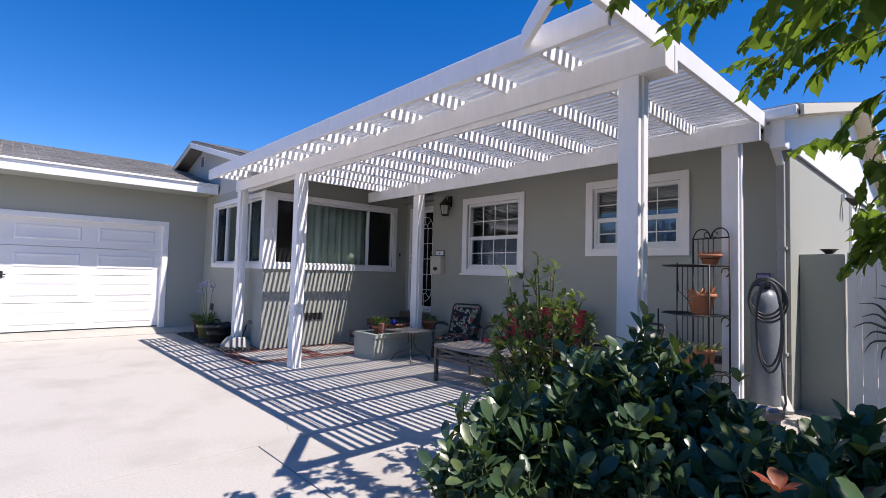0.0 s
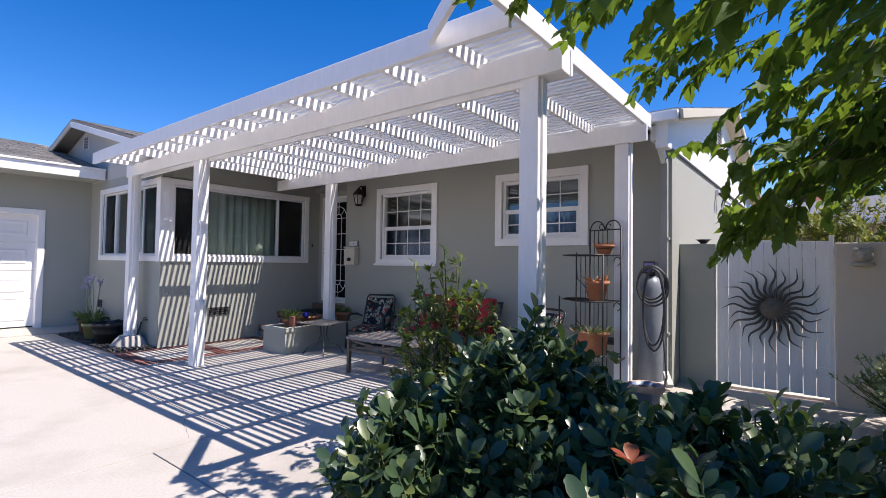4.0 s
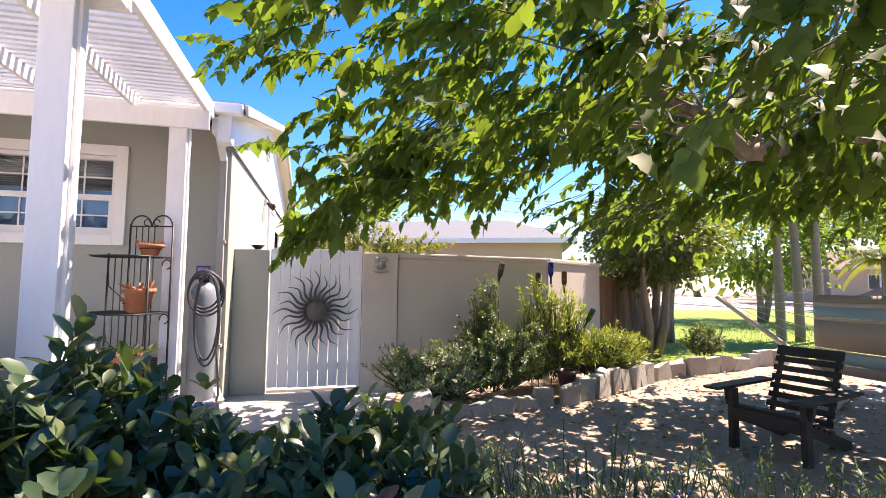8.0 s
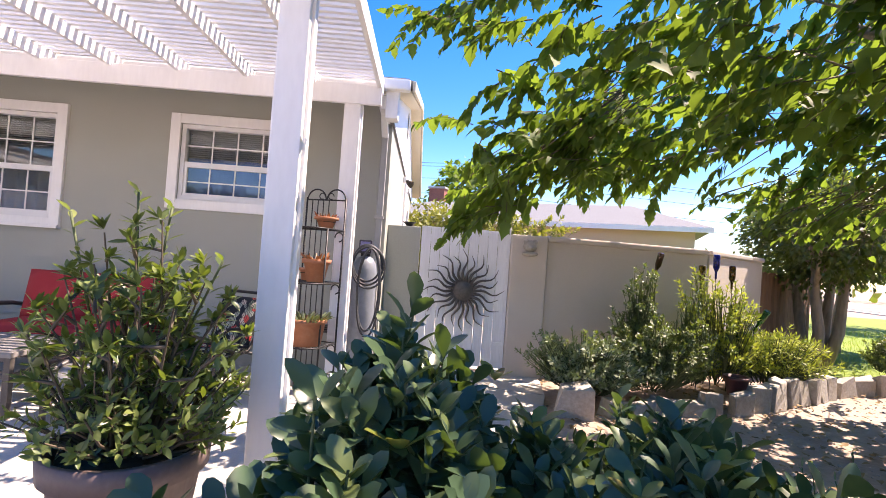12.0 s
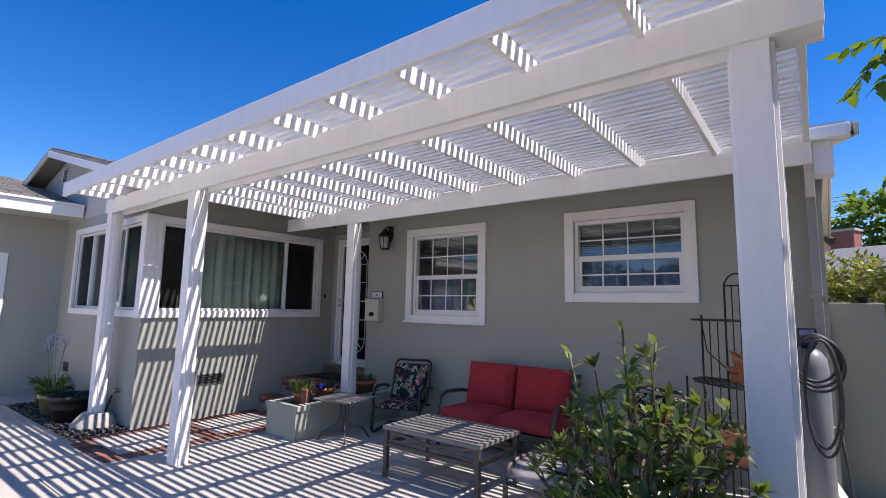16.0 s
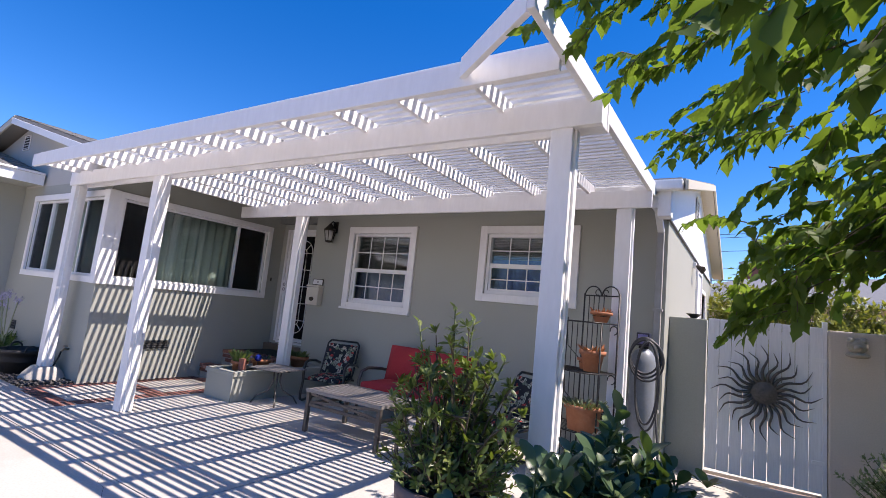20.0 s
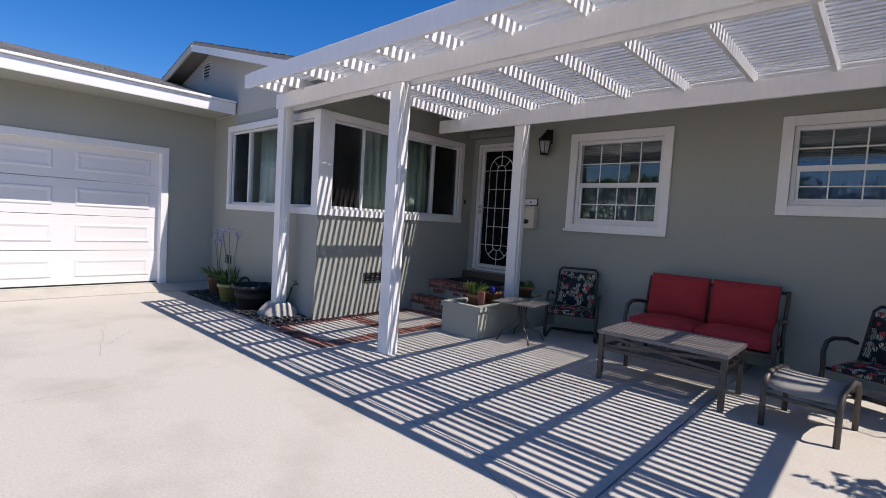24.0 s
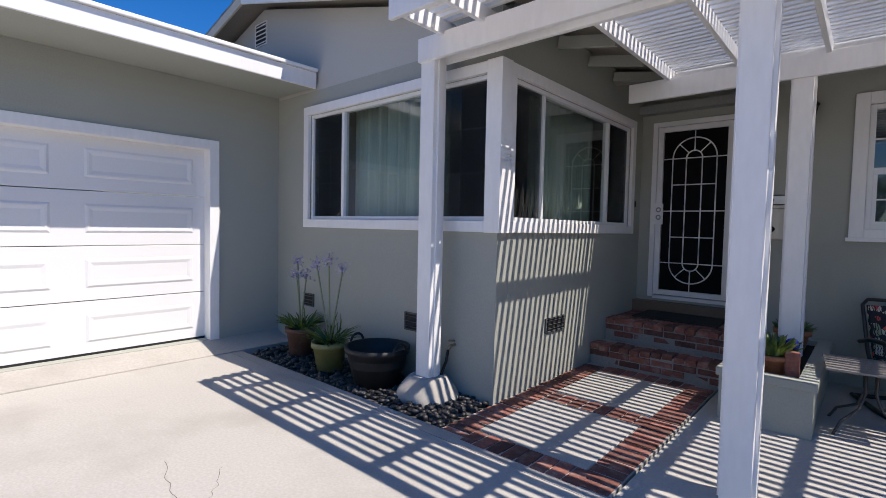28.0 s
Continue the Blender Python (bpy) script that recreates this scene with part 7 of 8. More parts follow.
ds = thing("downspout", "pale painted downspout on the house corner", "downspout", (-1.27, FY - 0.045, 0))
DSM = mat("downspout_paint", (0.42, 0.42, 0.40), (0.36, 0.36, 0.34), rough=0.5, small=10)
part("pipe", box(bm_of(), -0.035, 0.035, -0.03, 0.03, 0.16, 2.62, 0.008), DSM, ds)
part("elbow", beam(bm_of(), (0, 0, 0.18), (0.09, -0.13, 0.05), 0.07, 0.06, 0.008), DSM, ds)
part("gooseneck", beam(bm_of(), (0, 0, 2.60), (0.0, -0.50, 2.93), 0.07, 0.055, 0.008), WHITE, ds)
for z in (0.6, 1.7):
    part("strap", box(bm_of(), -0.05, 0.05, -0.034, 0.044, z, z + 0.03, 0.002), DSM, ds)
sdr = thing("side_door", "white painted side door in a white frame", "door", (HX, 9.62, 0.5), 90)
part("leaf", box(bm_of(), 0.075, 0.885, -0.012, 0.05, 0.03, 2.08, 0.004), WHITE, sdr)
for x in (0.0, 0.89):
    part("jamb", box(bm_of(), x, x + 0.07, -0.035, 0.04, 0.0, 2.09, 0.005), WHITE, sdr)
part("head", box(bm_of(), 0.0, 0.96, -0.037, 0.04, 2.092, 2.17, 0.005), WHITE, sdr)
for z0, z1 in ((0.2, 0.95), (1.1, 1.95)):
    part("panel", box(bm_of(), 0.2, 0.76, -0.02, -0.01, z0, z1, 0.006), WHITE, sdr)
part("handle", tube(bm_of(), [(0.80, -0.012, 1.0), (0.80, -0.055, 1.0), (0.72, -0.06, 1.0)], 0.01, 6), BRONZE, sdr)
part("step", box(bm_of(), -0.1, 1.06, -0.5, -0.003, -0.5, -0.12, 0.01), CONCRETE, sdr)
fl_ = thing("floodlight", "small twin floodlight below the side gable", "wall lamp", (HX, 9.0, 2.62), 90)
part("box", box(bm_of(), -0.05, 0.05, -0.05, 0, -0.05, 0.05, 0.01), VINYL, fl_)
for s in (-1, 1):
    bm = bm_of()
    lathe(bm, [(0.02, 0), (0.035, 0.05), (0.055, 0.12), (0.045, 0.118), (0.01, 0.1)], 14)
    bmesh.ops.transform(bm, matrix=pose(s * 0.06, -0.06, -0.02, 120, 0, s * 30), verts=bm.verts)
    part("lamp_head", bm, BRONZE, fl_)
w5 = thing("window_5", "white framed window in the sunny side wall", "window", (HX, 11.1, 1.3), 90, kind="structure")
bars("casing", w5, [(-0.58, -0.5, -0.03, 0.05, -0.08, 1.08), (0.5, 0.58, -0.03, 0.05, -0.08, 1.08), (-0.5, 0.5, -0.03, 0.05, 1.0, 1.08), (-0.5, 0.5, -0.03, 0.05, -0.08, 0.0)], WHITE, bev=0.004)
part("pane", box(bm_of(), -0.5, 0.5, 0.03, 0.034, 0, 1.0), GLASS, w5)
bm = bm_of()
for x0, x1 in ((-6.11, -1.21),):
    box(bm, x0, x1, FY - 0.012, FY - 0.0005, 0.40, 0.42)
structure("trim_screed", bm, STUCCO, "thin screed line along the foot of the wall", "trim")

# ---- patio furniture ----
FRAME = mat("taupe_metal", (0.105, 0.092, 0.085), (0.085, 0.075, 0.07), rough=0.45, metal=0.3, small=60, bump=0.05)
TABM = mat("table_metal", (0.10, 0.088, 0.08), (0.08, 0.07, 0.064), (0.125, 0.112, 0.10), big=5, small=40, rough=0.4, metal=0.25)
TABTOP = mat("table_top_metal", (0.25, 0.232, 0.218), (0.21, 0.194, 0.182), (0.29, 0.27, 0.255), big=5, small=40, rough=0.45, metal=0.1)
ct = thing("coffee_table", "taupe metal coffee table with slatted top and crossed braces", "table", (-4.035, 4.39, 0))
for sx in (-1, 1):
    for sy in (-1, 1):
        part("leg", box(bm_of(), sx * 0.505 - 0.022, sx * 0.505 + 0.022, sy * 0.315 - 0.022, sy * 0.315 + 0.022, 0, 0.425, 0.004), TABM, ct)
    part("end_rail", box(bm_of(), sx * 0.505 - 0.015, sx * 0.505 + 0.015, -0.293, 0.293, 0.28, 0.315, 0.003), TABM, ct)
for sy in (-1, 1):
    y = sy * 0.315
    part("side_rail", box(bm_of(), -0.483, 0.483, y - 0.014, y + 0.014, 0.275, 0.31, 0.003), TABM, ct)
    part("cross_brace", beam(bm_of(), (-0.48, y, 0.41), (0.48, y, 0.315), 0.012, 0.03, 0.003), TABM, ct)
    part("cross_brace", beam(bm_of(), (-0.48, y + 0.004, 0.315), (0.48, y + 0.004, 0.41), 0.012, 0.03, 0.003), TABM, ct)
for b in ((-0.535, 0.535, -0.345, -0.30), (-0.535, 0.535, 0.30, 0.345), (-0.535, -0.485, -0.30, 0.30), (0.485, 0.535, -0.30, 0.30)):
    part("top_frame", box(bm_of(), *b, 0.425, 0.46, 0.004), TABTOP, ct)
for k in range(9):
    y = -0.297 + k * 0.0664
    part("top_slat", box(bm_of(), -0.483, 0.483, y + 0.003, y + 0.0594, 0.432, 0.452, 0.003), TABTOP, ct)

RED = mat("red_fabric", (0.45, 0.036, 0.044), (0.38, 0.028, 0.034), (0.49, 0.052, 0.06), big=4, small=220, rough=0.9, bump=0.25, dist=0.001)


def cushion(w, d, h, puff=0.03):
    """A soft box cushion, puffed and with a piped edge."""
    bm = bm_of()
    bmesh.ops.create_cube(bm, size=1)
    bmesh.ops.subdivide_edges(bm, edges=bm.edges[:], cuts=5, use_grid_fill=True)
    for v in bm.verts:
        x, y, z = v.co * 2
        k = (1 - x * x) * (1 - y * y)
        e = max(abs(x), abs(y))
        v.co = Vector((x * w / 2 * (1 - 0.03 * z * z), y * d / 2 * (1 - 0.03 * z * z), z * (h / 2 * (0.80 + 0.20 * min(1, 3 * (1 - e))) + puff * k) + 0.004 * noise.noise((x * 3, y * 3, z))))
    for f in bm.faces:
        f.smooth = True
    return bm


so_ = thing("loveseat", "dark metal patio loveseat with red cushions", "sofa", (-4.06, 5.48, 0))
for s in (-1, 1):
    part("arm", tube(bm_of(), [(s * 0.70, -0.33, 0.0), (s * 0.70, -0.34, 0.45), (s * 0.70, -0.30, 0.56), (s * 0.70, -0.18, 0.60), (s * 0.70, 0.10, 0.58), (s * 0.70, 0.30, 0.54)], 0.022, 8), FRAME, so_)
    part("back_leg", tube(bm_of(), [(s * 0.69, 0.34, 0.0), (s * 0.69, 0.22, 0.40), (s * 0.69, 0.36, 0.86)], 0.02, 8), FRAME, so_)
part("seat_frame", box(bm_of(), -0.69, 0.69, -0.31, 0.25, 0.27, 0.31, 0.006), FRAME, so_)
part("back_rail", tube(bm_of(), [(-0.69, 0.36, 0.84), (0.69, 0.36, 0.84)], 0.018, 8), FRAME, so_)
for k in range(7):
    x = -0.6 + 0.2 * k
    part("back_slat", tube(bm_of(), [(x, 0.25, 0.31), (x, 0.355, 0.84)], 0.009, 6), FRAME, so_)
for s in (-1, 1):
    sc = cushion(0.66, 0.58, 0.13, 0.02)
    bmesh.ops.translate(sc, verts=sc.verts, vec=(s * 0.335, -0.05, 0.385))
    part("seat_cushion", sc, RED, so_, "red fabric seat cushion")
    bc = cushion(0.62, 0.50, 0.15, 0.045)
    bmesh.ops.transform(bc, matrix=pose(s * 0.325, 0.21, 0.665, 78, 0, 0), verts=bc.verts)
    part("back_cushion", bc, RED, so_, "plump red back cushion")

# floral fabric: dark ground with leaf and flower patches
m_, N, L, P = nodes_of("floral_fabric")
tc = N.new("ShaderNodeTexCoord")
vo = N.new("ShaderNodeTexVoronoi")
vo.inputs["Scale"].default_value = 19.0
L.new(tc.outputs["Object"], vo.inputs["Vector"])
wv = N.new("ShaderNodeTexWave")
wv.inputs["Scale"].default_value, wv.inputs["Distortion"].default_value, wv.inputs["Detail"].default_value = 17.0, 11.0, 2.0
L.new(tc.outputs["Object"], wv.inputs["Vector"])
cr = N.new("ShaderNodeValToRGB")
cr.color_ramp.interpolation = "CONSTANT"
els = cr.color_ramp.elements
els[0].position, els[0].color = 0.0, (0.012, 0.014, 0.02, 1)
els[1].position, els[1].color = 0.20, (0.34, 0.38, 0.31, 1)
for p_, c_ in ((0.44, (0.20, 0.25, 0.17, 1)), (0.58, (0.50, 0.06, 0.05, 1)), (0.76, (0.012, 0.014, 0.02, 1)), (0.90, (0.55, 0.46, 0.38, 1))):
    e = els.new(p_)
    e.color = c_
hx = N.new("ShaderNodeSeparateColor")
L.new(vo.outputs["Color"], hx.inputs[0])
L.new(hx.outputs[0], cr.inputs[0])
thr = ramped(N, L, wv.outputs["Fac"], 0.22, 0.32)
near = ramped(N, L, vo.outputs["Distance"], 0.68, 0.58)
mu = N.new("ShaderNodeMath")
mu.operation = "MULTIPLY"
L.new(thr, mu.inputs[0])
L.new(near, mu.inputs[1])
L.new(mixed(N, L, mu.outputs[0], (0.012, 0.014, 0.02), cr.outputs[0]), P.inputs["Base Color"])
P.inputs["Roughness"].default_value = 0.9
FLORAL = m_
SLING = mat("sling_mesh", (0.30, 0.29, 0.27), (0.24, 0.23, 0.215), small=260, rough=0.8, bump=0.2)
DKF = mat("dark_metal", (0.035, 0.033, 0.033), (0.05, 0.047, 0.045), rough=0.4, metal=0.4)


def spring_chair(at, rz, label):
    """A cantilever patio chair: bent tube base and arms, framed back, floral cushions."""
    c = thing("patio_chair", label, "chair", at, rz, group="floral patio chairs")
    for s in (-1, 1):
        x = s * 0.30
        part("base_runner", tube(bm_of(), [(x, 0.30, 0.02), (x, -0.25, 0.02), (x, -0.32, 0.05), (x, -0.33, 0.12), (x, -0.29, 0.30), (x, -0.31, 0.46), (x, -0.27, 0.54), (x, -0.18, 0.565), (x, 0.05, 0.55), (x, 0.22, 0.50)], 0.019, 8), DKF, c)
        part("back_stile", tube(bm_of(), [(s * 0.25, -0.10, 0.30), (s * 0.25, 0.14, 0.33), (s * 0.25, 0.20, 0.42), (s * 0.25, 0.34, 0.80), (s * 0.21, 0.355, 0.845)], 0.015, 8), DKF, c)
    part("base_bar", tube(bm_of(), [(-0.30, 0.28, 0.02), (0.30, 0.28, 0.02)], 0.018, 8), DKF, c)
    part("top_rail", tube(bm_of(), [(-0.21, 0.355, 0.845), (0.21, 0.355, 0.845)], 0.015, 8), DKF, c)
    part("seat_bar", tube(bm_of(), [(-0.30, -0.24, 0.31), (0.30, -0.24, 0.31)], 0.014, 8), DKF, c)
    part("seat_bar", tube(bm_of(), [(-0.30, 0.14, 0.31), (0.30, 0.14, 0.31)], 0.014, 8), DKF, c)
    sc = cushion(0.48, 0.46, 0.055, 0.012)
    bmesh.ops.transform(sc, matrix=pose(0, -0.05, 0.345, 3, 0, 0), verts=sc.verts)
    part("seat_cushion", sc, FLORAL, c, "black floral print seat cushion")
    bc = cushion(0.46, 0.46, 0.055, 0.014)
    bmesh.ops.transform(bc, matrix=pose(0, 0.235, 0.585, 69, 0, 0), verts=bc.verts)
    part("back_cushion", bc, FLORAL, c, "black floral print back cushion")
    return c


spring_chair((-5.55, 5.45, 0), 22, "dark metal spring chair with black floral cushions")
spring_chair((-2.60, 5.18, 0), -22, "dark metal spring chair with black floral cushions by the rack")
ot = thing("ottoman", "low metal footstool with curved grey sling seat", "footstool", (-2.99, 4.27, 0), -8)
for s in (-1, 1):
    part("side_frame", tube(bm_of(), [(s * 0.225, -0.27, 0.0), (s * 0.225, -0.27, 0.28), (s * 0.225, -0.22, 0.36), (s * 0.225, -0.10, 0.39), (s * 0.225, 0.10, 0.39), (s * 0.225, 0.22, 0.36), (s * 0.225, 0.27, 0.28), (s * 0.225, 0.27, 0.0)], 0.021, 8), FRAME, ot)
for y in (-0.27, 0.27):
    part("cross_bar", tube(bm_of(), [(-0.22, y, 0.24), (0.22, y, 0.24)], 0.014, 8), FRAME, ot)
bm = bm_of()
rows = []
for k in range(13):
    t = -1 + 2 * k / 12
    rows.append([bm.verts.new((x, 0.27 * t * (1 if abs(t) < 0.9 else 0.98), 0.39 - 0.095 * abs(t) ** 3 - 0.012 * (1 - (x / 0.21) ** 2))) for x in (-0.21, -0.1, 0, 0.1, 0.21)])
for a, b in zip(rows, rows[1:]):
    for i in range(4):
        bm.faces.new((a[i], a[i + 1], b[i + 1], b[i]))
o = part("sling", bm, SLING, ot, "grey woven sling", smooth=True)
o.modifiers.new("thick", "SOLIDIFY").thickness = 0.006

st_ = thing("side_table", "small square slatted side table with bent metal legs", "table", (-5.83, 4.70, 0), 6)
for k in range(7):
    y = -0.265 + k * 0.0755
    part("top_slat", box(bm_of(), -0.27, 0.27, y + 0.004, y + 0.0715, 0.455, 0.472, 0.003), TABTOP, st_)
part("top_frame", box(bm_of(), -0.2, 0.2, -0.025, 0.025, 0.43, 0.454, 0.004), FRAME, st_)
for k in range(4):
    a = math.pi / 4 + math.pi / 2 * k
    c, s = math.cos(a), math.sin(a)
    part("leg", tube(bm_of(), [(0.05 * c, 0.05 * s, 0.45), (0.04 * c, 0.04 * s, 0.28), (0.09 * c, 0.09 * s, 0.17), (0.24 * c, 0.24 * s, 0.09), (0.30 * c, 0.30 * s, 0.0)], 0.010, 7), FRAME, st_)

# ---- iron plant rack with pots ----
rk = thing("plant_rack", "black wrought iron corner plant rack with three shelves", "shelf", (-1.82, 5.14, 0), -20)
xl, xm, xr = -0.30, -0.10, 0.31
for x, z in ((xl, 1.54), (xm, 1.80), (xr, 1.80)):
    part("upright", tube(bm_of(), [(x, 0.08, 0), (x, 0.08, z)], 0.0085, 6), BLACK, rk)
part("upright", tube(bm_of(), [(xl + 0.03, -0.22, 0), (xl + 0.03, -0.22, 1.05)], 0.0085, 6), BLACK, rk)
part("upright", tube(bm_of(), [(xr, -0.20, 0), (xr, -0.20, 1.50)], 0.0085, 6), BLACK, rk)
for k in range(6):
    x = xm + (xr - xm) * (k + 1) / 7 if k < 4 else xl + (xm - xl) * (k - 3) / 3
    part("back_bar", tube(bm_of(), [(x, 0.08, 0.05), (x, 0.08, 1.78 if k < 4 else 1.5)], 0.005, 5), BLACK, rk)
part("top_rail", tube(bm_of(), [(xm, 0.08, 1.78), (xr, 0.08, 1.78)], 0.007, 6), BLACK, rk)
for s in (0, 1):
    cx = xm + (xr - xm) * (0.25 + 0.5 * s)
    bm = bm_of()
    ring(bm, (cx, 0.08, 1.78), 0.098, 0.007, "y", 14, 6, 0, math.pi)
    part("arch", bm, BLACK, rk)
    bm = bm_of()
    ring(bm, (cx + (0.055 if s == 0 else -0.055), 0.08, 1.815), 0.028, 0.005, "y", 14, 5, 0, 5.2)
    part("scroll", bm, BLACK, rk)
for z, x0 in ((1.50, xl), (1.02, xl), (0.47, xl)):
    sh_ = bm_of()
    ptsf = [(x0, 0.08, z), (x0 + 0.01, -0.10, z), (x0 + 0.12, -0.25, z), (0.05, -0.34, z), (xr - 0.06, -0.33, z), (xr, -0.22, z), (xr, 0.08, z)]
    shelf = part("shelf", tube(sh_, ptsf + [ptsf[0]], 0.007, 6), BLACK, rk)
    for j in range(8):
        y = 0.05 - 0.05 * j
        part("wire", tube(bm_of(), [(x0 + 0.02 + 0.03 * max(0, j - 3), y, z + 0.003), (xr - 0.015 * max(0, j - 4), y, z + 0.003)], 0.0035, 4), BLACK, shelf)
    bm = bm_of()
    ring(bm, (xr - 0.045, 0.08, z - 0.06), 0.042, 0.0055, "y", 14, 5, -1.5, 3.4)
    part("scroll", bm, BLACK, rk)
    part("brace", tube(bm_of(), [(x0, 0.08, z - 0.03), (x0 + 0.07, 0.02, z - 0.26), (xm, 0.08, z - 0.4)], 0.005, 5), BLACK, rk)
SUCC = leafy("succulent_leaf", (0.10, 0.13, 0.07), (0.17, 0.19, 0.11), (0.30, 0.16, 0.09), 0.1, 0.45)
ORNG = leafy("orange_succulent", (0.32, 0.10, 0.04), (0.42, 0.17, 0.05), (0.30, 0.22, 0.07), 0.1, 0.5, thin=(0.5, 0.2, 0.05))


def rosette(parent, at, r, n, material, size, seed, up=0.7, shape="narrow"):
    rn = np.random.RandomState(seed)
    B, A = [], []
    for k in range(n):
        a = rn.uniform(0, 6.28)
        q = math.sqrt(rn.uniform(0, 1)) * r
        B.append((at[0] + q * math.cos(a), at[1] + q * math.sin(a), at[2]))
        A.append((math.cos(a) * rn.uniform(0.1, 0.9), math.sin(a) * rn.uniform(0.1, 0.9), up * rn.uniform(0.5, 1.3)))
    return leaves("foliage", parent, material, B, A, rn.normal(0, 0.4, (n, 3)) + np.array((0, 0, 1.0)), rn.uniform(size[0], size[1], n), shape, 0.15, 0.3)


p = pot("plant_pot", "small round terracotta bowl with orange succulent", (-1.65, 5.03, 1.51), pot_prof(0.06, 0.095, 0.10, 0.025), TERRA)
rosette(p, (0, 0, 0.07), 0.07, 40, ORNG, (0.04, 0.09), 1)
p = pot("plant_pot", "terracotta pot with orange-tipped succulent", (-1.69, 4.94, 1.03), pot_prof(0.075, 0.115, 0.20, 0.04), TERRA)
rosette(p, (0, 0, 0.17), 0.09, 60, ORNG, (0.05, 0.12), 2)
p = pot("plant_pot", "small terracotta pot on the iron shelf", (-1.80, 5.10, 1.03), pot_prof(0.05, 0.07, 0.11, 0.025), TERRA)
p = pot("plant_pot", "wide terracotta planter with trailing succulents", (-1.74, 4.92, 0.48), pot_prof(0.14, 0.172, 0.23, 0.035), TERRA)
rosette(p, (0, 0, 0.21), 0.19, 170, SUCC, (0.05, 0.11), 3, 0.5)

# ---- water tank with hose coil, pot beside it ----
TANK = mat("tank_grey", (0.22, 0.25, 0.29), (0.19, 0.215, 0.25), (0.27, 0.29, 0.31), big=4, small=30, rough=0.4)
tk = thing("water_tank", "blue-grey fibreglass water softener tank with valve head", "water tank", (-1.36, 5.72, 0))
part("base", lathe(bm_of(), [(0.13, 0), (0.15, 0.01), (0.145, 0.10), (0.125, 0.12), (0.01, 0.12)], 24), mat("tank_foot", (0.5, 0.5, 0.5), rough=0.6), tk)
part("cylinder", lathe(bm_of(), [(0.115, 0.10), (0.128, 0.14), (0.13, 1.12), (0.118, 1.20), (0.085, 1.255), (0.05, 1.28), (0.01, 1.285)], 28), TANK, tk)
part("neck", lathe(bm_of(), [(0.05, 1.275), (0.05, 1.32), (0.02, 1.33)], 16), DARK, tk)
vh = part("valve_head", box(bm_of(), -0.065, 0.065, -0.075, 0.075, 1.31, 1.45, 0.012), mat("valve_plastic", (0.03, 0.03, 0.05), rough=0.4), tk, "black plastic valve head")
part("dial", box(bm_of(), -0.05, 0.05, -0.081, -0.0755, 1.33, 1.43, 0.004), mat("valve_label", (0.16, 0.15, 0.42), (0.3, 0.3, 0.5), rough=0.4), vh)
hs = thing("garden_hose", "dark coiled garden hose hung over the tank", "hose", (-1.32, 5.58, 0))
HOSE = mat("hose_rubber", (0.055, 0.06, 0.065), (0.04, 0.043, 0.047), rough=0.5)
rh = random.Random(2)
for k in range(5):
    pts = []
    R = 0.145 + 0.01 * k
    for j in range(29):
        t = 2 * math.pi * j / 28
        dz = R * (1.28 if k < 3 else 2.4) * (math.sin(t) - 1)
        pts.append((R * math.cos(t) * (1 if k < 3 else 0.62) + 0.01 * k, -0.012 * k + 0.006 * math.sin(3 * t + k), 1.40 + dz - 0.01 * k))
    part("loop", tube(bm_of(), pts, 0.011, 7, cap=False), HOSE, hs)
part("tail", tube(bm_of(), [(0.12, -0.02, 0.75), (0.15, -0.04, 0.45), (0.17, -0.05, 0.2), (0.13, -0.10, 0.02), (0.0, -0.16, 0.012)], 0.011, 7), HOSE, hs)
hg = thing("garden_hose", "dark garden hose lying along the path joint", "hose", (-1.0, 4.3, 0))
part("hose", tube(bm_of(), [(-0.10, 1.45, 0.014), (0.03, 0.96, 0.013), (0.05, 0.40, 0.013), (0.0, -0.01, 0.013), (-0.11, -0.64, 0.013), (-0.19, -1.07, 0.013), (-0.24, -1.35, 0.013)], 0.0125, 8), HOSE, hg)
bp = pot("plant_pot", "blue glazed pot with worn terracotta rim", (-1.20, 4.93, 0), pot_prof(0.12, 0.155, 0.24, 0.055, 0.018), mat("blue_glaze", (0.13, 0.20, 0.33), (0.10, 0.16, 0.28), (0.35, 0.28, 0.22), big=8, small=20, rough=0.35))
part("rim", lathe(bm_of(), [(0.168, 0.185), (0.172, 0.19), (0.172, 0.238), (0.165, 0.243), (0.14, 0.243), (0.14, 0.2)], 28), mat("worn_terracotta", (0.50, 0.36, 0.27), (0.42, 0.27, 0.19), rough=0.85), bp, "worn pale terracotta rim")

# ---- pots in the pebble bed, on the planter ----
AGAP = leafy("strap_leaf", (0.05, 0.10, 0.03), (0.08, 0.14, 0.04), (0.14, 0.19, 0.06), 0.2, 0.45)
LILAC = leafy("lilac_petal", (0.38, 0.37, 0.50), (0.52, 0.51, 0.60), (0.66, 0.65, 0.68), 0.3, 0.6, thin=(0.5, 0.45, 0.7))


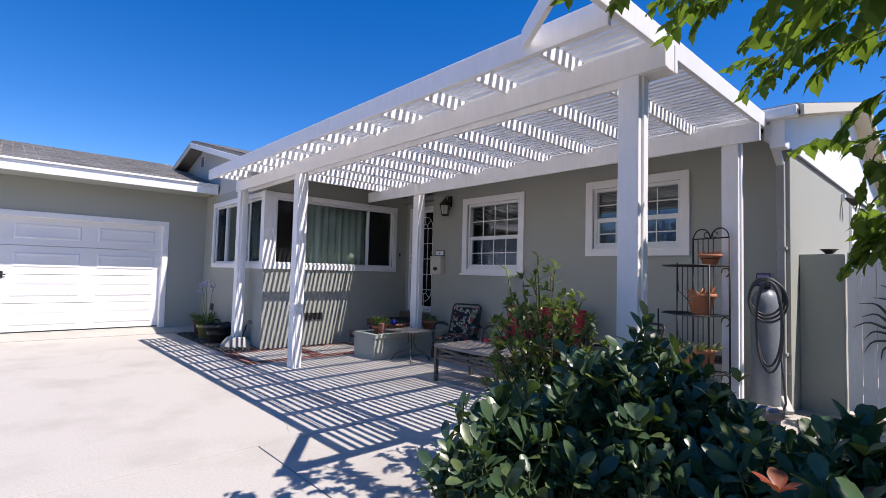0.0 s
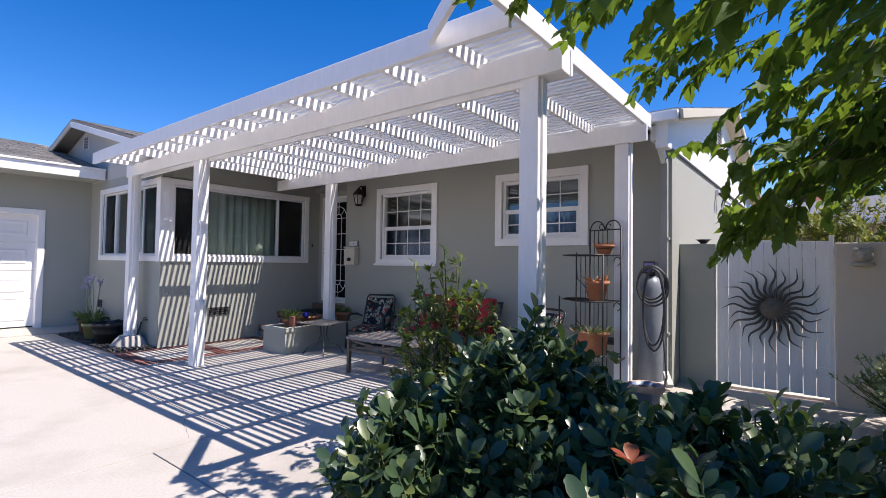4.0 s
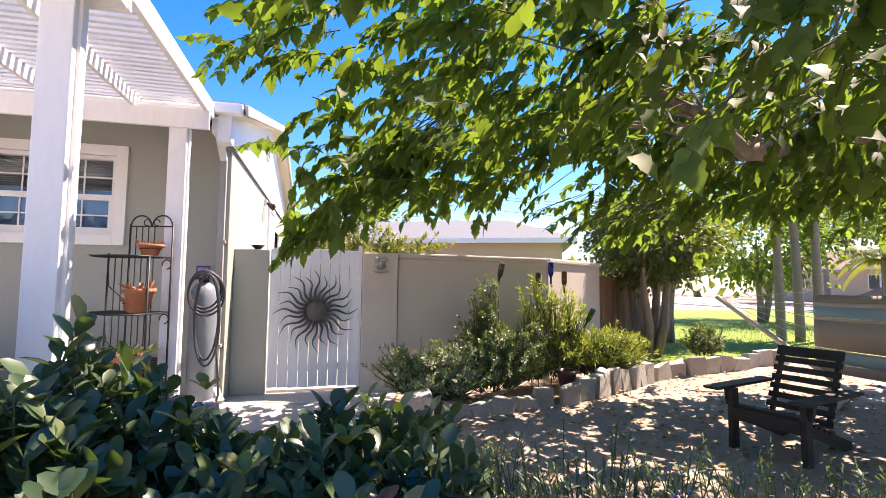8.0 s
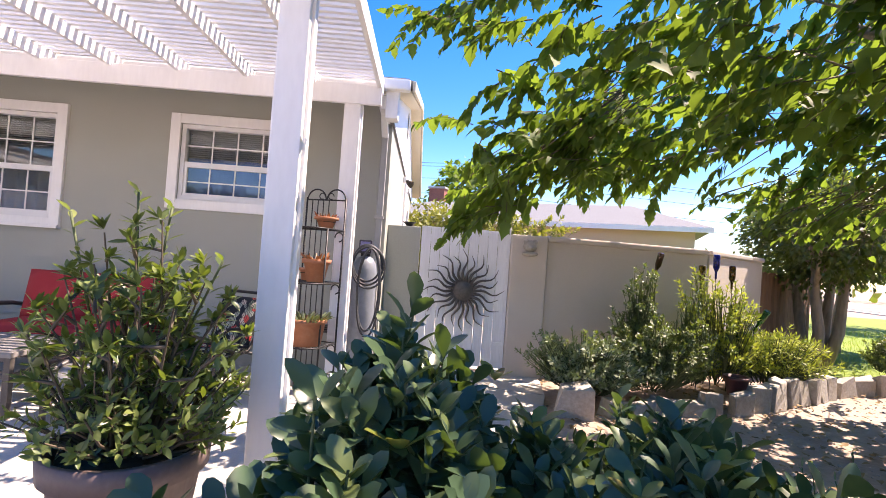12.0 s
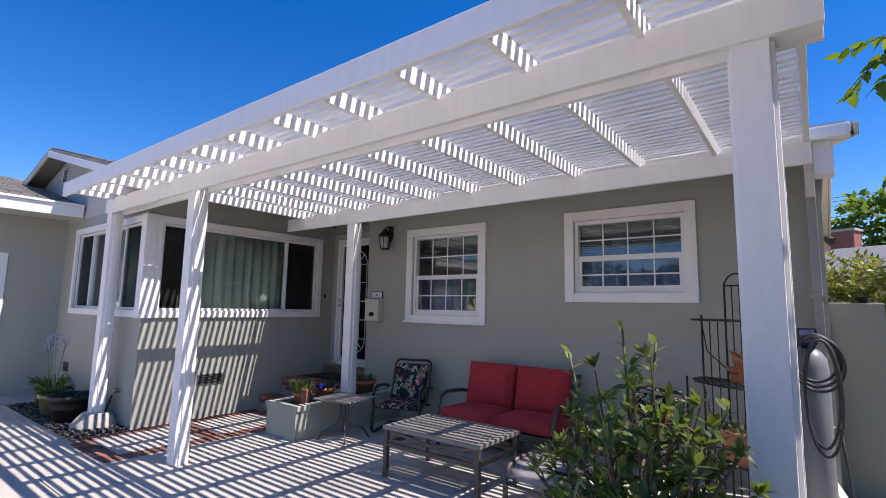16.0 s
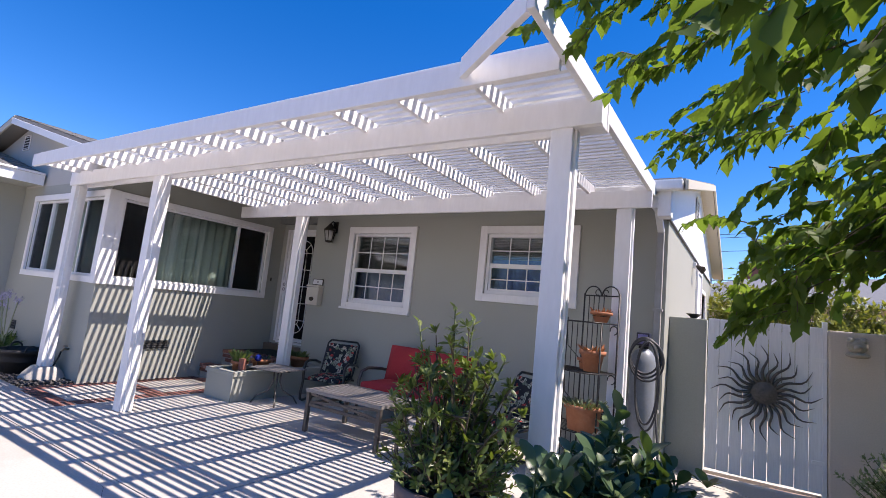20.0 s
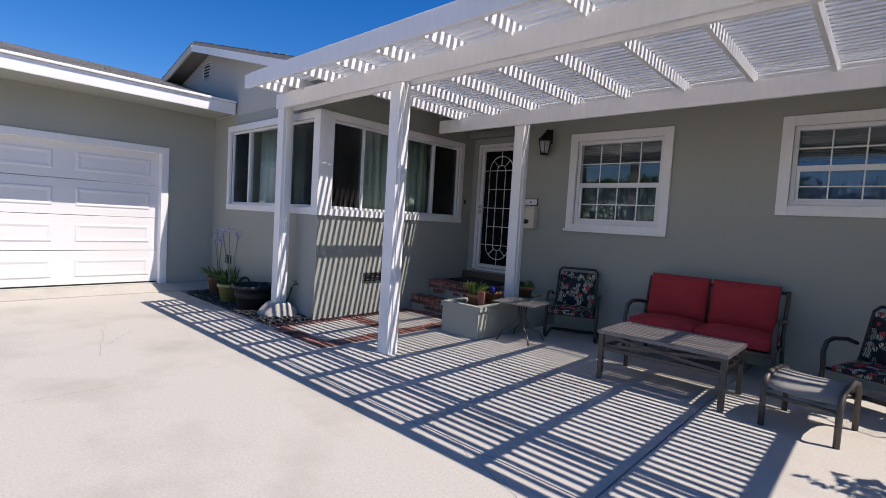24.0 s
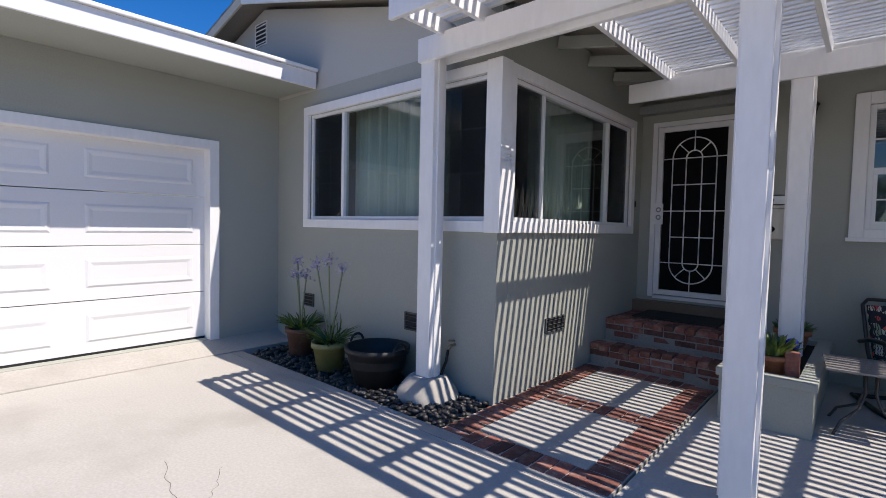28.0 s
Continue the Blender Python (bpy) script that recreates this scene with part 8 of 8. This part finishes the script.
def strap_plant(parent, z, n, ln, stalks, seed):
    rn = np.random.RandomState(seed)
    a = rn.uniform(0, 6.28, n)
    A = np.stack([np.cos(a) * 0.7, np.sin(a) * 0.7, rn.uniform(0.5, 1.4, n)], 1)
    leaves("foliage", parent, AGAP, np.stack([0.05 * np.cos(a), 0.05 * np.sin(a), np.full(n, z)], 1), A, np.tile((0, 0, 1.0), (n, 1)) + rn.normal(0, 0.3, (n, 3)), rn.uniform(ln * 0.7, ln, n), "needle", 0.55, 0.1)
    for k in range(stalks):
        tx, ty, tz = rn.uniform(-0.14, 0.14), rn.uniform(-0.1, 0.1), z + rn.uniform(0.5, 0.82)
        part("stalk", tube(bm_of(), [(0, 0, z), (tx * 0.4, ty * 0.4, z + 0.3), (tx, ty, tz)], 0.008, 5), mat("pale_stalk", (0.30, 0.33, 0.20), rough=0.7), parent)
        m = 60
        leaves("flower", parent, LILAC, np.tile((tx, ty, tz), (m, 1)) + rn.normal(0, 0.028, (m, 3)), rn.normal(0, 1, (m, 3)), rn.normal(0, 1, (m, 3)), rn.uniform(0.022, 0.042, m), "small")


p = pot("plant_pot", "weathered red-brown pot with lilac flowering strap plant", (-10.38, 2.98, 0), pot_prof(0.11, 0.15, 0.30, 0.04), mat("redbrown_pot", (0.17, 0.08, 0.055), (0.12, 0.06, 0.045), (0.24, 0.16, 0.12), big=10, small=30, rough=0.8))
strap_plant(p, 0.27, 90, 0.27, 3, 3)
p = pot("plant_pot", "olive yellow glazed pot with lilac flowering strap plant", (-9.72, 2.88, 0), pot_prof(0.12, 0.165, 0.28, 0.05), mat("olive_glaze", (0.27, 0.26, 0.10), (0.22, 0.21, 0.075), (0.3, 0.3, 0.16), big=8, small=20, rough=0.35))
strap_plant(p, 0.25, 80, 0.28, 3, 4)
p = pot("tub", "large black plastic tub with rope handles", (-9.10, 2.94, 0), [(0.20, 0), (0.265, 0.29), (0.285, 0.29), (0.29, 0.34), (0.265, 0.34), (0.25, 0.2), (0.18, 0.03)], mat("black_tub", (0.013, 0.0125, 0.013), (0.019, 0.018, 0.018), rough=0.6, small=30), soil=False, category="tub")
for s in (-1, 1):
    bm = bm_of()
    ring(bm, (s * 0.285, 0, 0.33), 0.07, 0.012, "x", 14, 6, 0, math.pi)
    part("handle", bm, mat("black_tub", (0.022, 0.021, 0.022)), p)
p = pot("plant_pot", "small terracotta pot with feathery green herb", (-6.40, 4.50, 0.341), pot_prof(0.075, 0.105, 0.15, 0.035), TERRA)
rosette(p, (0, 0, 0.12), 0.06, 190, leafy("herb_leaf", (0.09, 0.14, 0.05), (0.14, 0.2, 0.07), (0.24, 0.28, 0.12), 0.3, 0.5), (0.06, 0.22), 9, 1.1)
p = pot("plant_pot", "terracotta pot with dark blue flowers", (-6.41, 4.86, 0.341), pot_prof(0.09, 0.13, 0.17, 0.04), TERRA)
rosette(p, (0, 0, 0.14), 0.10, 120, leafy("violet_flower", (0.03, 0.04, 0.03), (0.04, 0.06, 0.12), (0.07, 0.06, 0.3), 0.2, 0.5), (0.04, 0.10), 10, 0.8, "small")
p = pot("plant_pot", "terracotta pot with dark leafy plant", (-6.38, 5.55, 0.341), pot_prof(0.095, 0.135, 0.19, 0.045), TERRA)
rosette(p, (0, 0, 0.16), 0.09, 90, DARKL, (0.05, 0.15), 11, 1.0, "small")
bl = thing("glass_ball", "dark blue glass ball on a short stake", "garden ornament", (-6.30, 4.72, 0.34))
part("stake", tube(bm_of(), [(0, 0, 0), (0, 0, 0.16)], 0.005, 5), BLACK, bl)
bm = bm_of()
bmesh.ops.create_uvsphere(bm, u_segments=20, v_segments=12, radius=0.05, matrix=Matrix.Translation((0, 0, 0.2)))
part("ball", bm, mat("cobalt_glass", (0.01, 0.02, 0.22), rough=0.05), bl, smooth=True)
bk = bm_of()
box(bk, -0.045, 0.045, -0.03, 0.03, 0, 0.2, 0.006)
ob = part("brick", bk, BRICK)
ob.matrix_world = pose(-6.27, 4.45, 0.341, 0, 0, 15)
tagged(ob, "single orange brick standing in the planter", "brick")

# ---- big potted shrub ----
SHRUB = leafy("shrub_leaf", (0.07, 0.105, 0.036), (0.115, 0.165, 0.055), (0.24, 0.28, 0.09), 0.28, 0.35)
PX, PY = -1.85, 2.59
p = pot("plant_pot", "large brown plastic pot holding a tall leafy shrub", (PX, PY, 0), [(0.20, 0), (0.262, 0.42), (0.288, 0.42), (0.295, 0.51), (0.275, 0.515), (0.255, 0.44), (0.18, 0.03)], mat("brown_pot", (0.16, 0.115, 0.108), (0.13, 0.092, 0.086), (0.20, 0.155, 0.145), big=4, small=40, rough=0.55, bump=0.08))
sb_ = bush("potted_shrub", "tall open green shrub growing from the brown pot", (PX, PY, 0.44), (0.40, 0.36), 0.40, 150, 8, (0.045, 0.075), SHRUB, "shrubby", 61, lump=0.4, bottom=0.02, tilt=0.7, stemr=(0.007, 0.003), stem=TWIG)
rn, rr = np.random.RandomState(77), random.Random(77)
B, A, U, S, ST = [], [], [], [], []
for k in range(30):
    a, q = 2.4 * k, math.sqrt((k + 0.5) / 30)
    top = np.array((0.40 * q * math.cos(a), 0.36 * q * math.sin(a), 0.90 - 0.40 * q * q + rr.uniform(-0.14, 0.10)))
    b0 = np.array((0.08 * math.cos(a), 0.08 * math.sin(a), -0.02))
    m1 = b0 * 0.5 + top * 0.5 + rn.normal(0, 0.03, 3) + np.array((0, 0, 0.06))
    ST.append([tuple(b0), tuple(m1), tuple(top)])
    for w in range(5):                        # side twigs, each with a whorl
        t = 0.45 + 0.55 * w / 4
        c = m1 + (top - m1) * (t * 2 - 1) if t > 0.5 else b0 + (m1 - b0) * t * 2
        o_ = rn.normal(0, 1, 3) * np.array((1, 1, 0.4)) + np.array((0, 0, 0.6))
        o_ /= np.linalg.norm(o_)
        e = c + o_ * (rr.uniform(0.05, 0.15) if w < 4 else 0.02)
        if w < 4:
            ST.append([tuple(c), tuple((c + e) / 2), tuple(e)])
        for j in range(11):
            v = rn.normal(0, 1, 3)
            B.append(c + (e - c) * rr.uniform(0.35, 1.0))
            A.append(o_ * 0.7 + v * 0.55 + np.array((0, 0, 0.25)))
            U.append(np.array((0, 0, 1.0)) + rn.normal(0, 0.3, 3))
            S.append(rr.uniform(0.045, 0.08))
o = part("stemwork", thin_sticks(ST, 0.008, 0.003, 5), TWIG, sb_)
o["kind"] = "stuff"
for x, y, z0, z1 in ((-0.05, 0.0, 0.7, 1.05), (0.06, 0.05, 0.7, 1.0), (-0.22, -0.12, 0.5, 0.95), (0.3, 0.0, 0.5, 0.80)):
    part("shoot", tube(bm_of(), [(x * 0.6, y * 0.6, z0), (x, y, z1)], 0.005, 5), STEM, sb_)
    for k in range(16):
        t = k / 15
        a = 2.4 * k
        B.append((x * (0.6 + 0.4 * t), y * (0.6 + 0.4 * t), z0 + (z1 - z0) * t))
        A.append((math.cos(a), math.sin(a), 0.7))
        U.append((0, 0, 1.0))
        S.append(0.06 + 0.02 * math.sin(k))
leaves("shoot_leaves", sb_, SHRUB, B, A, U, S, "shrubby", 0.1, 0.25)

# ---- cracks and stains in the drive ----
CRACK = mat("crack", (0.16, 0.15, 0.135), rough=0.95)
rc = random.Random(6)
for k, (p0, p1) in enumerate((((-4.97, 2.2), (-3.75, 1.75)), ((-8.9, 1.15), (-7.7, 0.85)), ((-8.6, 1.35), (-8.0, 0.95)), ((-6.8, -0.3), (-4.9, -1.1)), ((-11.1, 0.0), (-6.9, -0.3)), ((-8.2, -1.2), (-6.9, -2.0)))):
    p0, p1 = Vector((*p0, 0)), Vector((*p1, 0))
    nrm = Vector((-(p1 - p0).y, (p1 - p0).x, 0)).normalized()
    bm = bm_of()
    prev = None
    for j in range(31):
        t = j / 30
        wob = 0 if k == 4 else 0.05 * noise.noise((t * 9, k * 3.0, 0))
        c = p0.lerp(p1, t) + nrm * wob
        w = (0.004 if k == 4 else 0.0014) * (0.5 + rc.random())
        a, b = bm.verts.new(c + nrm * w + Vector((0, 0, 0.0012))), bm.verts.new(c - nrm * w + Vector((0, 0, 0.0012)))
        if prev:
            bm.faces.new((prev[0], a, b, prev[1]))
        prev = (a, b)
    structure("driveway_crack", bm, CRACK, "fine dark crack in the concrete drive", "driveway")
